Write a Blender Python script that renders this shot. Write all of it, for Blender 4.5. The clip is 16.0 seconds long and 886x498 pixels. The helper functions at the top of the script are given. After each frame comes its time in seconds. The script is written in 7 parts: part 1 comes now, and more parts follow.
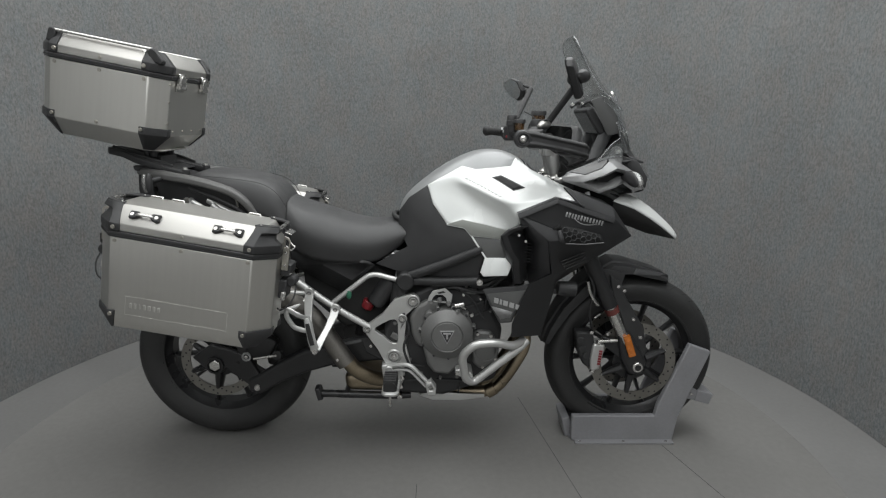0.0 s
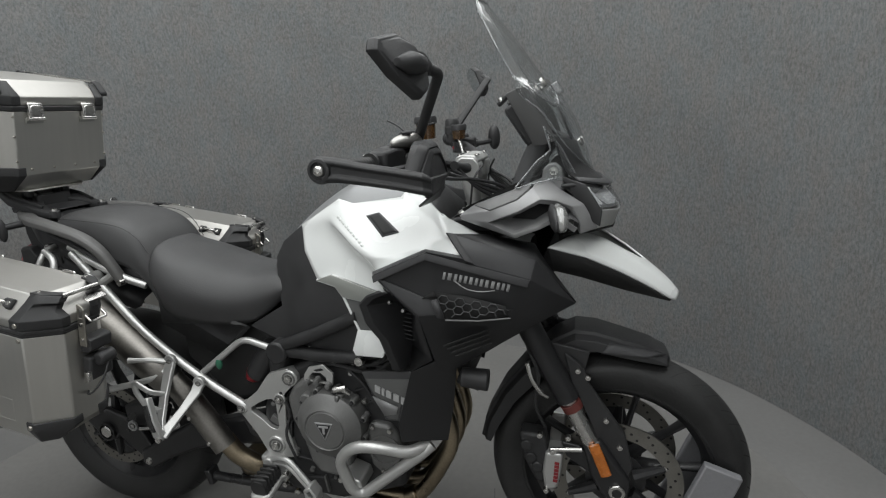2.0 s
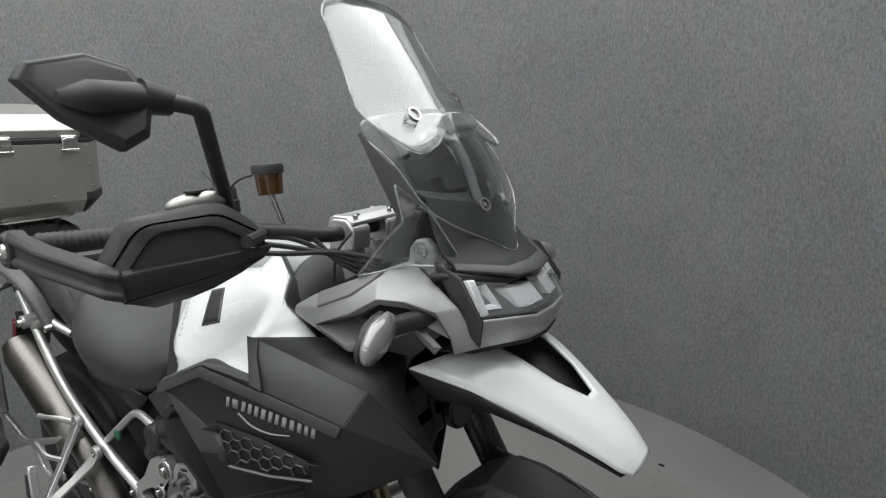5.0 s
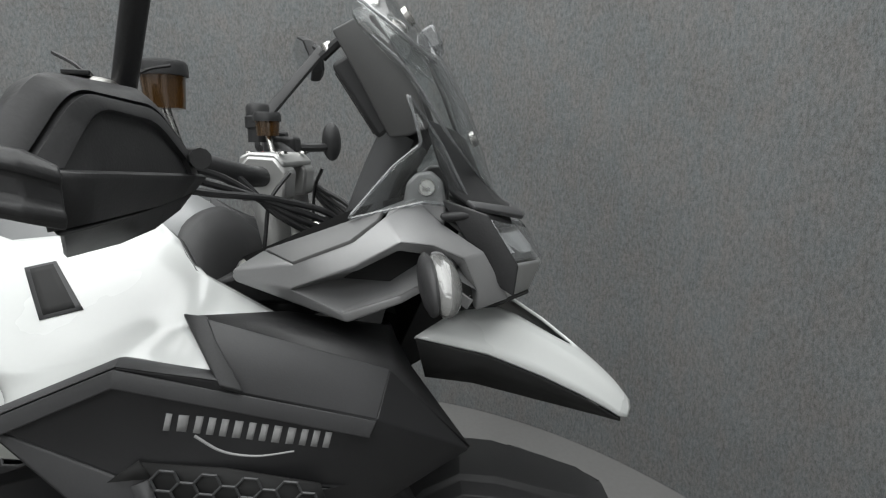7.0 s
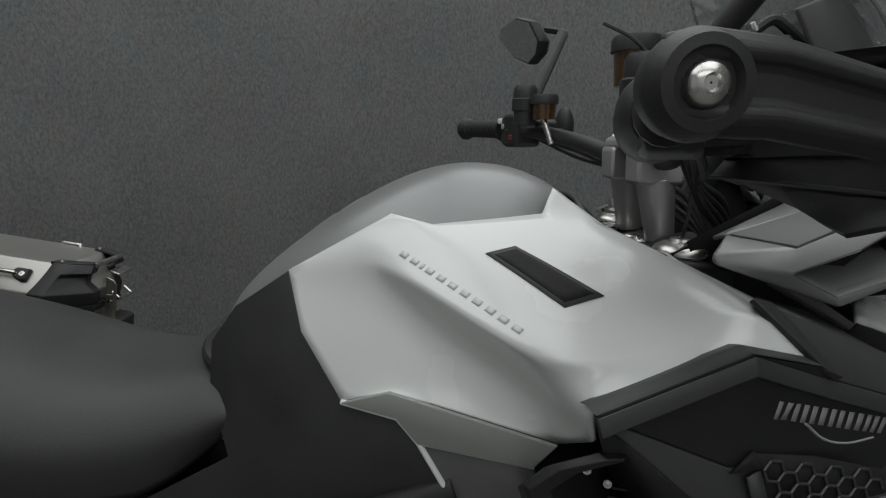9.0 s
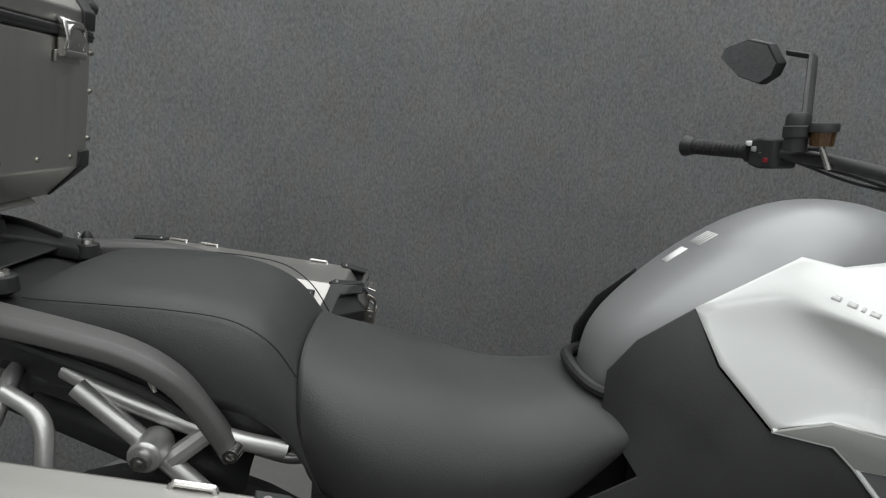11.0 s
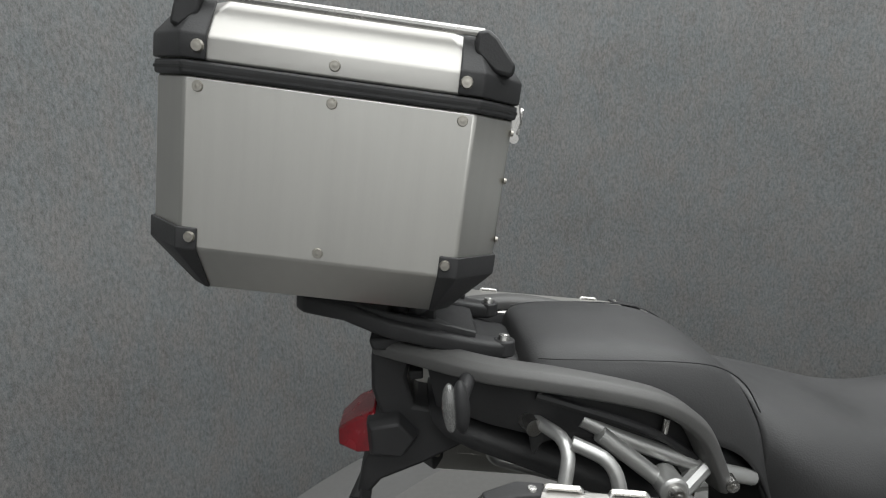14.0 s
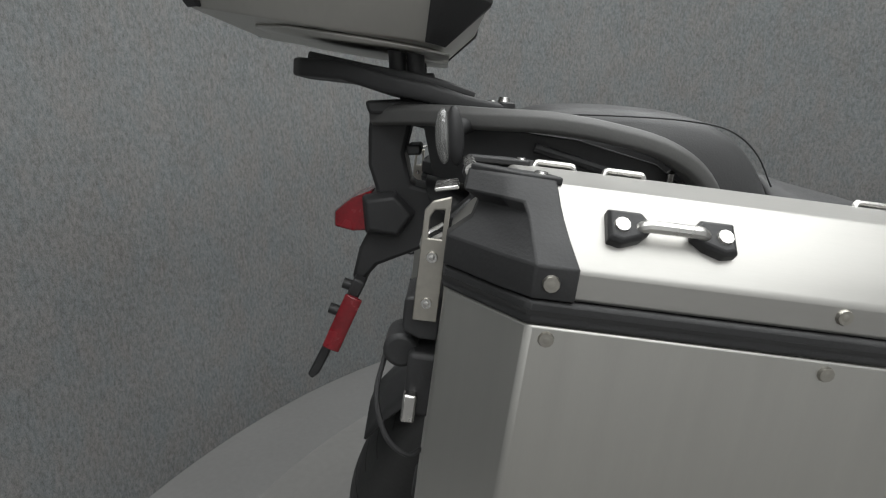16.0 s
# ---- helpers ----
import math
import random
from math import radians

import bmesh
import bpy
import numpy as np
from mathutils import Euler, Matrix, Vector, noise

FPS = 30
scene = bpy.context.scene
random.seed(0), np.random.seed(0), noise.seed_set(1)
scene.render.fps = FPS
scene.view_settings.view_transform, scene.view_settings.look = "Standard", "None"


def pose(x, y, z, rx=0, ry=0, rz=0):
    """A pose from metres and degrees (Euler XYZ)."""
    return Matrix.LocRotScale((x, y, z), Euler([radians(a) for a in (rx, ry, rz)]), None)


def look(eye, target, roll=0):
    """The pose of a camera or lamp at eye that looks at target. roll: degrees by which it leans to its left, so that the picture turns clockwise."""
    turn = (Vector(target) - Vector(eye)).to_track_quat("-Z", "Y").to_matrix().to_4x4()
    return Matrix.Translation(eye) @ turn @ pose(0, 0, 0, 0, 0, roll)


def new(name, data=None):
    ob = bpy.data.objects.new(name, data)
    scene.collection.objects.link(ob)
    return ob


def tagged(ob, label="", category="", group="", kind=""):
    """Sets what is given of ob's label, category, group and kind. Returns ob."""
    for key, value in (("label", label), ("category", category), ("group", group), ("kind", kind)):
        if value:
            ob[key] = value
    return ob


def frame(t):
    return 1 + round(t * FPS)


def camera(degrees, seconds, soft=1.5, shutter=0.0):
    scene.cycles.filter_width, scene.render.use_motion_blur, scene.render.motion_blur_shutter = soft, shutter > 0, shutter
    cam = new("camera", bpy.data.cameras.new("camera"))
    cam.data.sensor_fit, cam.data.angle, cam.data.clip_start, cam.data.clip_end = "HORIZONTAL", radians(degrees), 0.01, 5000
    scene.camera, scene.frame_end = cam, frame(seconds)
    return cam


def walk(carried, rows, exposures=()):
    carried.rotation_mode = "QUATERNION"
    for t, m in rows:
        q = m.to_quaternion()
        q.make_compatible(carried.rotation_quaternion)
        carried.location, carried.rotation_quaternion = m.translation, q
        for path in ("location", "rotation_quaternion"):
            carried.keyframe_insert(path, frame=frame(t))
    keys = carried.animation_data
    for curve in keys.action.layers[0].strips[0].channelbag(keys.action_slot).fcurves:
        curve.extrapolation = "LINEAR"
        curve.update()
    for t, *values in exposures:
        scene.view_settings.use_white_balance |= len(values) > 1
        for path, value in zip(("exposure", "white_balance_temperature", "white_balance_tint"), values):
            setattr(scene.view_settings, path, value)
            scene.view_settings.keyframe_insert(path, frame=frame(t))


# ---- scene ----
cam = camera(78.6, 16.0, 1.2)
PATH = [
    (0, (0.05, -1.964, 1.228), (0.059, -0.021, 0.753), 0.2),
    (0.5, (0.173, -1.836, 1.219), (0.104, 0.102, 0.727), -1.4),
    (1, (0.344, -1.667, 1.236), (0.169, 0.261, 0.736), -2.0),
    (1.5, (0.577, -1.513, 1.243), (0.25, 0.396, 0.745), -3.0),
    (2, (0.735, -1.315, 1.251), (0.188, 0.547, 0.768), -4.0),
    (2.5, (0.881, -1.074, 1.287), (0.105, 0.704, 0.8), -4.3),
    (3, (1.036, -0.885, 1.296), (0.072, 0.807, 0.836), -4.5),
    (3.5, (1.17, -0.734, 1.292), (-0.011, 0.826, 0.878), -4.4),
    (6, (0.935, -0.716, 1.212), (0.206, 1.109, 0.841), -3.7),
    (6.5, (0.833, -0.735, 1.174), (0.531, 1.207, 0.806), -2.2),
    (7, (0.678, -0.723, 1.157), (0.628, 1.244, 0.794), -0.2),
    (7.5, (0.524, -0.721, 1.154), (0.542, 1.245, 0.789), -0.0),
    (8, (0.374, -0.704, 1.16), (0.44, 1.256, 0.767), 0.6),
    (8.5, (0.25, -0.705, 1.157), (0.344, 1.253, 0.76), 0.3),
    (9, (0.152, -0.701, 1.146), (0.242, 1.258, 0.749), 0.5),
    (9.5, (0.023, -0.697, 1.166), (0.101, 1.257, 0.746), 0.5),
    (11.8, (-0.482, -0.729, 1.25), (-0.436, 1.215, 0.783), -1.4),
    (12, (-0.52, -0.727, 1.258), (-0.476, 1.217, 0.793), -2.0),
    (12.5, (-0.63, -0.735, 1.306), (-0.593, 1.208, 0.835), -2.8),
    (13, (-0.748, -0.752, 1.343), (-0.704, 1.196, 0.889), -3.5),
    (13.5, (-0.87, -0.764, 1.354), (-0.82, 1.188, 0.923), -3.7),
    (14, (-0.927, -0.779, 1.328), (-0.866, 1.177, 0.913), -3.8),
    (14.5, (-0.923, -0.799, 1.275), (-0.875, 1.153, 0.843), -3.8),
    (15.2, (-0.913, -0.805, 1.128), (-0.915, 1.155, 0.732), -3.2),
    (15.5, (-0.91, -0.82, 1.095), (-0.94, 1.132, 0.664), -3.3),
    (16, (-0.916, -0.825, 1.039), (-0.927, 1.115, 0.552), -2.7),
]
EXPOSURE = [(0, 0.15), (2, 0.0), (2.5, 0.0), (3.5, 0.2), (6, 0.22), (6.5, 0.21), (7, 0.16), (7.5, 0.03), (8, -0.35), (8.5, -0.78), (9, -0.95), (9.5, -1.0), (10.5, -0.6), (11.8, 0.15), (13.5, 0.2), (16, 0.25)]
walk(cam, [(t, look(eye, target, roll)) for t, eye, target, roll in PATH], EXPOSURE)

from mathutils.bvhtree import BVHTree

# world, lamps and exposure
world = bpy.data.worlds.new("studio_world")
world.use_nodes = True
world.node_tree.nodes["Background"].inputs["Color"].default_value = (0.5, 0.52, 0.54, 1)
world.node_tree.nodes["Background"].inputs["Strength"].default_value = 0.02
scene.world = world



# ---- materials ----
def material(name, color, rough=0.5, metal=0.0, vary=0.12, scale=8.0, fine=180.0, bump=0.1, coat=0.0, stretch=(1, 1, 1), spec=0.5, rvary=0.1):
    """Two scales of noise over colour and roughness, and a fine relief."""
    m = bpy.data.materials.new(name)
    m.use_nodes = True
    nt = m.node_tree
    n, l = nt.nodes, nt.links
    b = n["Principled BSDF"]
    co = n.new("ShaderNodeTexCoord")
    mp = n.new("ShaderNodeMapping")
    mp.inputs["Scale"].default_value = stretch
    l.new(co.outputs["Object"], mp.inputs["Vector"])
    big, small = n.new("ShaderNodeTexNoise"), n.new("ShaderNodeTexNoise")
    big.inputs["Scale"].default_value, small.inputs["Scale"].default_value = scale, fine
    big.inputs["Detail"].default_value, small.inputs["Detail"].default_value = 5, 3
    for x in (big, small):
        l.new(mp.outputs["Vector"], x.inputs["Vector"])
    add = n.new("ShaderNodeMath")
    add.operation = "MULTIPLY_ADD"
    l.new(small.outputs["Fac"], add.inputs[0])
    add.inputs[1].default_value = 0.5
    l.new(big.outputs["Fac"], add.inputs[2])
    ramp = n.new("ShaderNodeMapRange")
    ramp.inputs["From Min"].default_value, ramp.inputs["From Max"].default_value = 0.45, 1.05
    ramp.inputs["To Min"].default_value, ramp.inputs["To Max"].default_value = 1 - vary, 1 + vary
    l.new(add.outputs[0], ramp.inputs["Value"])
    mul = n.new("ShaderNodeVectorMath")
    mul.operation = "SCALE"
    mul.inputs[0].default_value = color
    l.new(ramp.outputs[0], mul.inputs["Scale"])
    l.new(mul.outputs["Vector"], b.inputs["Base Color"])
    rr = n.new("ShaderNodeMapRange")
    rr.inputs["From Min"].default_value, rr.inputs["From Max"].default_value = 0.3, 0.7
    rr.inputs["To Min"].default_value, rr.inputs["To Max"].default_value = max(0.02, rough - rvary), min(1, rough + rvary)
    l.new(big.outputs["Fac"], rr.inputs["Value"])
    l.new(rr.outputs[0], b.inputs["Roughness"])
    b.inputs["Metallic"].default_value = metal
    b.inputs["Coat Weight"].default_value = coat
    b.inputs["Coat Roughness"].default_value = 0.08
    b.inputs["Specular IOR Level"].default_value = spec
    if bump:
        bp = n.new("ShaderNodeBump")
        bp.inputs["Strength"].default_value = bump
        bp.inputs["Distance"].default_value = 0.002
        l.new(small.outputs["Fac"], bp.inputs["Height"])
        l.new(bp.outputs["Normal"], b.inputs["Normal"])
    return m


def glass(name, tint, rough=0.03, body=0.0, color=(0.5, 0.5, 0.5), sheen=0.06):
    """A clear sheet: see-through, with a surface that mirrors more at a slant; body adds a little haze of its own colour."""
    m = bpy.data.materials.new(name)
    m.use_nodes = True
    n, l = m.node_tree.nodes, m.node_tree.links
    b, out = n["Principled BSDF"], n["Material Output"]
    b.inputs["Base Color"].default_value = (*color, 1)
    b.inputs["Roughness"].default_value = 0.3
    clear, gloss, slant = n.new("ShaderNodeBsdfTransparent"), n.new("ShaderNodeBsdfGlossy"), n.new("ShaderNodeLayerWeight")
    clear.inputs["Color"].default_value = (*tint, 1)
    gloss.inputs["Roughness"].default_value = rough
    power, fres = n.new("ShaderNodeMath"), n.new("ShaderNodeMath")
    power.operation, fres.operation = "POWER", "MULTIPLY_ADD"
    power.inputs[1].default_value, fres.inputs[1].default_value, fres.inputs[2].default_value = 4.0, 0.9, sheen
    l.new(slant.outputs["Facing"], power.inputs[0])
    l.new(power.outputs[0], fres.inputs[0])
    haze, mix = n.new("ShaderNodeMixShader"), n.new("ShaderNodeMixShader")
    haze.inputs[0].default_value = body
    l.new(clear.outputs[0], haze.inputs[1])
    l.new(b.outputs[0], haze.inputs[2])
    l.new(fres.outputs[0], mix.inputs[0])
    l.new(haze.outputs[0], mix.inputs[1])
    l.new(gloss.outputs[0], mix.inputs[2])
    l.new(mix.outputs[0], out.inputs["Surface"])
    return m


def felt():
    """Grey needle felt: fine upright fibres, with slow drifts between a bluer and a browner grey."""
    m = bpy.data.materials.new("added_wall_felt")
    m.use_nodes = True
    n, l = m.node_tree.nodes, m.node_tree.links
    b = n["Principled BSDF"]
    co, mp = n.new("ShaderNodeTexCoord"), n.new("ShaderNodeMapping")
    mp.inputs["Scale"].default_value = (1, 1, 0.55)
    l.new(co.outputs["Object"], mp.inputs["Vector"])
    fibre, grain, slow = (n.new("ShaderNodeTexNoise") for _ in range(3))
    for x, s, d in ((fibre, 120, 3), (grain, 420, 2), (slow, 2.2, 3)):
        x.inputs["Scale"].default_value, x.inputs["Detail"].default_value = s, d
        l.new(mp.outputs["Vector"] if x is not slow else co.outputs["Object"], x.inputs["Vector"])
    tone = n.new("ShaderNodeMix")
    tone.data_type = "RGBA"
    tone.inputs[6].default_value = (0.1815, 0.177, 0.1725, 1)
    tone.inputs[7].default_value = (0.168, 0.178, 0.181, 1)
    hue = n.new("ShaderNodeTexNoise")
    hue.inputs["Scale"].default_value, hue.inputs["Detail"].default_value = 13, 6
    hue.inputs["Roughness"].default_value = 0.7
    l.new(mp.outputs["Vector"], hue.inputs["Vector"])
    sel = n.new("ShaderNodeMapRange")
    sel.inputs["From Min"].default_value, sel.inputs["From Max"].default_value = 0.36, 0.62
    l.new(hue.outputs["Fac"], sel.inputs["Value"])
    l.new(sel.outputs[0], tone.inputs[0])
    s1, s2 = n.new("ShaderNodeMath"), n.new("ShaderNodeMath")
    s1.operation = s2.operation = "MULTIPLY_ADD"
    l.new(fibre.outputs["Fac"], s1.inputs[0]); s1.inputs[1].default_value = 1.0
    l.new(grain.outputs["Fac"], s1.inputs[2])
    l.new(slow.outputs["Fac"], s2.inputs[0]); s2.inputs[1].default_value = 0.35
    l.new(s1.outputs[0], s2.inputs[2])
    r = n.new("ShaderNodeMapRange")
    r.inputs["From Min"].default_value, r.inputs["From Max"].default_value = 0.8, 1.55
    r.inputs["To Min"].default_value, r.inputs["To Max"].default_value = 0.62, 1.38
    l.new(s2.outputs[0], r.inputs["Value"])
    k = n.new("ShaderNodeVectorMath")
    k.operation = "SCALE"
    l.new(tone.outputs[2], k.inputs[0])
    l.new(r.outputs[0], k.inputs["Scale"])
    l.new(k.outputs["Vector"], b.inputs["Base Color"])
    b.inputs["Roughness"].default_value = 0.95
    b.inputs["Specular IOR Level"].default_value = 0.1
    bp = n.new("ShaderNodeBump")
    bp.inputs["Strength"].default_value, bp.inputs["Distance"].default_value = 0.3, 0.003
    l.new(s1.outputs[0], bp.inputs["Height"])
    l.new(bp.outputs["Normal"], b.inputs["Normal"])
    return m


M_WALL = felt()
M_FLOOR = material("floor_paint", (0.178, 0.176, 0.173), 0.55, vary=0.1, scale=2.5, fine=60, bump=0.03, spec=0.3)
M_DISC = material("turntable_paint", (0.163, 0.16, 0.154), 0.5, vary=0.13, scale=1.6, fine=45, bump=0.03, spec=0.3, rvary=0.16)
M_CEIL = material("ceiling_paint", (0.7, 0.7, 0.7), 0.9, vary=0.05, bump=0.05)
M_ALU = material("brushed_aluminium", (0.6, 0.59, 0.56), 0.4, 1.0, vary=0.035, scale=6, fine=160, bump=0.012, stretch=(14, 14, 0.6), rvary=0.03)
# Copy of the aluminium, darkened to hold back the overhead lamps' reflection on lids.
M_ALU_DIM = material("dimmed_aluminium", (0.44, 0.431, 0.412), 0.46, 1.0, vary=0.04, scale=6, fine=160, bump=0.012, stretch=(0.6, 14, 14), rvary=0.03)
M_STEEL = material("stainless_steel", (0.62, 0.61, 0.59), 0.25, 1.0, vary=0.1, scale=20, bump=0.02)
M_SILVER = material("silver_lacquer", (0.52, 0.52, 0.51), 0.38, 0.7, vary=0.06, scale=15, bump=0.03)
M_PLASTIC = material("black_plastic", (0.029, 0.029, 0.03), 0.48, vary=0.2, scale=12, fine=420, bump=0.12, spec=0.38)
M_FAIRING = material("satin_black_lacquer", (0.02, 0.02, 0.021), 0.42, vary=0.15, scale=6, fine=500, bump=0.04, spec=0.32)
M_BAND = material("satin_dark_grey", (0.052, 0.052, 0.054), 0.5, vary=0.12, scale=6, fine=500, bump=0.05, spec=0.4)
M_BLACK = material("black_lacquer", (0.017, 0.017, 0.018), 0.34, vary=0.15, scale=8, bump=0.02)
M_RUBBER = material("tyre_rubber", (0.021, 0.021, 0.021), 0.52, vary=0.3, scale=12, fine=150, bump=0.25, spec=0.42)
# Near black: paints shade into holes and gaps, and coats inner and under parts.
M_DARK = material("dark_void", (0.014, 0.014, 0.014), 0.8, vary=0.1, bump=0)
M_WHITE = material("white_lacquer", (0.68, 0.695, 0.685), 0.24, vary=0.015, scale=3, bump=0, coat=0.45)
M_GREY = material("grey_lacquer", (0.26, 0.265, 0.268), 0.42, 0.4, vary=0.04, scale=6, fine=600, bump=0.01, coat=0.2)
M_GRAPHITE = material("satin_grey_lacquer", (0.29, 0.29, 0.292), 0.42, 0.4, vary=0.05, scale=10, fine=500, bump=0.02)
M_REFLECT = material("reflector_white", (0.85, 0.85, 0.84), 0.35, vary=0.03, bump=0, coat=0.3)
M_BLADE = material("satin_carrier_grey", (0.075, 0.075, 0.075), 0.5, vary=0.06, scale=8, fine=500, bump=0.05)
M_INSET = material("satin_mid_grey", (0.15, 0.15, 0.15), 0.5, vary=0.05, scale=8, fine=500, bump=0.04)
M_CHROME = material("reflector_silver", (0.9, 0.9, 0.89), 0.3, 0.25, vary=0.03, bump=0)
M_DARKGREY = material("dark_grey_lacquer", (0.065, 0.066, 0.068), 0.42, 0.3, vary=0.06, scale=10, fine=500, bump=0.02)
M_SEAT = material("seat_vinyl", (0.045, 0.045, 0.046), 0.52, vary=0.12, scale=10, fine=420, bump=0.2, spec=0.44)
M_STAND = material("grey_stand_paint", (0.2, 0.2, 0.21), 0.5, vary=0.12, scale=9, fine=120, bump=0.06)
M_ENGINE = material("engine_grey", (0.16, 0.16, 0.157), 0.5, 0.45, vary=0.16, scale=14, fine=260, bump=0.15)
M_ENGINE_DARK = material("engine_dark", (0.03, 0.03, 0.031), 0.5, 0.3, vary=0.2, scale=14, fine=260, bump=0.12)
M_BRONZE = material("heated_steel", (0.3, 0.25, 0.18), 0.36, 1.0, vary=0.3, scale=9, bump=0.04)
# Exhaust steel darkened for the shade and dark surroundings it mirrors.
M_EXHAUST = material("shaded_steel", (0.21, 0.2, 0.185), 0.38, 1.0, vary=0.3, scale=9, bump=0.04)
M_MUFFLER = material("dull_steel", (0.42, 0.4, 0.36), 0.42, 1.0, vary=0.15, scale=7, bump=0.03)
M_ROTOR = material("brake_rotor_steel", (0.25, 0.24, 0.22), 0.46, 1.0, vary=0.15, scale=30, fine=300, bump=0.03)
M_RED = material("red_lens", (0.2, 0.008, 0.014), 0.25, vary=0.35, scale=26, bump=0.05, coat=0.5)
M_REDPAINT = material("red_paint", (0.2, 0.015, 0.02), 0.4, vary=0.1)
M_AMBER = material("amber_reflector", (0.45, 0.13, 0.015), 0.25, vary=0.25, scale=40, bump=0.05, coat=0.5)
M_BRAKEFLUID = glass("amber_reservoir", (0.6, 0.38, 0.16), 0.1, 0.6, (0.09, 0.045, 0.012))
M_GREEN = material("green_rubber", (0.02, 0.12, 0.07), 0.6)
M_LOGO = material("logo_grey", (0.33, 0.33, 0.33), 0.5, 0.0, vary=0.03, bump=0)
M_LABEL = material("white_label", (0.75, 0.75, 0.75), 0.5, vary=0.03, bump=0)
M_GLASS = glass("clear_screen", (0.95, 0.96, 0.96), 0.03, 0.005, sheen=0.035)
M_SIGNAL = glass("signal_lens", (0.8, 0.8, 0.8), 0.06, 0.35, (0.36, 0.36, 0.35), 0.1)
# Extra sheen and haze put the ceiling's pale reflection into the upper panel.
M_GLASS_UPPER = glass("clear_upper_screen", (0.93, 0.94, 0.94), 0.04, 0.03, sheen=0.09)
# Pale haze paints the light that cut edges and slide rails catch.
M_EDGE = glass("lit_edge", (0.7, 0.71, 0.72), 0.08, 0.22, (0.5, 0.51, 0.52), 0.1)
M_LENS = glass("clear_lens", (0.9, 0.91, 0.92), 0.05, 0.06)
M_MIRROR = material("mirror_glass", (0.75, 0.77, 0.78), 0.03, 1.0, vary=0.01, bump=0, rvary=0.01)


# ---- mesh helpers ----
def part(name, bm, mat, parent=None, label="", smooth=True, bevel=0.0, segs=2, sub=0, solid=0.0, angle=35, creases=None, rim=0.0):
    """Links a bmesh as one mesh object. creases: pairs of vertices with a sharpness; rim: the sharpness of the border."""
    if creases or rim:
        sharp = bm.edges.layers.float.new("crease_edge")
        bm.verts.ensure_lookup_table()
        for e in bm.edges:
            if rim and e.is_boundary:
                e[sharp] = rim
        if rim:
            tip = bm.verts.layers.float.new("crease_vert")
            for v in bm.verts:
                if v.is_boundary:
                    v[tip] = 1.0
            bm.verts.ensure_lookup_table()
        for i, j, k in creases or ():
            e = bm.edges.get((bm.verts[i], bm.verts[j]))
            if e:
                e[sharp] = k
    bmesh.ops.recalc_face_normals(bm, faces=bm.faces)
    me = bpy.data.meshes.new(name)
    bm.to_mesh(me)
    bm.free()
    me.materials.append(mat)
    if smooth:
        me.polygons.foreach_set("use_smooth", [True] * len(me.polygons))
        if not sub:
            me.set_sharp_from_angle(angle=radians(angle))
    ob = new(name, me)
    if parent:
        ob.parent = parent
    if sub:
        s = ob.modifiers.new("round", "SUBSURF")
        s.levels = s.render_levels = sub
    if solid:
        s = ob.modifiers.new("thickness", "SOLIDIFY")
        s.thickness, s.offset = solid, -1
    if bevel:
        b = ob.modifiers.new("edges", "BEVEL")
        b.width, b.segments, b.limit_method, b.angle_limit = bevel, segs, "ANGLE", radians(28)
        b.harden_normals = False
    if label:
        ob["label"] = label
    return ob


def thing(name, label, category, at=(0, 0, 0), group="", kind=""):
    ob = new(name)
    ob.empty_display_size = 0.1
    ob.location = at
    return tagged(ob, label, category, group, kind)


def move(bm, m, start=0):
    verts = list(bm.verts)[start:]
    bmesh.ops.transform(bm, matrix=m, verts=verts)
    return bm


def box(sx, sy, sz, m=None, bm=None):
    bm = bm or bmesh.new()
    g = bmesh.ops.create_cube(bm, size=1, matrix=(m or Matrix()) @ Matrix.Diagonal((sx, sy, sz, 1)))
    return bm


def along(a, b):
    """The matrix that takes the z axis from a to b, centred between them."""
    a, b = Vector(a), Vector(b)
    return Matrix.Translation((a + b) / 2) @ (b - a).to_track_quat("Z", "Y").to_matrix().to_4x4()


def rod(a, b, r, r2=None, seg=16, bm=None):
    bm = bm or bmesh.new()
    bmesh.ops.create_cone(bm, cap_ends=True, segments=seg, radius1=r, radius2=r if r2 is None else r2, depth=(Vector(b) - Vector(a)).length, matrix=along(a, b))
    return bm


def ball(c, r, bm=None, scale=(1, 1, 1), seg=14):
    bm = bm or bmesh.new()
    bmesh.ops.create_uvsphere(bm, u_segments=seg, v_segments=seg // 2 + 1, radius=r, matrix=Matrix.Translation(c) @ Matrix.Diagonal((*scale, 1)))
    return bm


def spline(points, steps=6):
    """A smooth line through the points."""
    p = [Vector(q) for q in points]
    p = [p[0] * 2 - p[1]] + p + [p[-1] * 2 - p[-2]]
    out = []
    for i in range(1, len(p) - 2):
        for k in range(steps):
            t = k / steps
            out.append(0.5 * (2 * p[i] + (p[i + 1] - p[i - 1]) * t + (2 * p[i - 1] - 5 * p[i] + 4 * p[i + 1] - p[i + 2]) * t * t + (3 * p[i] - p[i - 1] - 3 * p[i + 1] + p[i + 2]) * t ** 3))
    return out + [p[-2]]


def rounded(points, r=0.03, steps=5):
    """A line of straight runs with round corners of about that radius."""
    p = [Vector(q) for q in points]
    out = [p[0]]
    for a, b, c in zip(p, p[1:], p[2:]):
        k = min(r, (a - b).length * 0.45, (c - b).length * 0.45)
        u, w = b + (a - b).normalized() * k, b + (c - b).normalized() * k
        out += [u.lerp(b, i / steps).lerp(b.lerp(w, i / steps), i / steps) for i in range(steps + 1)]
    return out + [p[-1]]


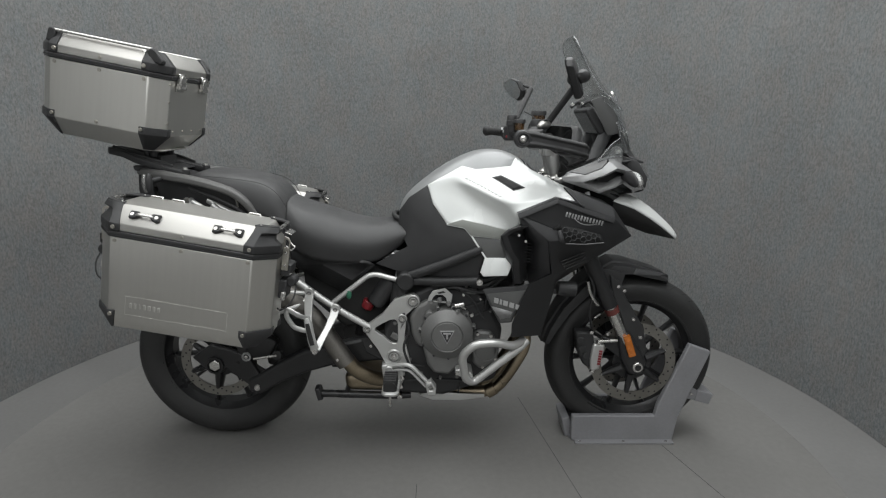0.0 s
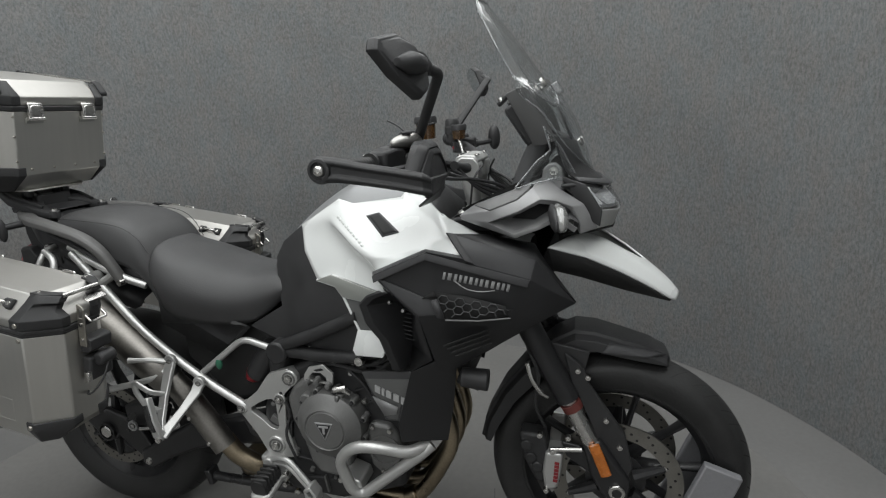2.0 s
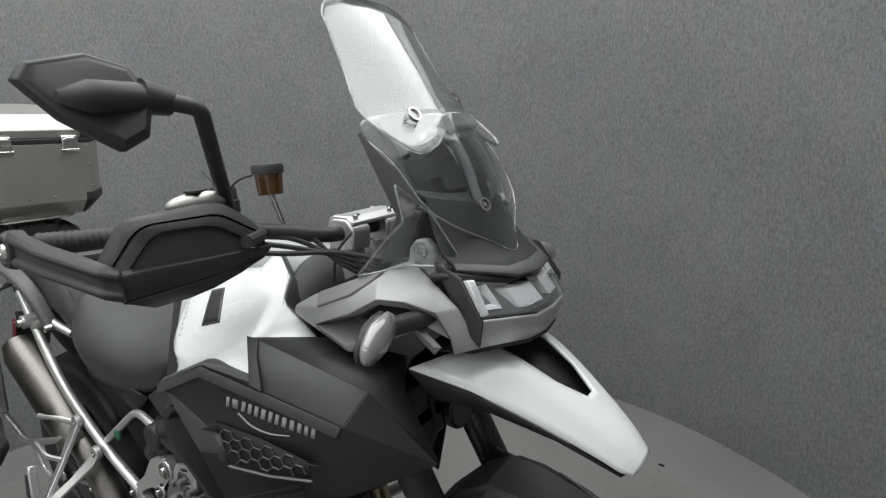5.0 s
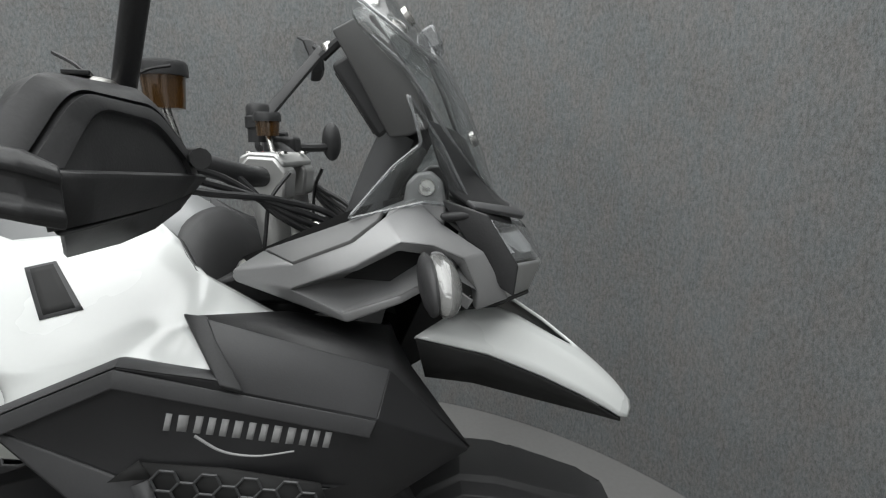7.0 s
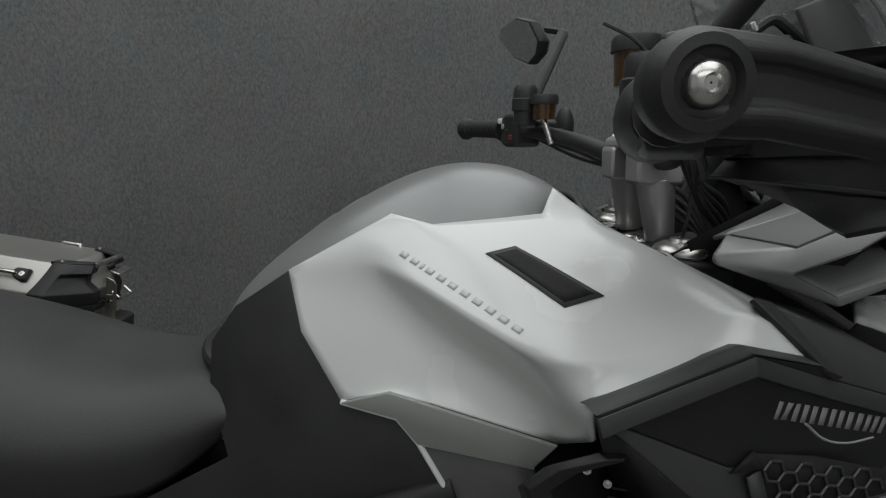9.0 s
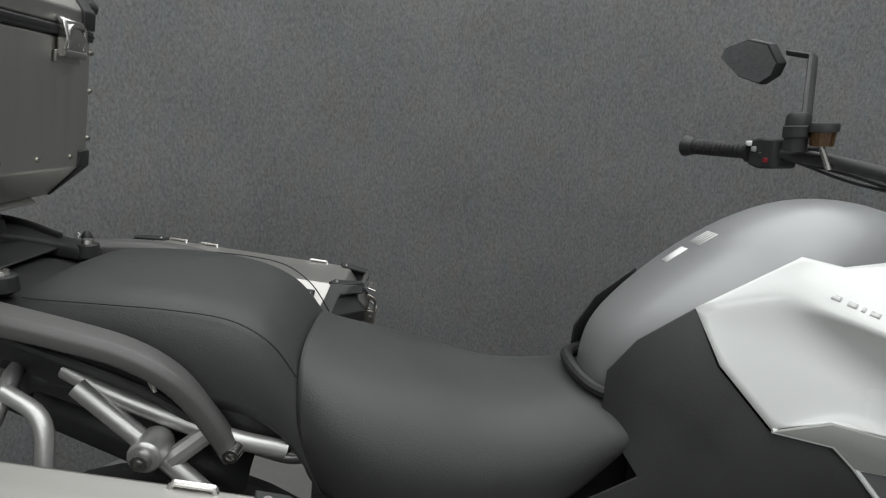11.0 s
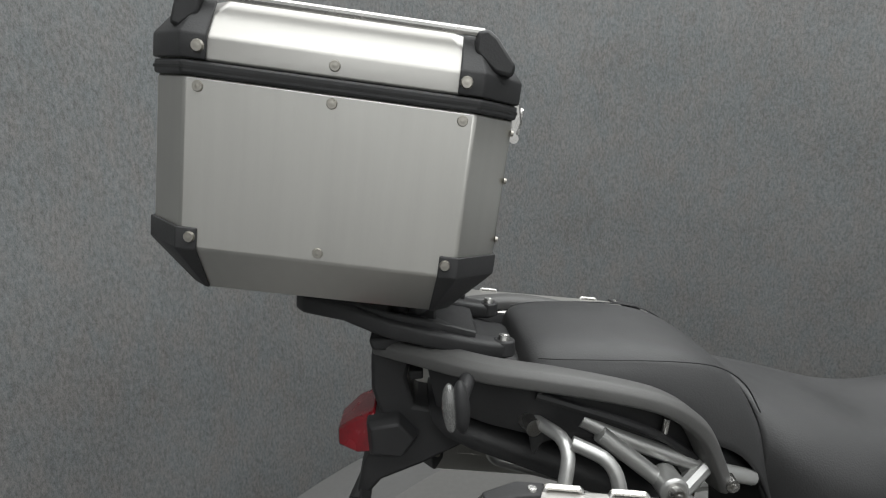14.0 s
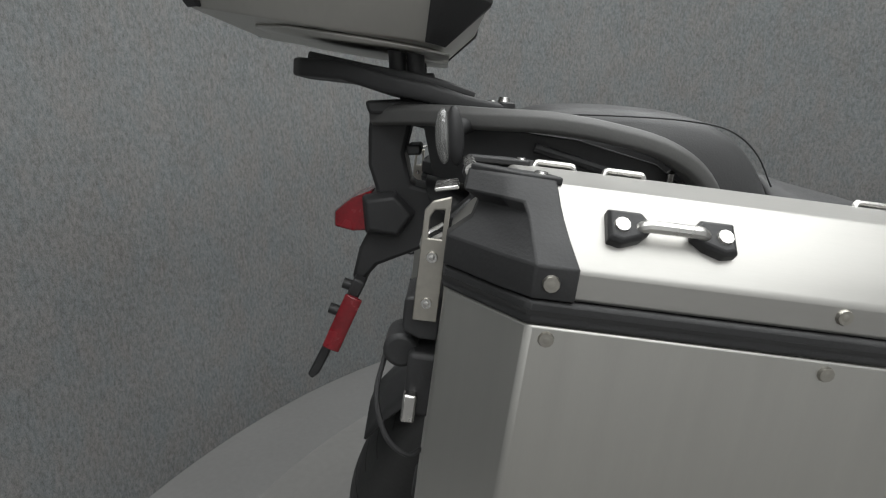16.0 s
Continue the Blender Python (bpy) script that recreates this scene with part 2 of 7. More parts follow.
def tube(points, r, seg=12, bm=None, flat=1.0, taper=None):
    """A round bar along a line of points."""
    bm = bm or bmesh.new()
    p = [Vector(q) for q in points]
    rings, side = [], None
    for i, q in enumerate(p):
        d = (p[min(i + 1, len(p) - 1)] - p[max(i - 1, 0)]).normalized()
        if side is None:
            side = d.orthogonal().normalized() if abs(d.y) > 0.9 else Vector((0, 1, 0)).cross(d).normalized()
        side = (side - d * side.dot(d)).normalized()
        up = d.cross(side)
        k = r * (1 if taper is None else 1 + (taper - 1) * i / (len(p) - 1))
        rings.append([bm.verts.new(q + side * math.cos(a) * k + up * math.sin(a) * k * flat) for a in (2 * math.pi * j / seg for j in range(seg))])
    for a, b in zip(rings, rings[1:]):
        for j in range(seg):
            bm.faces.new((a[j], a[(j + 1) % seg], b[(j + 1) % seg], b[j]))
    bm.faces.new(rings[0][::-1])
    bm.faces.new(rings[-1])
    return bm


def prism(outline, y0, y1, bm=None, m=None):
    """An outline in x and z, pushed from y0 to y1."""
    bm = bm or bmesh.new()
    k = len(bm.verts)
    a = [bm.verts.new((x, y0, z)) for x, z in outline]
    b = [bm.verts.new((x, y1, z)) for x, z in outline]
    n = len(a)
    bm.faces.new(a)
    bm.faces.new(b[::-1])
    for i in range(n):
        bm.faces.new((a[i], a[(i + 1) % n], b[(i + 1) % n], b[i]))
    if m is not None:
        bm.verts.ensure_lookup_table()
        bmesh.ops.transform(bm, matrix=m, verts=bm.verts[k:])
    return bm


def lathe(profile, seg=64, m=None, bm=None, closed=False):
    """A profile of (radius, height) turned about the y axis."""
    bm = bm or bmesh.new()
    m = m or Matrix()
    rings = []
    for j in range(seg):
        a = 2 * math.pi * j / seg
        rings.append([bm.verts.new(m @ Vector((r * math.cos(a), h, r * math.sin(a)))) for r, h in profile])
    n = len(profile)
    for j in range(seg):
        a, b = rings[j], rings[(j + 1) % seg]
        for i in range(n if closed else n - 1):
            bm.faces.new((a[i], a[(i + 1) % n], b[(i + 1) % n], b[i]))
    return bm


def loft(sections, closed=False, caps=True, bm=None):
    """A skin over sections that have the same number of points each."""
    bm = bm or bmesh.new()
    rows = [[bm.verts.new(p) for p in s] for s in sections]
    n = len(rows[0])
    for a, b in zip(rows, rows[1:]):
        for i in range(n if closed else n - 1):
            bm.faces.new((a[i], a[(i + 1) % n], b[(i + 1) % n], b[i]))
    if closed and caps:
        bm.faces.new(rows[0][::-1])
        bm.faces.new(rows[-1])
    return bm


def sheet(verts, faces, side=1, bm=None):
    """A faceted skin from corners and faces; side -1 mirrors it across the middle."""
    bm = bm or bmesh.new()
    v = [bm.verts.new((x, y * side, z)) for x, y, z in verts]
    for f in faces:
        bm.faces.new([v[i] for i in f])
    return bm


def ring(c, r0, r1, h, seg=40, bm=None, m=None):
    """A flat ring about the y axis."""
    return lathe([(r0, -h / 2), (r1, -h / 2), (r1, h / 2), (r0, h / 2)], seg, (m or Matrix.Translation(c)), bm, closed=True)


def bolt(c, r=0.006, d=(0, -1, 0), h=0.004, parent=None, mat=None, name="bolt"):
    c, d = Vector(c), Vector(d).normalized()
    bm = rod(c - d * h, c + d * h * 0.6, r, r * 0.8, 10)
    rod(c + d * h * 0.6, c + d * h * 0.7, r * 0.45, r * 0.3, 6, bm)
    return part(name, bm, mat or M_STEEL, parent, angle=50)

# ---- the room ----
CX, CY, RW, RD = -0.075, -0.08, 1.836, 1.521
# Felt ends and top lie unseen, set so parts mirror the pale room.
BACK, FELT, HIGH, WALL_TOP = -5.2, -1.5, 3.3, 2.3


def wall_line(r, n=72):
    return [(CX + r, FELT)] + [(CX + r * math.cos(math.pi * i / n), CY + r * math.sin(math.pi * i / n)) for i in range(n + 1)] + [(CX - r, FELT)]


bm = bmesh.new()
rows = [[bm.verts.new((x, y, z)) for x, y in line] for line, z in ((wall_line(RW), 0), (wall_line(RW), WALL_TOP), (wall_line(RW + 0.1), WALL_TOP), (wall_line(RW + 0.1), 0))]
for a, b in zip(rows, rows[1:] + rows[:1]):
    for i in range(len(a) - 1):
        bm.faces.new((a[i], a[i + 1], b[i + 1], b[i]))
tagged(part("added_wall_curved", bm, M_WALL, angle=60), "curved studio wall covered in grey felt", "wall", kind="structure")
# Pale walls and ceiling out of view, added to bounce and mirror light.
FAR, WIDE = 2.6, 2.75
tagged(part("added_wall_back", box(2 * WIDE + 0.2, 0.1, HIGH, pose(CX, BACK - 0.05, HIGH / 2)), M_CEIL), "unseen pale wall added behind the camera", "wall", kind="structure")
tagged(part("added_wall_front", box(2 * WIDE + 0.2, 0.1, HIGH, pose(CX, FAR + 0.05, HIGH / 2)), M_CEIL), "unseen pale wall added behind the felt screen", "wall", kind="structure")
for s, side in ((-1, "left"), (1, "right")):
    tagged(part("added_wall_" + side, box(0.1, FAR - BACK, HIGH, pose(CX + s * (WIDE + 0.05), (FAR + BACK) / 2, HIGH / 2)), M_CEIL), "unseen pale side wall added to the studio", "wall", kind="structure")
tagged(part("ceiling", box(2 * WIDE + 0.2, FAR - BACK + 0.2, 0.1, pose(CX, (FAR + BACK) / 2, HIGH + 0.05)), M_CEIL), "unseen pale ceiling added over the studio", "ceiling", kind="structure")
tagged(part("floor", lathe([(0.0005, -0.0015), (1.0, -0.0015), (9, -0.0015)], 160, pose(CX, CY, 0, 90)), M_FLOOR), "smooth grey painted floor round the turntable", "floor", kind="structure")
bm = lathe([(0.0005, 0.0), (RD - 0.001, 0.0), (RD + 0.001, -0.002)], 160, pose(CX, CY, 0, -90))
turntable = tagged(part("turntable", bm, M_DISC, angle=50), "round grey painted turntable set flush in the floor", "turntable", kind="structure")
M_JOINT = material("joint_dark", (0.05, 0.05, 0.05), 0.9, vary=0.3, scale=5)
for k, (a, b) in enumerate((((0.40, 0.25), (0.62, -0.98)), ((0.905, -0.12), (1.1, -0.75)), ((-0.03, -0.35), (-0.03, -1.3)))):
    a, b = Vector((*a, 0)), Vector((*b, 0))
    part("plate_joint", box(0.002, (b - a).length, 0.0012, Matrix.Translation((a + b) / 2) @ (b - a).to_track_quat("Y", "Z").to_matrix().to_4x4()), M_JOINT, turntable)

# two wide soft boxes under the ceiling, and a smaller fill added unseen behind the camera to brighten the metal faces
for x, y, sx, sy, power in ((-1.06, -0.3, 1.85, 3.8, 63), (0.99, 0.15, 1.95, 4.7, 90), (0, -3.7, 3.4, 1.4, 62)):
    lamp = bpy.data.lights.new("unseen_ceiling_lamp", "AREA")
    lamp.shape, lamp.size, lamp.size_y, lamp.energy, lamp.color = "RECTANGLE", sx, sy, power, (0.98, 1.0, 0.995)
    ob = new("unseen_ceiling_lamp", lamp)
    ob.location = (x, y, HIGH - 0.03)


# ---- aluminium cases ----
def octagon(lx, ly, c):
    return [(-lx, -ly + c), (-lx + c, -ly), (lx - c, -ly), (lx, -ly + c), (lx, ly - c), (lx - c, ly), (-lx + c, ly), (-lx, ly - c)]


def layers(rows, bm=None):
    """Stacked octagons: height, half length, half width, corner, x shift, y shift, rise towards the front."""
    return loft([[(x + dx, y + dy, z + k * x) for x, y in octagon(lx, ly, c)] for z, lx, ly, c, dx, dy, k in rows], closed=True, bm=bm)


def corner(rows, k, name, mat, parent, grow=0.003, span=0.05, low_span=None):
    """A plastic guard that wraps corner k (0 to 3) of a stack of octagons."""
    i, j = (0, 1) if k == 0 else (2, 3) if k == 1 else (4, 5) if k == 2 else (6, 7)
    secs = []
    for n, (z, lx, ly, c, dx, dy, t) in enumerate(rows):
        o = octagon(lx + grow, ly + grow, c)
        reach = low_span if low_span is not None and n == 0 else span[n] if isinstance(span, tuple) else span
        a, b = Vector((*o[i], z)), Vector((*o[j], z))
        pa, pb = Vector((*o[i - 1], z)), Vector((*o[(j + 1) % 8], z))
        p0, p1 = a + (pa - a).normalized() * reach, b + (pb - b).normalized() * reach
        secs.append([Vector((v.x + dx, v.y + dy, z + t * v.x)) for v in (p0, a, b, p1)])
    return part(name, loft(secs), mat, parent, solid=0.005, bevel=0.002)


def top_case():
    root = thing("top_case", "brushed aluminium top case with black plastic corners", "top case")
    root.matrix_basis = pose(-1.022, 0.0, 1.327, 0, 11.0, 0)
    H, W, C = 0.199, 0.191, 0.048
    low = [(-0.186, H - 0.048, W - 0.042, 0.02, 0, 0, 0), (-0.132, H, W, C, 0, 0, 0), (-0.108, H, W, C, 0, 0, 0)]
    part("body", layers(low[:2] + [(0.05, H, W, C, 0, 0, 0)]), M_ALU, root, bevel=0.003)
    seal = part("seal", layers([(0.05, H + 0.003, W + 0.003, C, 0, 0, 0), (0.065, H + 0.003, W + 0.003, C, 0, 0, 0)]), M_PLASTIC, root, bevel=0.003)
    # A dark band, slightly proud, paints the shade of a groove in the seal.
    part("seal_groove_shade", layers([(0.056, H + 0.0035, W + 0.0035, C, 0, 0, 0), (0.059, H + 0.0035, W + 0.0035, C, 0, 0, 0)]), M_DARK, seal)
    lid = [(0.0655, H, W, C, 0, 0, 0), (0.09, H, W, C, 0, 0, 0), (0.132, H - 0.036, W - 0.028, C, 0, 0, 0)]
    lid_ob = part("lid", layers(lid), M_ALU_DIM, root, bevel=0.003)
    for k in range(4):
        g = corner(low, k, "corner_guard", M_PLASTIC, root, 0.003, 0.022, 0.004)
        c = corner([(0.0665, H, W, C, 0, 0, 0), (0.091, H, W, C, 0, 0, 0), (0.13, H - 0.034, W - 0.026, 0.024, 0, 0, 0)], k, "lid_corner", M_PLASTIC, root, 0.004, (0.026, 0.026, 0.016))
        sx, sy = ((-1, -1), (1, -1), (1, 1), (-1, 1))[k]
        bolt((sx * (H - C - 0.012), sy * (W + 0.005), -0.118), 0.0065, (0, sy, 0), 0.002, g, M_MUFFLER, "rivet")
        bolt((sx * (H - C - 0.014), sy * (W + 0.006), 0.079), 0.007, (0, sy, 0), 0.002, c, M_MUFFLER, "rivet")
        part("rail_post", prism([(sx * x, z) for x, z in (((0.142, 0.112), (0.142, 0.134), (0.154, 0.137), (0.165, 0.13), (0.188, 0.104), (0.186, 0.092), (0.165, 0.094)) if sx > 0 else ((0.142, 0.112), (0.142, 0.134), (0.152, 0.139), (0.164, 0.137), (0.168, 0.12), (0.172, 0.098), (0.16, 0.096)))], sy * (W - 0.008), sy * (W - 0.034)), M_PLASTIC, c, bevel=0.004)
    for s in (-1, 1):
        part("lashing_rail", tube([(-0.15, s * (W - 0.015), 0.133), (0.15, s * (W - 0.015), 0.133)], 0.0048, 10), M_STEEL, root)
        for x, z in ((-0.137, 0.04), (0, 0.04), (0.138, 0.04), (-0.002, -0.121), (0, 0.078)):
            bolt((x, s * (W + 0.001), z), 0.0065, (0, s, 0), 0.002, root, M_MUFFLER, "rivet")
        y = s * 0.086
        latch = part("latch", prism([(H + 0.002, 0.03), (H + 0.014, 0.032), (H + 0.018, 0.05), (H + 0.012, 0.074), (H + 0.002, 0.076)], y - 0.022, y + 0.022), M_STEEL, root, "steel case latch", bevel=0.003)
        part("latch_loop", tube(rounded([(H + 0.014, y - 0.017, 0.036), (H + 0.016, y - 0.017, 0.066), (H + 0.016, y + 0.017, 0.066), (H + 0.014, y + 0.017, 0.036)], 0.008), 0.003, 8), M_STEEL, latch)
        part("latch_plate", box(0.004, 0.052, 0.016, pose(H + 0.003, y, 0.024)), M_ALU_DIM, latch, bevel=0.001)
        part("latch_pin", rod((H + 0.01, y - 0.024, 0.03), (H + 0.01, y + 0.024, 0.03), 0.006), M_STEEL, latch)
        for z in (-0.09, -0.02, 0.035):
            bolt((H + 0.001, s * 0.146, z), 0.004, (1, 0, 0), 0.002, root, M_MUFFLER, "rivet")
    for y in (-0.105, -0.035, 0.035, 0.105):
        bolt((H + 0.001, y, -0.116), 0.004, (1, 0, 0), 0.002, root, M_MUFFLER, "rivet")
    return root


def hasp(e, L):
    """A steel plate in x and z with a slot near its top."""
    bm = bmesh.new()
    outer = [(L + 0.003, 0.06), (L + 0.023, 0.06), (L + 0.023, 0.152), (L + 0.017, 0.16), (L + 0.003, 0.165)]
    inner = [(L + 0.007, 0.13), (L + 0.018, 0.13), (L + 0.018, 0.147), (L + 0.015, 0.153), (L + 0.007, 0.154)]
    rings = [[bm.verts.new((e * x, y, z)) for x, z in o] for o, y in ((outer, -0.03), (inner, -0.03), (inner, -0.026), (outer, -0.026))]
    for a, b in zip(rings, rings[1:] + rings[:1]):
        for i in range(5):
            bm.faces.new((a[i], a[(i + 1) % 5], b[(i + 1) % 5], b[i]))
    return bm


def pannier(at, tilt, turn):
    """An aluminium side case whose sloping, handled face looks towards negative y."""
    root = thing("pannier", "brushed aluminium side pannier with black plastic corners, on its rack", "pannier", group="side panniers")
    root.matrix_basis = pose(*at, 0, tilt, turn)
    L, W, C, Y = 0.253, 0.097, 0.055, -0.02
    TOP, MID = 0.0685, -0.0065
    low = [(-0.174, L - 0.036, W - 0.018, 0.024, 0, Y, 0), (-0.134, L + 0.002, W, C, 0, Y, 0), (-0.114, L + 0.001, W, C, 0, Y, 0)]
    body = part("body", layers(low[:2] + [(0.103, L, W, C, 0, Y, 0)]), M_ALU, root, bevel=0.003)
    seal = part("seal", layers([(0.103, L + 0.003, W + 0.003, C, 0, Y, 0), (0.12, L + 0.003, W + 0.003, C, 0, Y, 0)]), M_PLASTIC, root, bevel=0.003)
    # Groove shade painted as a thin dark band round the seal.
    part("seal_groove_shade", layers([(0.11, L + 0.0035, W + 0.0035, C, 0, Y, 0), (0.113, L + 0.0035, W + 0.0035, C, 0, Y, 0)]), M_DARK, seal)
    part("lid", layers([(0.1205, L, W, C, 0, Y, 0), (0.142, L, W, C, 0, Y, 0), (0.19, L - 0.046, TOP, C * 0.35, 0, MID, 0)]), M_ALU_DIM, root, bevel=0.003)
    for k in range(4):
        sx, sy = ((-1, -1), (1, -1), (1, 1), (-1, 1))[k]
        g = corner(low, k, "corner_guard", M_PLASTIC, root, 0.003, 0.024, 0.006)
        bolt((sx * (L - C - 0.007), sy * (W + 0.005) + Y, -0.126), 0.0062, (0, sy, 0), 0.002, g, M_MUFFLER, "rivet")
        # lid corner: a moulded block with an undercut, carrying the end rail on its tip
        rows = []
        for z, h, c, x0, x1, x2, d in ((0.1212, W + 0.004, Y, 0.172, 0.2, 0.257, 0.0), (0.143, W + 0.004, Y, 0.172, 0.2, 0.257, 0.0), (0.158, 0.0905, -0.0155, 0.178, 0.203, 0.251, 0.01), (0.1695, 0.0845, -0.0115, 0.182, 0.206, 0.25, 0.013), (0.177, 0.0795, -0.0095, 0.184, 0.209, 0.25, 0.001), (0.1905, 0.0715, MID, 0.187, 0.213, 0.247, 0.0), (0.1935, 0.068, MID, 0.188, 0.211, 0.244, 0.002)):
            back = h - (0.055 if z < 0.15 else 0.036 if z < 0.175 else 0.024)
            rows.append([(sx * x0, sy * h + c, z), (sx * x1, sy * h + c, z), (sx * (x1 + 0.35 * (x2 - x1) - d * 0.4), sy * (h - (h - back) * 0.3 - d * 0.5) + c, z), (sx * (x2 - d), sy * (back - d * 0.2) + c, z), (sx * (x2 - d), sy * (back - 0.02) + c, z)])
        lid_corner = part("lid_corner", loft(rows), M_PLASTIC, root, "moulded black lid corner", solid=0.008, bevel=0.0015, angle=28)
        bolt((sx * (L - C - 0.009), sy * (W + 0.005) + Y, 0.132), 0.0065, (0, sy, 0), 0.002, lid_corner, M_MUFFLER, "rivet")
        part("corner_flange", loft([[(sx * x, sy * y + MID, z) for x, y in ((0.183, 0.07), (0.19, 0.05), (0.212, 0.046), (0.243, 0.033), (0.246, 0.048), (0.212, 0.069))] for z in (0.1885, 0.1945)], closed=True), M_PLASTIC, lid_corner, bevel=0.0015)
        bolt((sx * 0.197, sy * 0.058 + MID, 0.195), 0.0055, (0, 0, 1), 0.0018, lid_corner, M_STEEL, "rivet")
    for x, z in ((0, 0.093), (0.187, 0.093), (-0.185, 0.093), (0, 0.133)):
        bolt((x, -0.118, z), 0.006, (0, -1, 0), 0.002, root, M_MUFFLER, "rivet")
    # lashing eyes along the far edge of the lid
    for x in (-0.165, -0.1, 0.135):
        part("lashing_eye", tube(rounded([(x - 0.019, 0.057, 0.188), (x - 0.017, 0.059, 0.1935), (x + 0.017, 0.059, 0.1935), (x + 0.019, 0.057, 0.188)], 0.004), 0.003, 8), M_STEEL, root, "steel lashing eye")
    # shallow pressed panel with a plain raised mark
    for a, b in (((-0.15, -0.066), (0.142, -0.066)), ((0.142, -0.066), (0.142, -0.122)), ((0.142, -0.122), (-0.15, -0.122)), ((-0.15, -0.122), (-0.15, -0.066))):
        part("pressed_line", tube([(a[0], -0.1163, a[1]), (b[0], -0.1163, b[1])], 0.0011, 6), M_ALU, body)
    for i, w in enumerate((1, 1, 0.5, 1, 1.2, 1, 1)):
        part("pressed_mark", box(0.0075 * w, 0.0012, 0.015, pose(-0.135 + i * 0.0135, -0.117, -0.093)), M_ALU, body, bevel=0.0004)
    for e in (-1, 1):
        part("lashing_rail", tube([(e * 0.2445, -0.05, 0.189), (e * 0.2445, 0.038, 0.189)], 0.0052, 10), M_STEEL, root, "steel rail across the lid end")
        # latch: a steel hasp plate with a slot, over a black catch with a cord
        latch = part("latch", hasp(e, L), M_MUFFLER, root, "steel pannier latch", bevel=0.001)
        for z in (0.115, 0.076):
            bolt((e * (L + 0.013), -0.0305, z), 0.0055, (0, -1, 0), 0.003, latch)
        part("hasp_fold", box(0.02, 0.05, 0.0035, pose(e * (L + 0.008), 0.015, 0.168, 0, e * 14)), M_STEEL, latch, bevel=0.001)
        part("hasp_loop", tube(rounded([(e * (L + 0.006), -0.012, 0.13), (e * (L + 0.022), -0.012, 0.118), (e * (L + 0.022), 0.03, 0.118), (e * (L + 0.006), 0.03, 0.13)], 0.006), 0.003, 8), M_STEEL, latch)
        part("latch_block", loft([[(e * (L + x), y, z) for y, z in ((-0.026, 0.05 - d), (-0.026, 0.076 + d * 0.5), (0.03, 0.076 + d * 0.5), (0.03, 0.05 - d))] for x, d in ((0.0, 0.008), (0.016, 0.008), (0.028, 0.003), (0.031, -0.002))], closed=True), M_PLASTIC, latch, bevel=0.003)
        part("latch_knob", rod((e * (L + 0.03), -0.012, 0.022), (e * (L + 0.03), 0.03, 0.022), 0.016, seg=20), M_PLASTIC, latch, bevel=0.004)
        part("latch_catch", box(0.03, 0.06, 0.06, pose(e * (L + 0.008), 0.005, -0.002)), M_PLASTIC, latch, bevel=0.005)
        part("latch_tab", box(0.012, 0.012, 0.026, pose(e * (L + 0.017), -0.028, -0.02)), M_STEEL, latch, bevel=0.002)
        part("latch_cord", tube(spline([(e * (L + 0.044), 0.005, 0.012), (e * (L + 0.047), -0.015, -0.02), (e * (L + 0.034), -0.03, -0.05), (e * (L + 0.014), -0.03, -0.066), (e * (L + 0.002), -0.02, -0.066)]), 0.0024, 8), M_PLASTIC, latch)
    for x in (-0.113, 0.119):
        up = Vector((0, 0.042, 0.048)).normalized()
        out = Vector((0, -0.048, 0.042)).normalized()
        mid = Vector((x, -0.0955, 0.1655))
        h = part("handle", tube(rounded([mid + Vector((-0.024, 0, 0)) - out * 0.002, mid + Vector((-0.02, 0, 0)) + out * 0.012, mid + Vector((0.02, 0, 0)) + out * 0.012, mid + Vector((0.024, 0, 0)) - out * 0.002], 0.008), 0.0042, 10), M_STEEL, root, "steel carrying loop on black mounts")
        for d in (-1, 1):
            rows = []
            for lift, k in ((-0.001, 0.0), (0.007, 0.0), (0.01, 0.0025)):
                rows.append([mid + Vector((d * a, 0, 0)) + up * b + out * lift for a, b in ((0.0135, 0.004 - k), (0.02, 0.0125 - k), (0.042 - k, 0.0125 - k), (0.042 - k, -0.0105 + k), (0.033, -0.0125 + k), (0.021, -0.008 + k), (0.0135, -0.001))])
            part("handle_mount", loft(rows, closed=True), M_PLASTIC, h, bevel=0.001)
            bolt(mid + Vector((d * 0.0335, 0, 0)) + out * 0.0105, 0.0062, out, 0.002, h)
    return root


top_case()
pannier((-0.684, -0.385, 0.77), 9.7, -1.5)
pannier((-0.724, 0.366, 0.762), 9.3, -1.2)


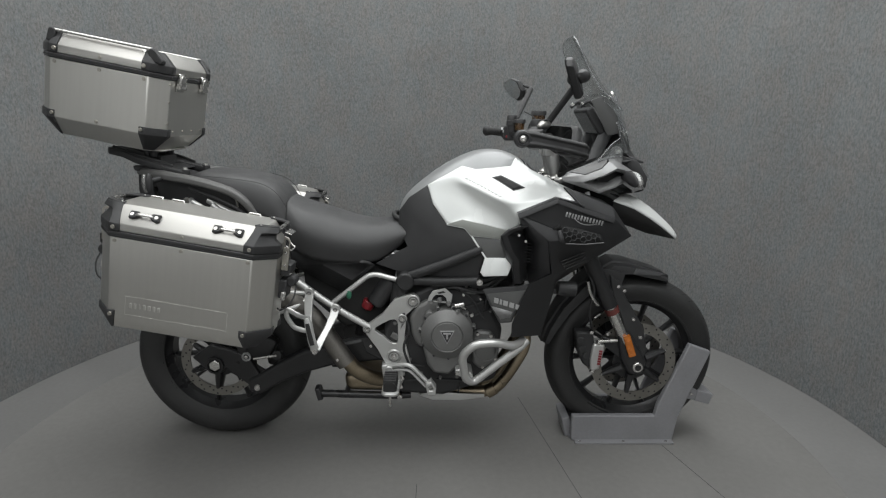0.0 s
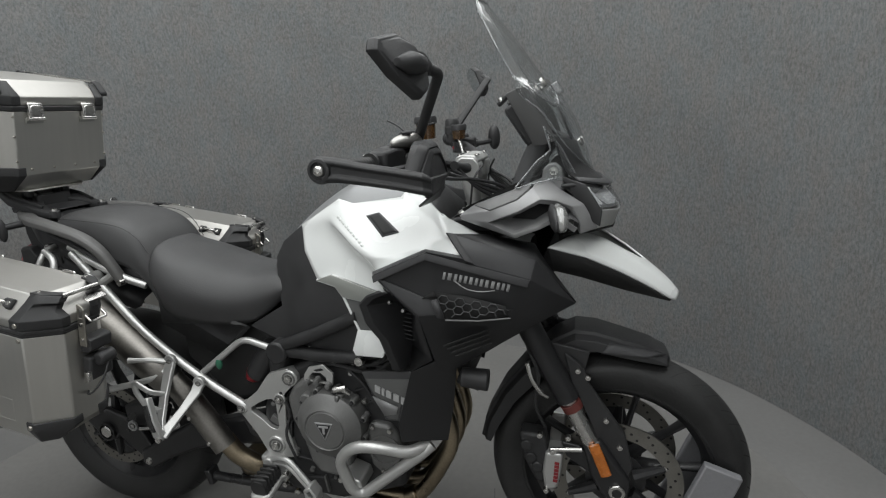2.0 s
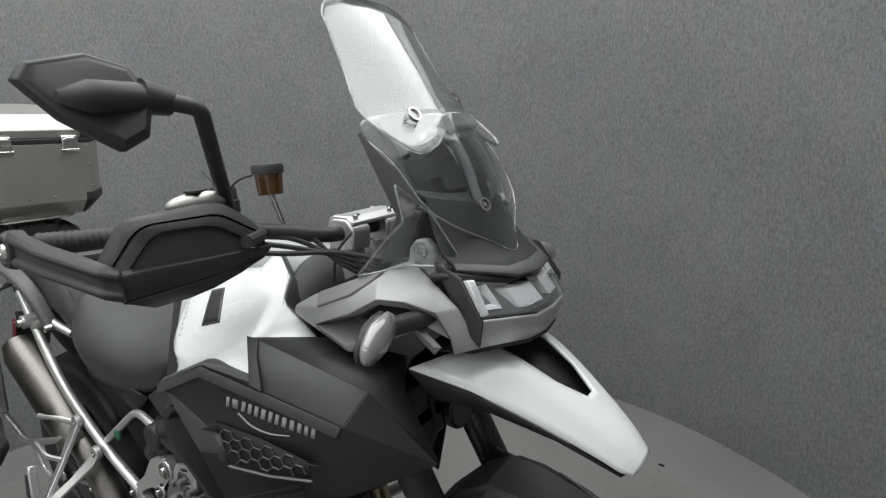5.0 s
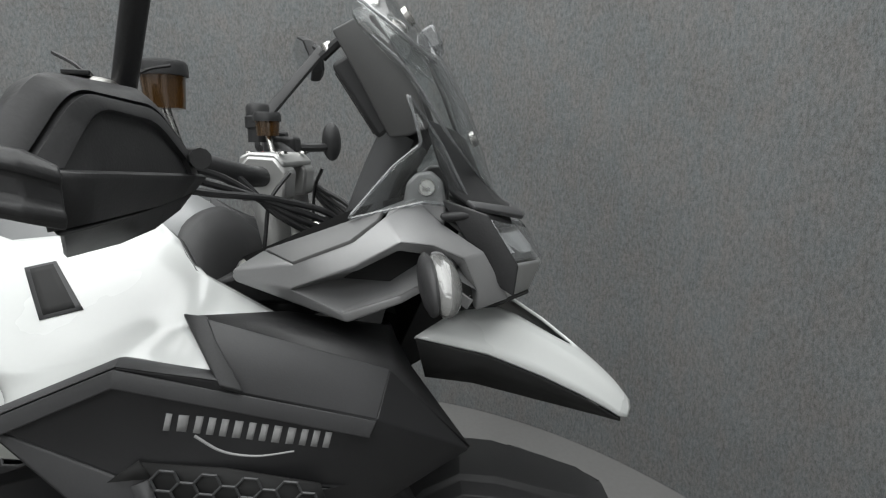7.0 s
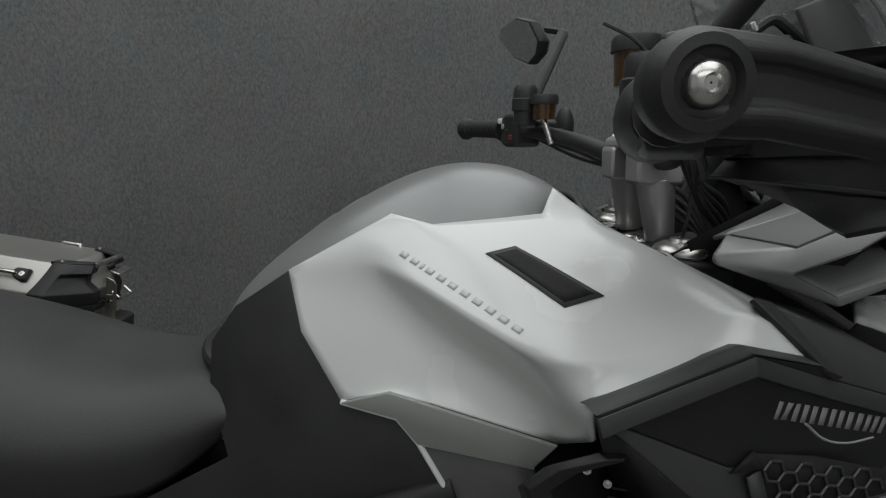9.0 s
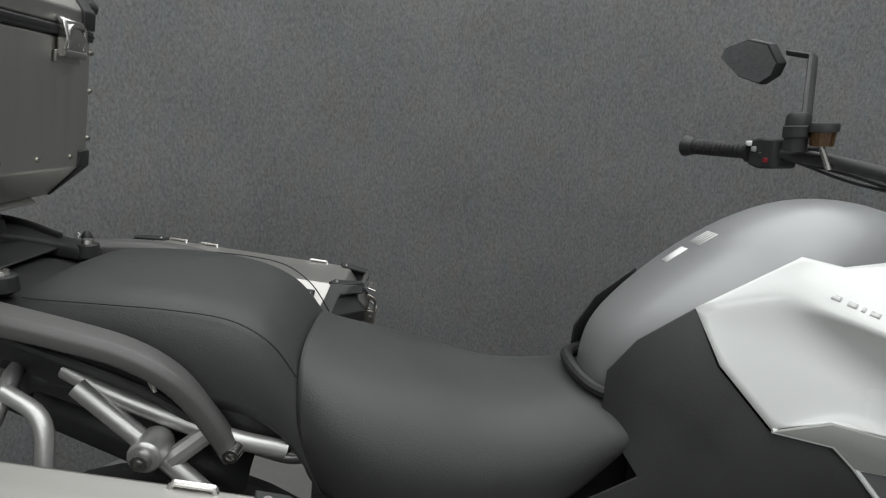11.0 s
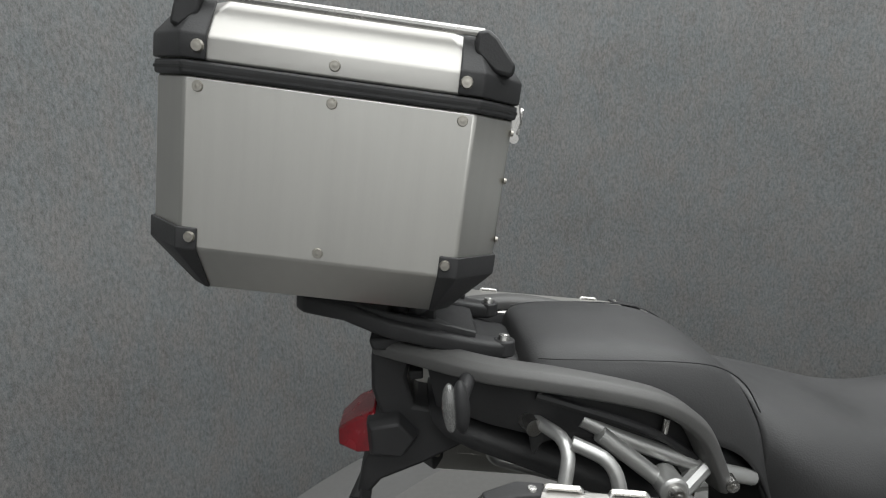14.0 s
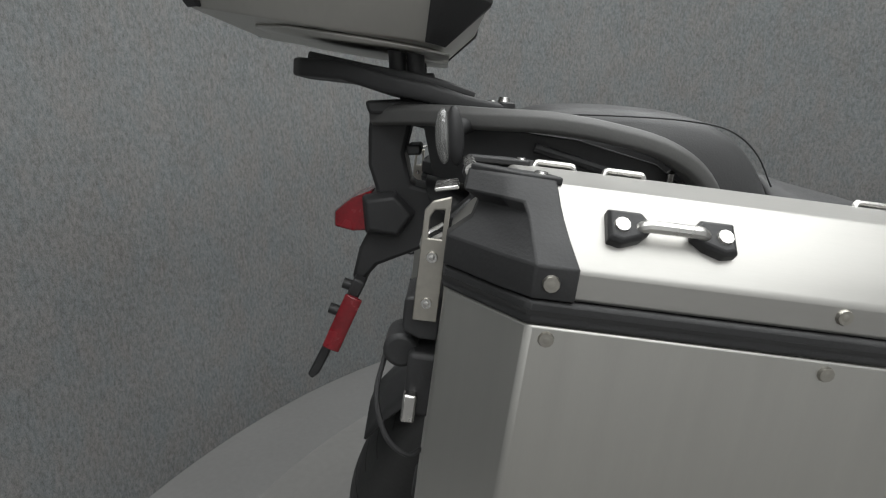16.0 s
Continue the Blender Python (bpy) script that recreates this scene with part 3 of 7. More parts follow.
# ---- wheel stand ----
def wheel_stand():
    root = thing("wheel_stand", "grey painted steel front wheel chock on the turntable", "wheel stand")
    side = [(0.56, 0.003), (0.957, 0.003), (0.968, 0.1), (1.065, 0.375), (0.983, 0.405), (0.887, 0.16), (0.878, 0.108), (0.56, 0.108)]
    for s in (-1, 1):
        plate = part("side_plate", prism(side, s * 0.066, s * 0.09), M_STAND, root, bevel=0.004)
        part("flange", box(0.38, 0.03, 0.007, pose(0.762, s * 0.1, 0.0038)), M_STAND, root, bevel=0.001)
        for x in (0.59, 0.76, 0.925):
            bolt((x, s * 0.104, 0.008), 0.006, (0, 0, 1), 0.003, root)
        part("tab", prism([(0.99, 0.225), (1.044, 0.204), (1.038, 0.163), (0.985, 0.17)], s * 0.05, s * 0.066), M_STAND, root, bevel=0.003)
        bolt((1.02, s * 0.068, 0.19), 0.006, (0, s, 0), 0.004, root)
    part("cross_bar", box(0.062, 0.13, 0.045, pose(1.072, 0, 0.173, 0, 16)), M_STAND, root, bevel=0.003)
    part("front_plate", box(0.09, 0.14, 0.012, pose(0.6, 0, 0.0065)), M_STAND, root, bevel=0.002)
    part("rear_stop", box(0.03, 0.12, 0.08, pose(0.55, 0, 0.042, 0, -12)), M_STAND, root, bevel=0.003)
    return root


wheel_stand()

# a scrap of dark plastic on the floor behind the motorcycle
scrap = thing("plastic_scrap", "small dark plastic scrap lying on the grey floor", "litter", (0.695, 1.24, 0))
part("shard", prism([(-0.012, 0.0), (-0.004, 0.006), (0.006, 0.004), (0.012, 0.0)], -0.004, 0.005), M_PLASTIC, scrap)

# ---- the motorcycle ----
bike = thing("motorcycle", "white and black adventure motorcycle with aluminium luggage", "motorcycle")


def tyre_profile(R, rim, w):
    h = w / 2
    return [(rim - 0.012, -h * 0.72), (rim + 0.006, -h * 0.86), (rim + (R - rim) * 0.4, -h), (rim + (R - rim) * 0.68, -h * 0.94), (R - 0.016, -h * 0.66), (R - 0.005, -h * 0.36), (R, 0),
            (R - 0.005, h * 0.36), (R - 0.016, h * 0.66), (rim + (R - rim) * 0.68, h * 0.94), (rim + (R - rim) * 0.4, h), (rim + 0.006, h * 0.86), (rim - 0.012, h * 0.72)]


def wheel(name, x, z, R, rim, w, spokes, discs, disc_r):
    at = Matrix.Translation((x, 0, z))
    hub = part(name, rod((x, -0.05, z), (x, 0.05, z), 0.04, seg=32), M_BLACK, bike, "black cast motorcycle wheel", bevel=0.004)
    tyre = part("tyre", lathe(tyre_profile(R, rim, w), 96, at), M_RUBBER, hub, "black road tyre with a fine tread", sub=1)
    h = w * 0.36
    part("rim", lathe([(rim + 0.004, -h - 0.006), (rim - 0.006, -h - 0.004), (rim - 0.014, -h + 0.012), (rim - 0.03, -h * 0.45), (rim - 0.03, h * 0.45), (rim - 0.014, h - 0.012), (rim - 0.006, h + 0.004), (rim + 0.004, h + 0.006), (rim - 0.003, 0)], 96, at, closed=True), M_BLACK, hub)
    for i in range(spokes):
        a = radians(75) + math.tau * i / spokes
        c = Vector((math.cos(a), 0, math.sin(a)))
        o, w2 = Vector((x, 0, z)), Vector((-math.sin(a), 0, math.cos(a)))
        secs = [[o + c * r + w2 * p * k + Vector((0, q * d, 0)) for p, q in ((-1, -0.6), (-0.5, -1), (0.5, -1), (1, -0.6), (1, 0.6), (0.5, 1), (-0.5, 1), (-1, 0.6))] for r, k, d in ((0.03, 0.012, 0.03), (rim * 0.4, 0.007, 0.02), (rim * 0.7, 0.0055, 0.016), (rim - 0.022, 0.0075, 0.02))]
        part("spoke", loft(secs, closed=True), M_BLACK, hub, angle=40)
    # slanted tread grooves over both shoulders, their shade painted as proud dark strips
    tree = BVHTree.FromObject(tyre, bpy.context.evaluated_depsgraph_get())
    bm = bmesh.new()
    for i in range(44):
        for sd in (-1, 1):
            a0 = math.tau * (i + (0.5 if sd > 0 else 0)) / 44
            strip = []
            for k in range(6):
                t = k / 5
                for e in (-1, 1):
                    a = a0 + 0.12 * t + 0.03 * (i % 2) + e * (0.0035 + 0.003 * t)
                    c = Vector((math.cos(a), 0, math.sin(a)))
                    y = sd * w / 2 * (0.14 + (0.62 if i % 2 else 0.5) * t)
                    hit, nor, _, _ = tree.ray_cast(Vector((x, y, z)) + c * (R + 0.1), -c)
                    strip.append(bm.verts.new(hit + c * 0.0004))
            for k in range(5):
                bm.faces.new((strip[2 * k], strip[2 * k + 1], strip[2 * k + 3], strip[2 * k + 2]))
    part("tread_groove_shade", bm, M_DARK, tyre)["kind"] = "stuff"
    for y in discs:
        d = part("brake_disc", ring((x, y, z), disc_r * 0.76, disc_r, 0.005, 72), M_ROTOR, hub, "drilled steel brake disc")
        # Dark plugs, a hair proud, paint the shade of the drilled holes.
        bmh = bmesh.new()
        for i in range(48):
            a = 2 * math.pi * i / 48
            r = disc_r * (0.81 + 0.07 * (i % 3))
            c = Vector((x + r * math.cos(a), y, z + r * math.sin(a)))
            rod(c - Vector((0, 0.0029, 0)), c + Vector((0, 0.0029, 0)), 0.0035, seg=8, bm=bmh)
        part("disc_hole_shade", bmh, M_DARK, d)["kind"] = "stuff"
        part("disc_carrier", ring((x, y * 0.85, z), 0.03, disc_r * 0.46, 0.006, 40), M_BLACK, d)
        for i in range(6):
            a = 2 * math.pi * i / 6 + 0.4
            c = Vector((math.cos(a), 0, math.sin(a)))
            q = Vector((x, y, z))
            part("disc_arm", rod(q + c * disc_r * 0.3, q + c * disc_r * 0.79, 0.016, 0.009, 8), M_BLACK, d)
            bolt(q + c * disc_r * 0.775 + Vector((0, math.copysign(0.003, y), 0)), 0.008, (0, y, 0), 0.004, d)
    return hub


wheel("front_wheel", 0.78, 0.327, 0.325, 0.243, 0.122, 10, (-0.075, 0.075), 0.16)
wheel("rear_wheel", -0.78, 0.335, 0.333, 0.232, 0.152, 10, (-0.085,), 0.141)


# ---- tank, seats and panels ----
def mirrored(half):
    """A section from the right side over the middle to the left, from points with y of 0 or more."""
    return [(x, -y, z) for x, y, z in half[::-1]] + [p for p in half if p[1] > 1e-6]


TANK = [
    [(-0.105, 0, 0.86), (-0.1, 0.045, 0.855), (-0.085, 0.066, 0.845), (-0.07, 0.075, 0.835)],
    [(-0.1, 0, 0.925), (-0.095, 0.045, 0.92), (-0.08, 0.066, 0.912), (-0.066, 0.078, 0.9)],
    [(-0.062, 0, 0.976), (-0.058, 0.05, 0.97), (-0.047, 0.078, 0.955), (-0.036, 0.09, 0.938)],
    [(0.035, 0, 1.049), (0.035, 0.055, 1.043), (0.03, 0.087, 1.022), (0.024, 0.103, 0.994)],
    [(0.12, 0, 1.098), (0.12, 0.06, 1.091), (0.121, 0.09, 1.074), (0.122, 0.11, 1.05)],
    [(0.19, 0, 1.122), (0.19, 0.062, 1.115), (0.2, 0.094, 1.088), (0.205, 0.116, 1.045)],
    [(0.27, 0, 1.12), (0.27, 0.06, 1.112), (0.28, 0.09, 1.088), (0.288, 0.112, 1.05)],
    [(0.34, 0, 1.086), (0.34, 0.05, 1.08), (0.335, 0.075, 1.062), (0.335, 0.095, 1.03)],
    [(0.385, 0, 1.03), (0.38, 0.05, 1.025), (0.37, 0.065, 1.01), (0.365, 0.08, 0.985)],
]
tank = part("tank_cover", loft([mirrored(s) for s in TANK]), M_GREY, bike, "grey metallic tank top", sub=2, solid=0.004)
part("tank_front_cover", loft([mirrored(q) for q in (
    [(0.345, 0, 1.082), (0.345, 0.05, 1.078), (0.342, 0.08, 1.066), (0.345, 0.1, 1.048)],
    [(0.36, 0, 1.07), (0.36, 0.05, 1.066), (0.362, 0.09, 1.048), (0.368, 0.12, 1.03)],
    [(0.395, 0, 1.03), (0.395, 0.06, 1.025), (0.4, 0.1, 1.005), (0.41, 0.135, 0.99)],
    [(0.41, 0, 0.96), (0.41, 0.07, 0.955), (0.415, 0.11, 0.94), (0.42, 0.14, 0.93)])]), M_PLASTIC, bike, "black cover at the front of the tank", sub=1, solid=0.004)
part("tank_lip", tube(spline(mirrored([(-0.12, 0, 0.884), (-0.114, 0.04, 0.88), (-0.098, 0.066, 0.874), (-0.075, 0.083, 0.872)]), 4), 0.009, 10), M_RUBBER, tank, "black rubber lip between tank and seat")
part("tank_gasket", tube(spline([(-0.06, 0.079, 0.85), (-0.064, 0.08, 0.9), (-0.05, 0.086, 0.92), (-0.034, 0.091, 0.938)], 4), 0.004, 8), M_RUBBER, tank, "black rubber tank edge")
part("tank_gasket", tube(spline([(-0.06, -0.079, 0.85), (-0.064, -0.08, 0.9), (-0.05, -0.086, 0.92), (-0.034, -0.091, 0.938)], 4), 0.004, 8), M_RUBBER, tank)
part("tank_core", loft([mirrored(s) for s in (
    [(-0.06, 0, 0.9), (-0.06, 0.06, 0.88), (-0.06, 0.09, 0.8), (-0.06, 0.09, 0.72)],
    [(0.06, 0, 1.03), (0.06, 0.08, 0.98), (0.06, 0.13, 0.85), (0.06, 0.14, 0.72)],
    [(0.22, 0, 1.09), (0.22, 0.09, 1.02), (0.22, 0.17, 0.9), (0.22, 0.18, 0.72)],
    [(0.36, 0, 1.02), (0.36, 0.07, 0.99), (0.36, 0.2, 0.9), (0.36, 0.2, 0.72)],
    [(0.5, 0, 0.96), (0.5, 0.09, 0.95), (0.5, 0.17, 0.9), (0.5, 0.17, 0.75)],
    [(0.58, 0, 0.94), (0.58, 0.08, 0.93), (0.58, 0.13, 0.89), (0.58, 0.13, 0.8)])]), M_DARK, bike, "dark inner tank and airbox")

WHITE = [(0.005, 0.098, 1.0), (0.024, 0.134, 0.939), (0.071, 0.172, 0.876), (0.13, 0.192, 0.868), (0.201, 0.227, 0.81), (0.198, 0.244, 0.726), (0.28, 0.268, 0.725), (0.292, 0.262, 0.757),
         (0.245, 0.24, 0.805), (0.277, 0.23, 0.853), (0.288, 0.312, 0.938), (0.407, 0.312, 0.986), (0.483, 0.296, 0.966), (0.497, 0.19, 0.989), (0.44, 0.27, 1.014), (0.357, 0.112, 1.055),
         (0.305, 0.088, 1.093), (0.288, 0.114, 1.067), (0.167, 0.121, 1.056), (0.122, 0.109, 1.066), (0.094, 0.13, 1.027), (0.252, 0.287, 0.963), (0.386, 0.279, 0.985), (0.078, 0.135, 0.978),
         (0.152, 0.191, 0.912), (0.297, 0.297, 0.9), (0.219, 0.17, 1.03), (0.321, 0.238, 1.018), (0.283, 0.247, 1.012), (0.25, 0.163, 1.034), (0.123, 0.192, 0.897), (0.283, 0.245, 0.867), (0.262, 0.239, 0.84), (0.152, 0.2, 0.844), (0.273, 0.25, 0.78), (0.199, 0.232, 0.775), (0.184, 0.24, 0.725), (0.192, 0.244, 0.714), (0.269, 0.266, 0.723), (0.283, 0.26, 0.753), (0.19, 0.176, 0.942), (0.262, 0.222, 0.922),
         (0.107, 0.12, 1.049), (0.175, 0.157, 1.038), (0.184, 0.222, 0.993), (0.235, 0.119, 1.062), (0.25, 0.196, 1.027), (0.318, 0.208, 1.026), (0.312, 0.287, 0.968), (0.375, 0.2, 1.031), (0.404, 0.172, 1.033), (0.434, 0.22, 1.018), (0.49, 0.237, 0.979)]
WHITE_FACES = [(0, 19, 42, 20), (0, 20, 23), (0, 23, 1), (1, 23, 24, 2), (2, 24, 30), (30, 24, 31), (20, 44, 40), (44, 21, 41, 40), (20, 40, 23), (23, 40, 24), (24, 40, 41, 31), (41, 25, 31), (21, 10, 25, 41), (21, 48, 22, 11, 10), (22, 14, 12, 11),
               (19, 18, 43, 42), (42, 43, 44, 20), (18, 45, 46, 43), (43, 46, 21, 44), (45, 17, 47, 46), (46, 47, 48, 21), (17, 15, 49, 47), (47, 49, 22, 48), (15, 50, 51, 49), (49, 51, 14, 22), (50, 13, 52, 51), (51, 52, 12, 14), (17, 16, 15)]


def pick(verts, faces):
    used = sorted({i for f in faces for i in f})
    at = {k: i for i, k in enumerate(used)}
    return [verts[i] for i in used], [[at[i] for i in f] for f in faces]


def bars(name, o, u, v, widths, h, parent, mat, n, lift=0.0015, gap=0.18):
    """A row of plain upright bars on a surface: origin, directions along and up, outward normal."""
    o, u, v, n = Vector(o), Vector(u), Vector(v).normalized(), Vector(n).normalized()
    length, total, x = u.length, sum(widths), 0.0
    u = u.normalized()
    for w in widths:
        w *= length / total
        a = o + u * (x + w * gap) + n * lift
        b = o + u * (x + w * (1 - gap)) + n * lift
        bm = bmesh.new()
        q = [bm.verts.new(p) for p in (a, b, b + v * h, a + v * h)]
        q2 = [bm.verts.new(p.co - n * lift * 1.6) for p in q]
        bm.faces.new(q)
        for i in range(4):
            bm.faces.new((q[i], q[(i + 1) % 4], q2[(i + 1) % 4], q2[i]))
        part(name, bm, mat, parent, smooth=False)
        x += w


M_SCRIPT = material("script_grey", (0.56, 0.57, 0.56), 0.35, vary=0.03, bump=0)


def cling(name, panel, o, u, v, widths, h, mat, n, lift=0.0006, gap=0.2):
    """Flat bars laid on a curved panel: origin, run, rise, widths and height, and the way in to the surface."""
    tree = BVHTree.FromObject(panel, bpy.context.evaluated_depsgraph_get())
    o, u, v, n = Vector(o), Vector(u), Vector(v), Vector(n).normalized()
    v = (v - u * (v.dot(u) / u.length_squared)).normalized()
    total, x = sum(widths), 0.0
    for w in widths:
        rows = []
        for k in range(4):
            for j in range(3):
                p = o + u * ((x + w * (gap + (1 - 2 * gap) * k / 3)) / total) + v * h * (j / 2 - 0.5)
                hit, nor, _, _ = tree.ray_cast(p + n * 0.05, -n)
                rows.append(hit + nor * lift if hit else p)
        bm = bmesh.new()
        q = [bm.verts.new(p) for p in rows]
        for k in range(3):
            for j in range(2):
                bm.faces.new((q[k * 3 + j], q[k * 3 + j + 1], q[k * 3 + j + 4], q[k * 3 + j + 3]))
        part(name, bm, mat, panel, solid=0.0003)
        x += w


def drape(name, panel, corners, n, mat, lift, label=""):
    """A four-cornered patch laid on a curved panel."""
    tree = BVHTree.FromObject(panel, bpy.context.evaluated_depsgraph_get())
    a, b, c, d = (Vector(q) for q in corners)
    n = Vector(n).normalized()
    rows = []
    for i in range(5):
        row = []
        for j in range(9):
            p = a.lerp(b, i / 4).lerp(d.lerp(c, i / 4), j / 8)
            hit, nor, _, _ = tree.ray_cast(p + n * 0.05, -n)
            row.append(hit + nor * lift if hit else p)
        rows.append(row)
    return part(name, loft(rows), mat, panel, label, solid=0.001)


M_STRIPE = material("stripe_grey", (0.3, 0.31, 0.29), 0.35, vary=0.03, bump=0, coat=0.4)
M_STRIPE_DARK = material("stripe_dark", (0.085, 0.086, 0.085), 0.35, vary=0.03, bump=0, coat=0.4)
for s in (-1, 1):
    w = part("tank_side_panel", sheet(WHITE if s < 0 else [(x, y - 0.003, z - 0.012) for x, y, z in WHITE], WHITE_FACES, s), M_WHITE, bike, "glossy white tank side panel", sub=3, solid=0.004, rim=0.95, creases=[(20, 44, 0.8), (44, 21, 0.93), (21, 48, 0.93), (48, 22, 0.93), (22, 14, 0.5), (14, 12, 0.6), (40, 41, 0.15), (24, 31, 0.4)])
    part("lower_flap", sheet(*pick(WHITE, [(35, 34, 39, 38, 37, 36)]), s), M_WHITE, w, solid=0.006, bevel=0.002)
    part("grey_stripe", sheet(*pick(WHITE, [(2, 30, 31, 32, 33, 3)]), s), M_STRIPE, w, "pale grey decal stripe", solid=0.005, bevel=0.0015)
    part("dark_stripe", sheet(*pick(WHITE, [(33, 32, 34, 35)]), s), M_STRIPE_DARK, w, "darker grey decal stripe", solid=0.005, bevel=0.0015)
    part("panel_lip", tube([(x, s * (y + 0.0015), z) for x, y, z in (WHITE[i] for i in (2, 3, 33, 35, 36))], 0.0032, 8), M_WHITE, w)
    part("stripe_line", tube([(x, s * (y + 0.002), z) for x, y, z in (WHITE[i] for i in (33, 32))], 0.0022, 6, flat=0.5), M_WHITE, w)
    part("cockpit_liner", loft([[(x, s * y, z - 0.001), (x + 0.002, s * (y - 0.006), z - 0.004), (x + 0.006, s * (y - 0.02), z - 0.03), (x + 0.012, s * (y - 0.04), z - 0.09)] for x, y, z in ((0.308, 0.086, 1.09), (0.33, 0.099, 1.072), (0.357, 0.112, 1.056), (0.38, 0.144, 1.045), (0.404, 0.172, 1.034), (0.45, 0.181, 1.012), (0.497, 0.19, 0.99))]), M_PLASTIC, w, "black liner round the steering head", solid=0.003)
    # Flat patches laid on the panel paint the vent's shaded depth.
    drape("vent_insert", w, [(0.219, s * 0.17, 1.03), (0.25, s * 0.163, 1.034), (0.321, s * 0.238, 1.018), (0.283, s * 0.247, 1.012)], (0, s * 0.45, 0.89), M_BAND, 0.0012, "dark vent in the white panel")
    drape("vent_mouth_shade", w, [(0.228, s * 0.174, 1.03), (0.25, s * 0.169, 1.034), (0.312, s * 0.235, 1.018), (0.284, s * 0.241, 1.012)], (0, s * 0.45, 0.89), M_DARK, 0.0018)
    cling("script_mark", w, (0.132, s * 0.147, 1.03), (0.112, s * 0.113, -0.045), (0.66, -s * 0.3, 0.3), (1, 1, 0.4, 1, 1, 1, 1, 1, 1, 1, 1), 0.0065, M_SCRIPT, (0, s * 0.45, 0.89))

    KNEE = [(0.005, 0.099, 1.0), (-0.061, 0.09, 0.955), (-0.094, 0.082, 0.91), (-0.1, 0.085, 0.845), (-0.065, 0.135, 0.79), (-0.18, 0.125, 0.725), (-0.07, 0.15, 0.695), (0.175, 0.2, 0.69), (0.201, 0.223, 0.806),
            (0.13, 0.189, 0.866), (0.071, 0.169, 0.873), (0.024, 0.131, 0.936), (-0.025, 0.135, 0.88), (0.06, 0.178, 0.8)]
    part("knee_panel", sheet(KNEE, [(0, 11, 1), (1, 11, 12, 2), (2, 12, 3), (3, 12, 4), (11, 10, 12), (12, 10, 13, 4), (10, 9, 13), (9, 8, 13), (8, 7, 13), (13, 7, 6, 4), (4, 6, 5)], s), M_PLASTIC, bike, "matt black knee panel", bevel=0.008, segs=3, solid=0.004, angle=50)

    FAIR = [(0.288, 0.325, 0.938), (0.407, 0.324, 0.987), (0.483, 0.305, 0.967), (0.49, 0.297, 0.955), (0.606, 0.268, 0.915), (0.613, 0.221, 0.944), (0.441, 0.266, 1.014), (0.693, 0.186, 0.838), (0.384, 0.335, 0.855),
            (0.566, 0.28, 0.852), (0.397, 0.325, 0.893), (0.56, 0.235, 0.776), (0.405, 0.31, 0.742), (0.338, 0.285, 0.7), (0.29, 0.268, 0.556), (0.29, 0.262, 0.505), (0.395, 0.225, 0.497), (0.418, 0.232, 0.6), (0.435, 0.25, 0.7)]
    f = part("side_fairing", sheet(FAIR, [(0, 1, 2, 3, 10), (10, 3, 4, 9), (4, 7, 9), (8, 9, 11, 12), (9, 7, 11), (4, 5, 7), (12, 11, 18), (12, 18, 17, 13), (13, 17, 14), (14, 17, 16, 15)], s), M_FAIRING, bike, "matt black radiator side fairing", bevel=0.007, segs=3, solid=0.005, angle=50)
    part("middle_band", sheet(*pick(FAIR, [(0, 10, 8), (10, 9, 8)]), s), M_BAND, f, "satin dark grey band", bevel=0.003, solid=0.005)
    part("edge_band", loft([[(x, s * (y + 0.004), z), (x * 0.97 + 0.012, s * (y + 0.0085), z - 0.014)] for x, y, z in (FAIR[0], FAIR[1], FAIR[3], FAIR[4])]), M_BAND, f, solid=0.003, bevel=0.001)
    part("fairing_rim", loft([[(x, s * y, z + 0.001), (x - 0.004, s * (y - 0.012), z + 0.004), (x - 0.006, s * (y - 0.024), z + 0.0)] for x, y, z in (FAIR[0], FAIR[1], FAIR[2])]), M_BAND, f, "rounded upper edge of the fairing")
    part("upper_plate", sheet(*pick(FAIR, [(2, 6, 5, 4, 3)]), s), M_BAND, f, "satin dark grey upper plate", bevel=0.002, solid=0.004)
    part("plate_border", sheet([(0.437, 0.269, 1.0155), (0.456, 0.265, 1.0115), (0.47, 0.281, 0.994), (0.5, 0.303, 0.958), (0.482, 0.3085, 0.966)], [(0, 1, 2, 3, 4)], s), M_PLASTIC, f, solid=0.006, bevel=0.0012)
    part("top_deck", sheet([(0.441, 0.266, 1.012), (0.5, 0.178, 0.99), (0.6, 0.12, 0.955), (0.63, 0.165, 0.922), (0.693, 0.184, 0.84), (0.613, 0.221, 0.942)], [(0, 1, 2, 5), (2, 3, 5), (3, 4, 5)], s), M_PLASTIC, f, solid=0.004)
    part("inner_wall", sheet([(0.69, 0.183, 0.836), (0.628, 0.163, 0.92), (0.56, 0.12, 0.78), (0.56, 0.233, 0.774), (0.44, 0.1, 0.68), (0.435, 0.248, 0.698)], [(0, 1, 2, 3), (3, 2, 4, 5)], s), M_DARK, f, solid=0.003)

    # honeycomb vent: flat dark sheets paint the recess shade, a grey one its lit slope, thin hexagon bars before them
    nrm = Vector((0.24, s * 0.95, 0.12)).normalized()
    u = (Vector((0.563, s * 0.286, 0.868)) - Vector((0.416, s * 0.32, 0.904))).normalized()
    v = nrm.cross(u).normalized()
    v = v if v.z > 0 else -v
    O = Vector((0.416, s * 0.32, 0.904))
    field = [(0.0, 0.0), (0.07, 0.002), (0.149, -0.004), (0.16, -0.024), (0.1, -0.04), (0.034, -0.05), (0.012, -0.016)]
    bm = bmesh.new()
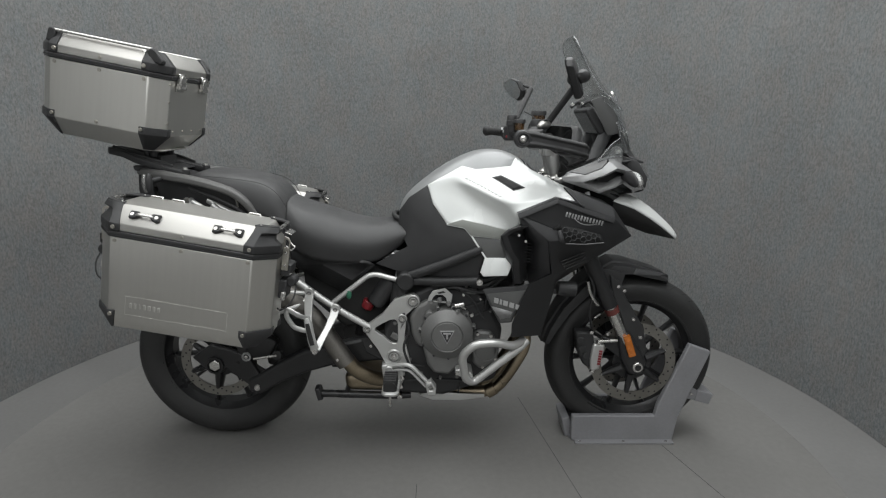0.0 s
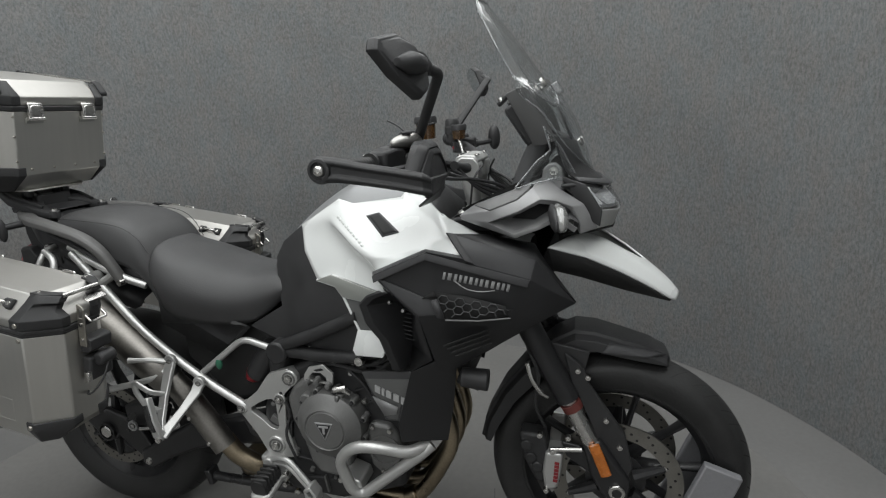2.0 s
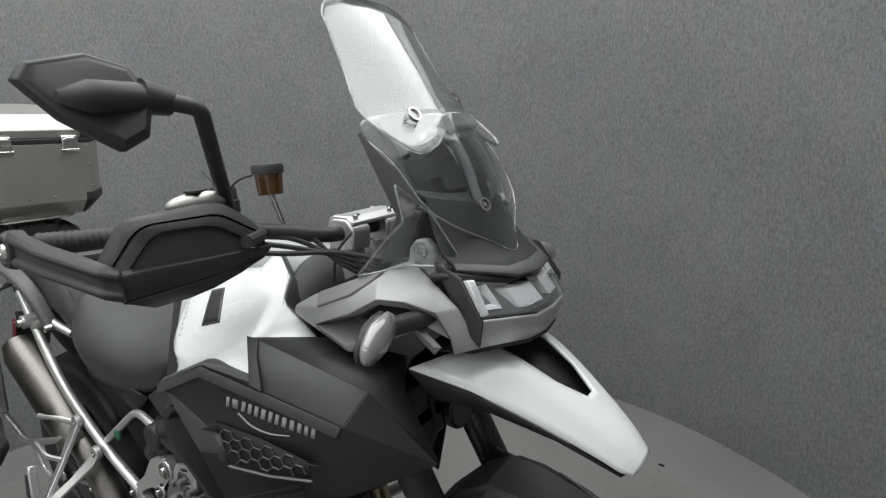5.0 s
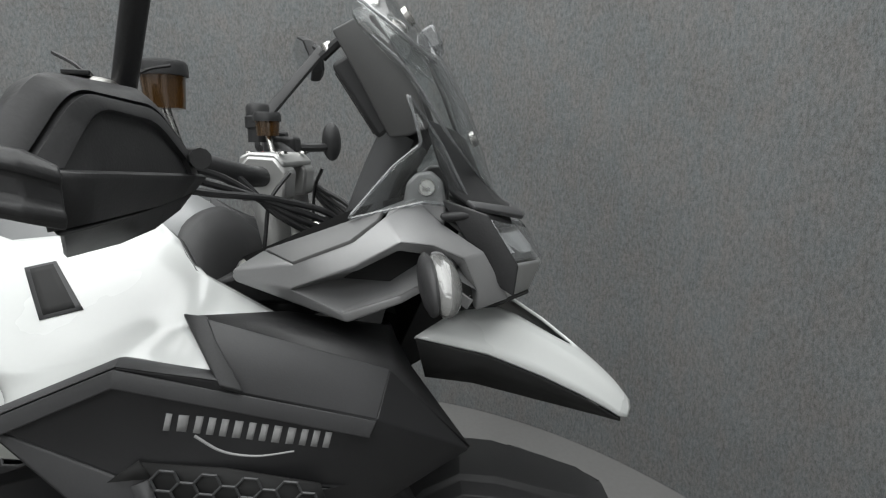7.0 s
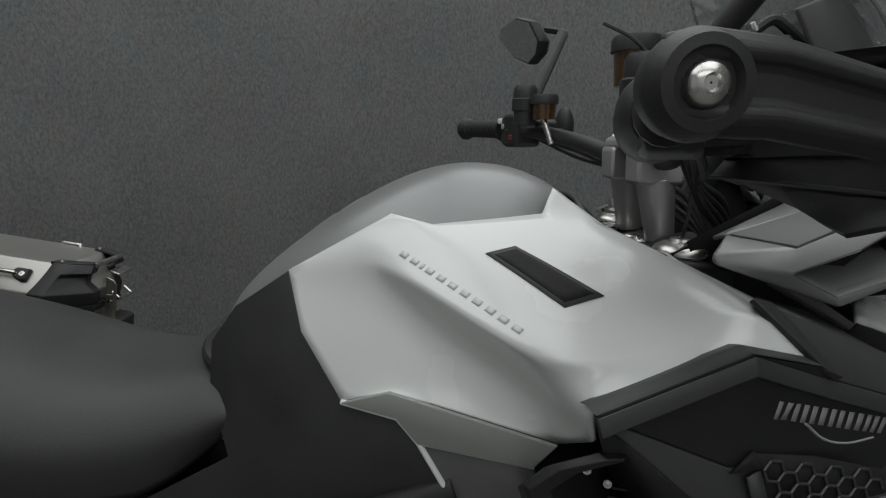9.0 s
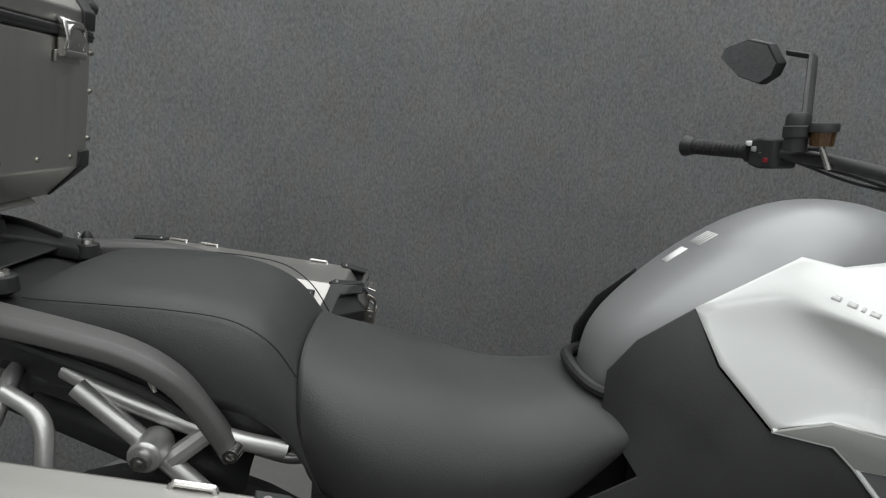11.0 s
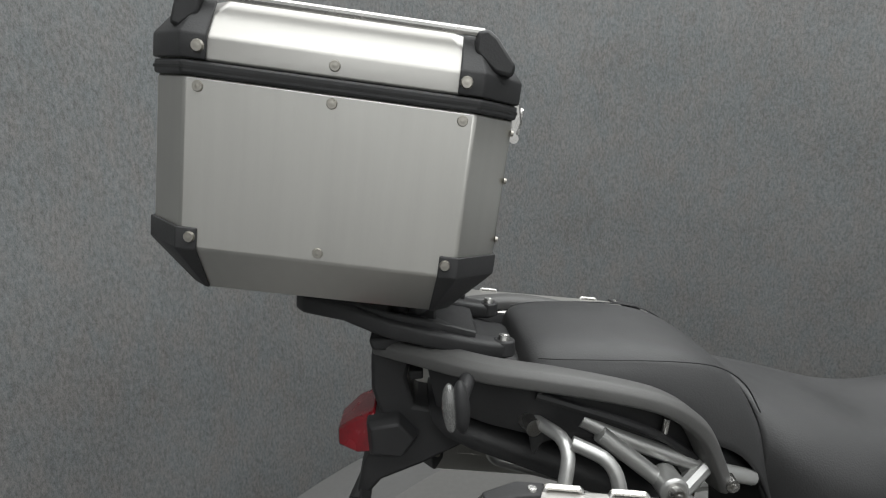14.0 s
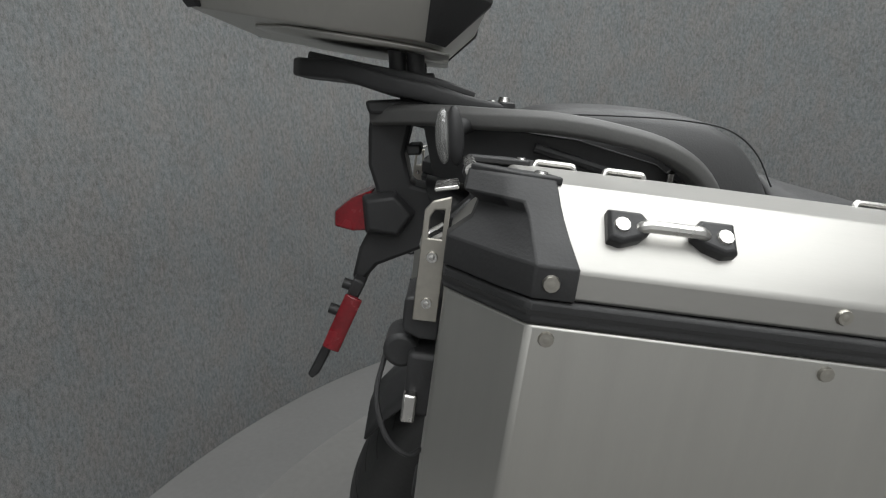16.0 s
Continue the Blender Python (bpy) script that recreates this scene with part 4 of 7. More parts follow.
    bm.faces.new([bm.verts.new(O + u * a + v * b + nrm * 0.0045) for a, b in field])
    vent = part("vent_field", bm, M_DARK, f, "dark honeycomb air vent", solid=0.002)
    for nm, mat, pts in (("vent_shade_lead_in", M_DARK, ((-0.02, -0.018), (0.0, 0.002), (0.012, -0.012), (0.0, -0.014))), ("vent_lit_slope", M_BAND, ((-0.002, -0.02), (0.01, -0.013), (0.033, -0.052), (0.016, -0.052)))):
        bm = bmesh.new()
        bm.faces.new([bm.verts.new(O + u * a + v * b + nrm * 0.0055) for a, b in pts])
        part(nm, bm, mat, vent, solid=0.002)
    inside = lambda a, b: all((q[0] - p[0]) * (b - p[1]) - (q[1] - p[1]) * (a - p[0]) <= 1e-6 for p, q in zip(field, field[1:] + field[:1]) if p != field[5])
    bm, R, seen = bmesh.new(), 0.0112, set()
    for i in range(-1, 11):
        for j in range(-1, 4):
            cx, cy = i * R * 1.5 + 0.006, -0.004 - (j + 0.5 * (i % 2)) * R * 1.732 * 0.86
            ringp = [(cx + math.cos(a) * R, cy + math.sin(a) * R * 0.86) for a in (math.pi / 3 * k for k in range(6))]
            for p, q in zip(ringp, ringp[1:] + ringp[:1]):
                key = tuple(sorted(((round(p[0], 4), round(p[1], 4)), (round(q[0], 4), round(q[1], 4)))))
                if key in seen or not (inside(*p) and inside(*q)):
                    continue
                seen.add(key)
                rod(O + u * p[0] + v * p[1] + nrm * 0.0065, O + u * q[0] + v * q[1] + nrm * 0.0065, 0.00125, seg=5, bm=bm)
    part("honeycomb", bm, M_DARKGREY, vent)["kind"] = "stuff"
    part("vent_lip", tube([O + u * a + v * b + nrm * 0.007 for a, b in ((0.163, -0.026), (0.1, -0.043), (0.034, -0.053))], 0.0018, 8), M_INSET, vent, "pale lower lip of the vent")
    # lower vent
    bm = bmesh.new()
    C = Vector((0.43, s * 0.302, 0.745))
    u2 = (Vector((0.545, s * 0.242, 0.772)) - C).normalized()
    n2 = Vector((0.42, s * 0.9, -0.1)).normalized()
    v2 = n2.cross(u2)
    v2 = v2 if v2.z > 0 else -v2
    for j in range(4):
        a = C + v2 * (0.04 - j * 0.011) + u2 * (0.006 * j) + n2 * 0.008
        rod(a, a + u2 * (0.1 - 0.006 * j), 0.0022, seg=6, bm=bm)
    part("lower_louvre", bm, M_DARK, f)["kind"] = "stuff"
    # plain mark: five blocks over a curved underline
    cling("name_mark", f, (0.436, s * 0.318, 0.9375), (0.132, -s * 0.036, -0.037), (0.02, 0, 1), (0.5, 0.8, 0.6, 0.6, 0.6, 0.7, 0.6, 0.6, 0.7, 0.7, 0.6, 0.6, 0.6), 0.0155, M_LOGO, (0.24, s * 0.95, 0.2), 0.0005, 0.22)
    sw = [Vector((0.462, s * 0.317, 0.925)), Vector((0.482, s * 0.313, 0.909)), Vector((0.508, s * 0.3065, 0.901)), Vector((0.538, s * 0.2985, 0.901))]
    part("mark_underline", tube(spline(sw), 0.0013, 6, taper=0.6), M_LOGO, f)

    # scoop behind the fairing and the small name plate
    LIP = [(0.297, 0.318, 0.9), (0.262, 0.309, 0.884), (0.241, 0.304, 0.864), (0.256, 0.309, 0.822), (0.28, 0.299, 0.782), (0.284, 0.288, 0.748), (0.292, 0.274, 0.7)]
    part("radiator_shroud", loft([[(x + 0.006, s * (y - 0.05), z - 0.035), (x, s * (y - 0.002), z), (x + 0.004, s * (y + 0.002), z), (x + 0.018, s * (y + 0.002), z), (x + 0.024, s * (y - 0.006), z), (0.335, s * 0.24, 0.82 + (z - 0.82) * 0.8)] for x, y, z in LIP]), M_FAIRING, f, "black shroud lip beside the radiator", solid=0.003, bevel=0.0015)
    part("shroud_wall", sheet([(0.29, 0.322, 0.937), (0.384, 0.332, 0.856), (0.4, 0.308, 0.745), (0.338, 0.284, 0.702), (0.335, 0.242, 0.75), (0.34, 0.242, 0.82), (0.335, 0.25, 0.88)], [(0, 1, 5, 6), (1, 2, 4, 5), (2, 3, 4)], s), M_FAIRING, f, solid=0.003)
    bm = bmesh.new()
    for k in range(9):
        rod((0.312 + 0.003 * k, s * 0.262, 0.775 + 0.0095 * k), (0.345 + 0.003 * k, s * 0.262, 0.768 + 0.0095 * k), 0.0012, seg=5, bm=bm)
    part("radiator_slats", bm, M_PLASTIC, f)["kind"] = "stuff"
    for x, y, z in ((0.3, 0.276, 0.862), (0.325, 0.262, 0.838)):
        bolt((x, s * (y + 0.002), z), 0.005, (-0.3, s, 0.2), 0.004, f)
    out = [(0.193, 0.666), (0.342, 0.694), (0.339, 0.676), (0.301, 0.595), (0.289, 0.556), (0.249, 0.55), (0.221, 0.603)]
    yat = lambda x: 0.236 + (x - 0.2) * 0.22
    plate = part("name_plate", sheet([(x, yat(x), z) for x, z in out], [tuple(range(7))], s), M_BAND, bike, "grey engine side plate", bevel=0.002, solid=0.008)
    part("plate_field", sheet([(x, yat(x) + 0.002, z) for x, z in ((0.205, 0.651), (0.331, 0.673), (0.295, 0.595), (0.284, 0.561), (0.254, 0.557))], [(0, 1, 2, 3, 4)], s), M_STRIPE_DARK, plate, "grey plate face", bevel=0.001, solid=0.004)
    part("plate_recess", sheet([(x, yat(x) + 0.0035, z) for x, z in ((0.221, 0.611), (0.29, 0.596), (0.284, 0.577), (0.251, 0.566))], [(0, 1, 2, 3)], s), M_GRAPHITE, plate, solid=0.003)
    bars("plate_mark", (0.226, s * (yat(0.226) + 0.003), 0.625), (0.09, s * 0.02, -0.022), (0.1, 0, 1), (1, 0.5, 1, 1, 1), 0.017, plate, M_LOGO, (0, s, 0.1), 0.003, 0.14)

# tank label
LABEL_AT = (0.026, 0.002, 1.042)
cling("warning_label", tank, LABEL_AT, (0.0, 0.034, 0.0), (1, 0, 0.6), (1,), 0.034, M_LABEL, (-0.5, 0, 0.86))
cling("label_print", tank, (LABEL_AT[0] + 0.04, LABEL_AT[1] - 0.004, LABEL_AT[2] + 0.02), (0.0, 0.034, 0.0), (1, 0, 0.6), (1, 1, 1, 1, 1), 0.03, M_SCRIPT, (-0.5, 0, 0.86), 0.0005)


# ---- seats ----
SEAT = []
for x, z, w, d in ((-0.485, 0.95, 0.13, 0.16), (-0.455, 0.932, 0.155, 0.165), (-0.4, 0.914, 0.17, 0.17), (-0.33, 0.893, 0.17, 0.16), (-0.26, 0.868, 0.16, 0.14), (-0.19, 0.861, 0.145, 0.135), (-0.135, 0.868, 0.132, 0.12), (-0.1, 0.874, 0.124, 0.095), (-0.08, 0.868, 0.118, 0.075)):
    SEAT.append([(x, 0, z), (x, w * 0.45, z - 0.003), (x + (0.006 if x > -0.14 else 0), w * 0.76, z - 0.016), (x + (0.014 if x > -0.14 else 0), w * 0.97, z - 0.05 * (d / 0.16) - 0.01), (x + (0.012 if x > -0.14 else 0), w * 0.99, z - d * 0.62), (x, w * 0.86, z - d)])
part("rider_seat", loft([mirrored(q) for q in SEAT]), M_SEAT, bike, "black grained vinyl rider seat", sub=2, solid=0.006)
PILLION = []
for x, z, k in ((-0.812, 1.0, 0.84), (-0.805, 1.035, 0.9), (-0.785, 1.047, 0.97), (-0.7, 1.044, 1.0), (-0.61, 1.032, 1.0), (-0.55, 1.012, 0.97), (-0.512, 0.982, 0.94), (-0.484, 0.93, 0.91), (-0.466, 0.87, 0.89)):
    PILLION.append([(x, 0, z), (x, 0.06 * k, z - 0.001), (x, 0.105 * k, z - 0.006), (x, 0.13 * k, z - 0.024), (x + 0.004, 0.142 * k, z - 0.07), (x + 0.008, 0.142 * k, z - 0.12)])
pil = part("pillion_seat", loft([mirrored(q) for q in PILLION]), M_SEAT, bike, "black grained vinyl pillion seat", sub=2, solid=0.006)
for s in (-1, 1):
    part("seam", tube(spline([(-0.79, s * 0.113, 1.03), (-0.762, s * 0.1225, 1.03), (-0.7, s * 0.1275, 1.026), (-0.61, s * 0.1275, 1.016), (-0.55, s * 0.124, 1.001), (-0.51, s * 0.119, 0.97), (-0.484, s * 0.115, 0.925)]), 0.0011, 6), M_PLASTIC, pil, "sewn seam")
    part("side_cover", sheet([(-0.47, 0.128, 0.8), (-0.2, 0.137, 0.735), (-0.18, 0.126, 0.72), (-0.3, 0.12, 0.62), (-0.48, 0.12, 0.72)], [(0, 1, 2, 3, 4)], s), M_PLASTIC, bike, "black side cover under the seat", solid=0.004)

# ---- tail ----
M_RAIL = material("satin_rail", (0.095, 0.094, 0.092), 0.5, vary=0.12, scale=12, fine=380, bump=0.1)
for s in (-1, 1):
    rail = [(-1.0, s * 0.04, 1.043), (-0.93, s * 0.095, 1.04), (-0.86, s * 0.135, 1.032), (-0.784, s * 0.16, 1.024), (-0.713, s * 0.168, 1.008), (-0.648, s * 0.168, 0.985), (-0.602, s * 0.163, 0.948), (-0.572, s * 0.153, 0.89), (-0.555, s * 0.147, 0.845)]
    pts = spline(rail, 5)
    secs = []
    for i, c in enumerate(pts):
        d = (pts[min(i + 1, len(pts) - 1)] - pts[max(i - 1, 0)]).normalized()
        side = d.cross(Vector((0, 0, 1))).normalized()
        up = side.cross(d)
        k = 0.96 - 0.18 * i / len(pts)
        secs.append([c + side * a * k + up * b * k for a, b in ((-0.023, -0.012), (-0.023, 0.004), (-0.014, 0.012), (0.014, 0.012), (0.023, 0.004), (0.023, -0.012), (0.015, -0.017), (-0.015, -0.017))])
    part("grab_rail", loft(secs, closed=True), M_RAIL, bike, "satin dark grey moulded grab rail", angle=60, bevel=0.002)
    bolt((-0.551, s * 0.165, 0.855), 0.011, (0, s, 0), 0.01, bike)
part("tail_tray", loft([mirrored(q) for q in (
    [(-1.0, 0, 1.06), (-1.0, 0.05, 1.055), (-0.995, 0.055, 1.03)],
    [(-0.92, 0, 1.058), (-0.92, 0.085, 1.05), (-0.915, 0.09, 1.02)],
    [(-0.8, 0, 1.02), (-0.8, 0.12, 1.01), (-0.8, 0.125, 0.96)],
    [(-0.62, 0, 0.95), (-0.62, 0.13, 0.94), (-0.62, 0.13, 0.87)],
    [(-0.48, 0, 0.88), (-0.48, 0.12, 0.87), (-0.48, 0.12, 0.8)])]), M_PLASTIC, bike, "black tail moulding", sub=1, solid=0.006)
part("inner_mudguard", loft([mirrored(q) for q in (
    [(-0.94, 0, 0.95), (-0.94, 0.06, 0.945), (-0.935, 0.07, 0.9)],
    [(-0.84, 0, 0.92), (-0.84, 0.085, 0.915), (-0.835, 0.095, 0.87)],
    [(-0.7, 0, 0.87), (-0.7, 0.1, 0.86), (-0.7, 0.11, 0.81)],
    [(-0.56, 0, 0.8), (-0.56, 0.1, 0.79), (-0.56, 0.11, 0.73)])]), M_PLASTIC, bike, "black inner rear mudguard", sub=1, solid=0.005)
tail = part("tail_bracket", prism([(-1.012, 1.05), (-0.94, 1.046), (-0.955, 1.03), (-0.969, 0.986), (-0.962, 0.94), (-0.945, 0.935), (-0.89, 0.925), (-0.82, 0.95), (-0.82, 0.9), (-0.905, 0.865), (-0.957, 0.843), (-1.02, 0.822), (-1.046, 0.795), (-1.06, 0.803), (-1.045, 0.85), (-1.03, 0.875), (-1.012, 0.93), (-1.022, 0.972), (-1.018, 1.02)], -0.045, 0.045), M_PLASTIC, bike, "black tail bracket", bevel=0.006)
part("bracket_tab", box(0.02, 0.1, 0.014, pose(-0.955, 0, 0.99)), M_PLASTIC, tail, bevel=0.003)
part("top_flange", prism([(-1.016, 1.06), (-0.9, 1.06), (-0.86, 1.045), (-0.9, 1.035), (-1.012, 1.042)], -0.075, 0.075), M_PLASTIC, tail, bevel=0.005)
part("bracket_block", loft([[(x, y, z) for x, z in ((-1.032 + d, 0.93 - d), (-0.985, 0.934 - d), (-0.958 - d, 0.9), (-0.985, 0.868 + d), (-1.032 + d, 0.876 + d))] for y, d in ((-0.072, 0.007), (-0.06, 0), (0.06, 0), (0.072, 0.007))], closed=True), M_PLASTIC, tail, bevel=0.003)
part("tail_light", loft([[(x, y, z) for y, z in ((-w, z0), (-w * 0.7, z1), (w * 0.7, z1), (w, z0))] for x, w, z0, z1 in ((-1.02, 0.062, 0.88, 0.935), (-1.05, 0.058, 0.879, 0.925), (-1.08, 0.04, 0.884, 0.905))], closed=True), M_RED, bike, "red tail light", bevel=0.004)
plate = part("plate_holder", prism([(-1.052, 0.812), (-1.036, 0.802), (-1.075, 0.735), (-1.118, 0.663), (-1.13, 0.654), (-1.136, 0.662), (-1.092, 0.735)], -0.07, 0.03), M_PLASTIC, bike, "black number plate holder", bevel=0.003)
bm = tube(spline([(-1.053, -0.077, 0.785), (-1.074, -0.077, 0.746), (-1.095, -0.077, 0.706)]), 0.0135, 14, flat=0.35)
part("side_reflector", bm, M_RED, plate, "long red side reflector", bevel=0.002)
for x, z in ((-1.09, 0.762), (-1.066, 0.8)):
    part("holder_knob", rod((x - 0.004, -0.06, z + 0.003), (x + 0.012, -0.06, z - 0.004), 0.008), M_PLASTIC, plate)
for s in (-1, 1):
    st = part("rear_indicator", rod((-0.875, s * 0.1, 1.025), (-0.9, s * 0.19, 1.02), 0.011, 0.009), M_PLASTIC, bike, "rear turn signal with a clear lens")
    for nm, mat, dx, k in (("indicator_lens", M_SIGNAL, -0.008, 0.92), ("indicator_housing", M_PLASTIC, 0.005, 1.0)):
        part(nm, ball((-0.905 + dx, s * 0.196, 1.013), 0.0185 * k, None, (0.58, 0.72, 1.85), 18), mat, st)
    bolt((-0.878, s * 0.134, 1.028), 0.009, (0, s, 0.3), 0.006, bike)

for s in (-1, 1):
    side = part("tail_side", sheet([(-0.94, 0.09, 1.03), (-0.86, 0.128, 1.02), (-0.75, 0.148, 1.0), (-0.65, 0.15, 0.965), (-0.6, 0.145, 0.925), (-0.565, 0.135, 0.86), (-0.66, 0.138, 0.87), (-0.76, 0.135, 0.915), (-0.86, 0.115, 0.94), (-0.93, 0.08, 0.955)], [(0, 1, 8, 9), (1, 2, 7, 8), (2, 3, 6, 7), (3, 4, 5, 6)], s), M_PLASTIC, bike, "black tail side moulding", solid=0.005, bevel=0.003)
    part("side_rib", tube(spline([(-0.8, s * 0.142, 0.992), (-0.7, s * 0.152, 0.955), (-0.64, s * 0.152, 0.925), (-0.59, s * 0.147, 0.885)]), 0.006, 8), M_PLASTIC, side)
    part("lug_pin", rod((-0.635, s * 0.15, 0.93), (-0.635, s * 0.158, 0.955), 0.005), M_STEEL, side)

# top case rack
def rack_z(x):
    steps = ((-1.12, 1.124), (-1.04, 1.112), (-1.0, 1.096), (-0.93, 1.078), (-0.87, 1.056), (-0.81, 1.042))
    for (a, p), (b, q) in zip(steps, steps[1:]):
        if x <= b:
            return p + (q - p) * (x - a) / (b - a)
    return steps[-1][1]


OUTER = ((-1.115, 0.035), (-1.1, 0.055), (-1.04, 0.078), (-0.985, 0.1), (-0.925, 0.11), (-0.88, 0.104), (-0.85, 0.102), (-0.828, 0.099), (-0.816, 0.084))
INNER = ((-1.115, 0.0), (-1.1, 0.0), (-1.04, 0.0), (-0.985, 0.0), (-0.945, 0.02), (-0.905, 0.05), (-0.872, 0.066), (-0.845, 0.068), (-0.828, 0.07))
rack = part("luggage_rack", loft([[(a, -b, rack_z(a)) for a, b in OUTER]] + [[(a, -b, rack_z(a)) for a, b in INNER]], bm=loft([[(a, b, rack_z(a)) for a, b in OUTER]] + [[(a, b, rack_z(a)) for a, b in INNER]])), M_PLASTIC, bike, "black forked luggage rack", solid=0.024, bevel=0.006, segs=3)
for s in (-1, 1):
    part("rack_rib", tube(spline([(-1.09, s * 0.045, 1.122), (-1.0, s * 0.08, 1.097), (-0.93, s * 0.092, 1.08), (-0.87, s * 0.087, 1.058)]), 0.007, 8, flat=0.5), M_PLASTIC, rack)
    part("rack_boss", rod((-0.832, s * 0.084, 1.028), (-0.83, s * 0.084, 1.049), 0.0165, 0.0145, 24), M_PLASTIC, rack, bevel=0.002)
    bolt((-0.83, s * 0.084, 1.052), 0.009, (0.2, 0, 1), 0.005, rack)
part("rack_post", box(0.05, 0.11, 0.045, pose(-0.945, 0, 1.07)), M_PLASTIC, rack, bevel=0.004)
part("case_plate", loft([[(x, y, z) for y in (-w, w)] for x, w, z in ((-1.15, 0.07, 1.162), (-1.1, 0.12, 1.152), (-1.0, 0.13, 1.132), (-0.94, 0.125, 1.12), (-0.9, 0.09, 1.112))]), M_ALU, rack, "aluminium top case plate", solid=0.004)
for x, y in ((-0.97, 0.05), (-0.97, -0.05), (-0.945, 0.06), (-0.945, -0.06)):
    part("rack_spacer", rod((x, y, 1.09), (x, y, 1.146 - 0.194 * (x + 1.022)), 0.012), M_PLASTIC, rack)


# ---- cheeks, lights, beak and screen ----
for s in (-1, 1):
    # upper bar, front arm and lower bar of the headlight surround
    V = [(0.446, 0.184, 1.036), (0.472, 0.158, 1.052), (0.56, 0.163, 1.081), (0.634, 0.125, 1.103),
         (0.516, 0.204, 1.047), (0.575, 0.195, 1.067), (0.604, 0.168, 1.089), (0.661, 0.122, 1.076),
         (0.709, 0.136, 1.046), (0.738, 0.133, 0.992), (0.7, 0.142, 0.979), (0.449, 0.191, 1.026),
         (0.514, 0.209, 1.021), (0.579, 0.208, 1.044), (0.623, 0.2, 1.067), (0.654, 0.18, 1.06),
         (0.686, 0.157, 1.041), (0.7, 0.148, 1.005), (0.568, 0.205, 0.985), (0.623, 0.2, 1.004), (0.564, 0.207, 0.997), (0.622, 0.201, 1.014), (0.664, 0.166, 1.03), (0.664, 0.165, 1.019)]
    ch = part("headlight_surround", sheet(V, [(0, 4, 12, 11), (4, 5, 13, 12), (5, 6, 14, 13), (6, 3, 7, 15, 14), (7, 8, 16, 15), (8, 9, 17, 16), (9, 10, 17), (11, 12, 20, 18), (18, 20, 21, 19), (19, 21, 22, 23), (0, 1, 4)], s), M_GRAPHITE, bike, "satin grey headlight surround panel", bevel=0.005, segs=3, solid=0.014, angle=50)
    rim = [V[i] for i in (12, 13, 14, 15, 16, 17, 22, 21, 20)]
    n = len(rim)
    deep = [(x + 0.012 + (0.03 if i in (0, 8) else 0), y - 0.05, z + (0.02 if i in (6, 7, 8) else 0)) for i, (x, y, z) in enumerate(rim)]
    # Recess walls: grey where lit below, black and near black paint the shade.
    part("surround_recess", sheet(rim[5:] + rim[:2] + deep[5:] + deep[:2], [(i, i + 1, 7 + i, 6 + i) for i in range(5)], s), M_GRAPHITE, ch, angle=50)
    part("surround_shade_wall", sheet(rim[1:6] + deep[1:6], [(i, i + 1, 6 + i, 5 + i) for i in range(4)], s), M_PLASTIC, ch, angle=50)
    part("recess_shade_back", sheet(deep, [tuple(range(n))], s), M_DARK, ch)
    part("inset_strip", sheet([(0.475, 0.16, 1.0525), (0.558, 0.1645, 1.0815), (0.6, 0.1555, 1.0935), (0.596, 0.172, 1.086), (0.572, 0.1965, 1.0685), (0.516, 0.2055, 1.0485)], [(0, 1, 4, 5), (1, 2, 3, 4)], s), M_INSET, ch, "grey inset strip on the upper bar", solid=0.006, bevel=0.001)
    part("top_ledge", sheet([V[1], V[2], (0.606, 0.15, 1.094), V[3], (0.62, 0.09, 1.1), (0.55, 0.115, 1.075), (0.47, 0.135, 1.045), V[6]], [(0, 1, 5, 6), (1, 2, 4, 5), (2, 3, 4), (2, 7, 3)], s), M_GRAPHITE, ch, bevel=0.002, solid=0.005)
    part("surround_fin", loft([[(x, s * y, z), (x - 0.003, s * (y - 0.004), z - 0.012), (x + 0.004, s * (y - 0.012), z - 0.004)] for x, y, z in ((0.655, 0.17, 1.028), (0.672, 0.173, 1.016), (0.692, 0.175, 1.002))], closed=True), M_GRAPHITE, ch)
    tab = part("screen_tab", prism([(0.618, 1.096), (0.622, 1.12), (0.634, 1.132), (0.65, 1.133), (0.662, 1.122), (0.667, 1.098), (0.664, 1.07), (0.635, 1.09)], s * 0.102, s * 0.119), M_GRAPHITE, ch, bevel=0.004)
    bolt((0.645, s * 0.121, 1.115), 0.011, (0, s, 0), 0.005, tab)
    # front indicator
    st = part("front_indicator", rod((0.668, s * 0.13, 1.03), (0.656, s * 0.216, 1.039), 0.014, 0.0125), M_PLASTIC, bike, "front turn signal with a clear lens")
    SIGNAL = ((0.654, 0.212, 1.045, 0.012), (0.656, 0.222, 1.044, 0.0185), (0.66, 0.242, 1.04, 0.0225), (0.664, 0.262, 1.036, 0.0225), (0.667, 0.277, 1.031, 0.0175), (0.669, 0.286, 1.028, 0.011), (0.67, 0.289, 1.026, 0.005))
    for nm, mat, wide, k, dx in (("indicator_lens", M_SIGNAL, 0.72, 1.0, 0.003), ("indicator_housing", M_PLASTIC, 0.42, 0.96, -0.0085), ("indicator_bowl", M_SILVER, 0.5, 0.82, 0.0005)):
        secs = [[(x + dx + math.cos(a) * r * wide * k, s * y, z + math.sin(a) * r * k) for a in (math.tau * q / 16 for q in range(16))] for x, y, z, r in SIGNAL[(1 if nm == "indicator_bowl" else 0):(6 if nm == "indicator_bowl" else 7)]]
        part(nm, loft(secs, closed=True), mat, st, angle=40)
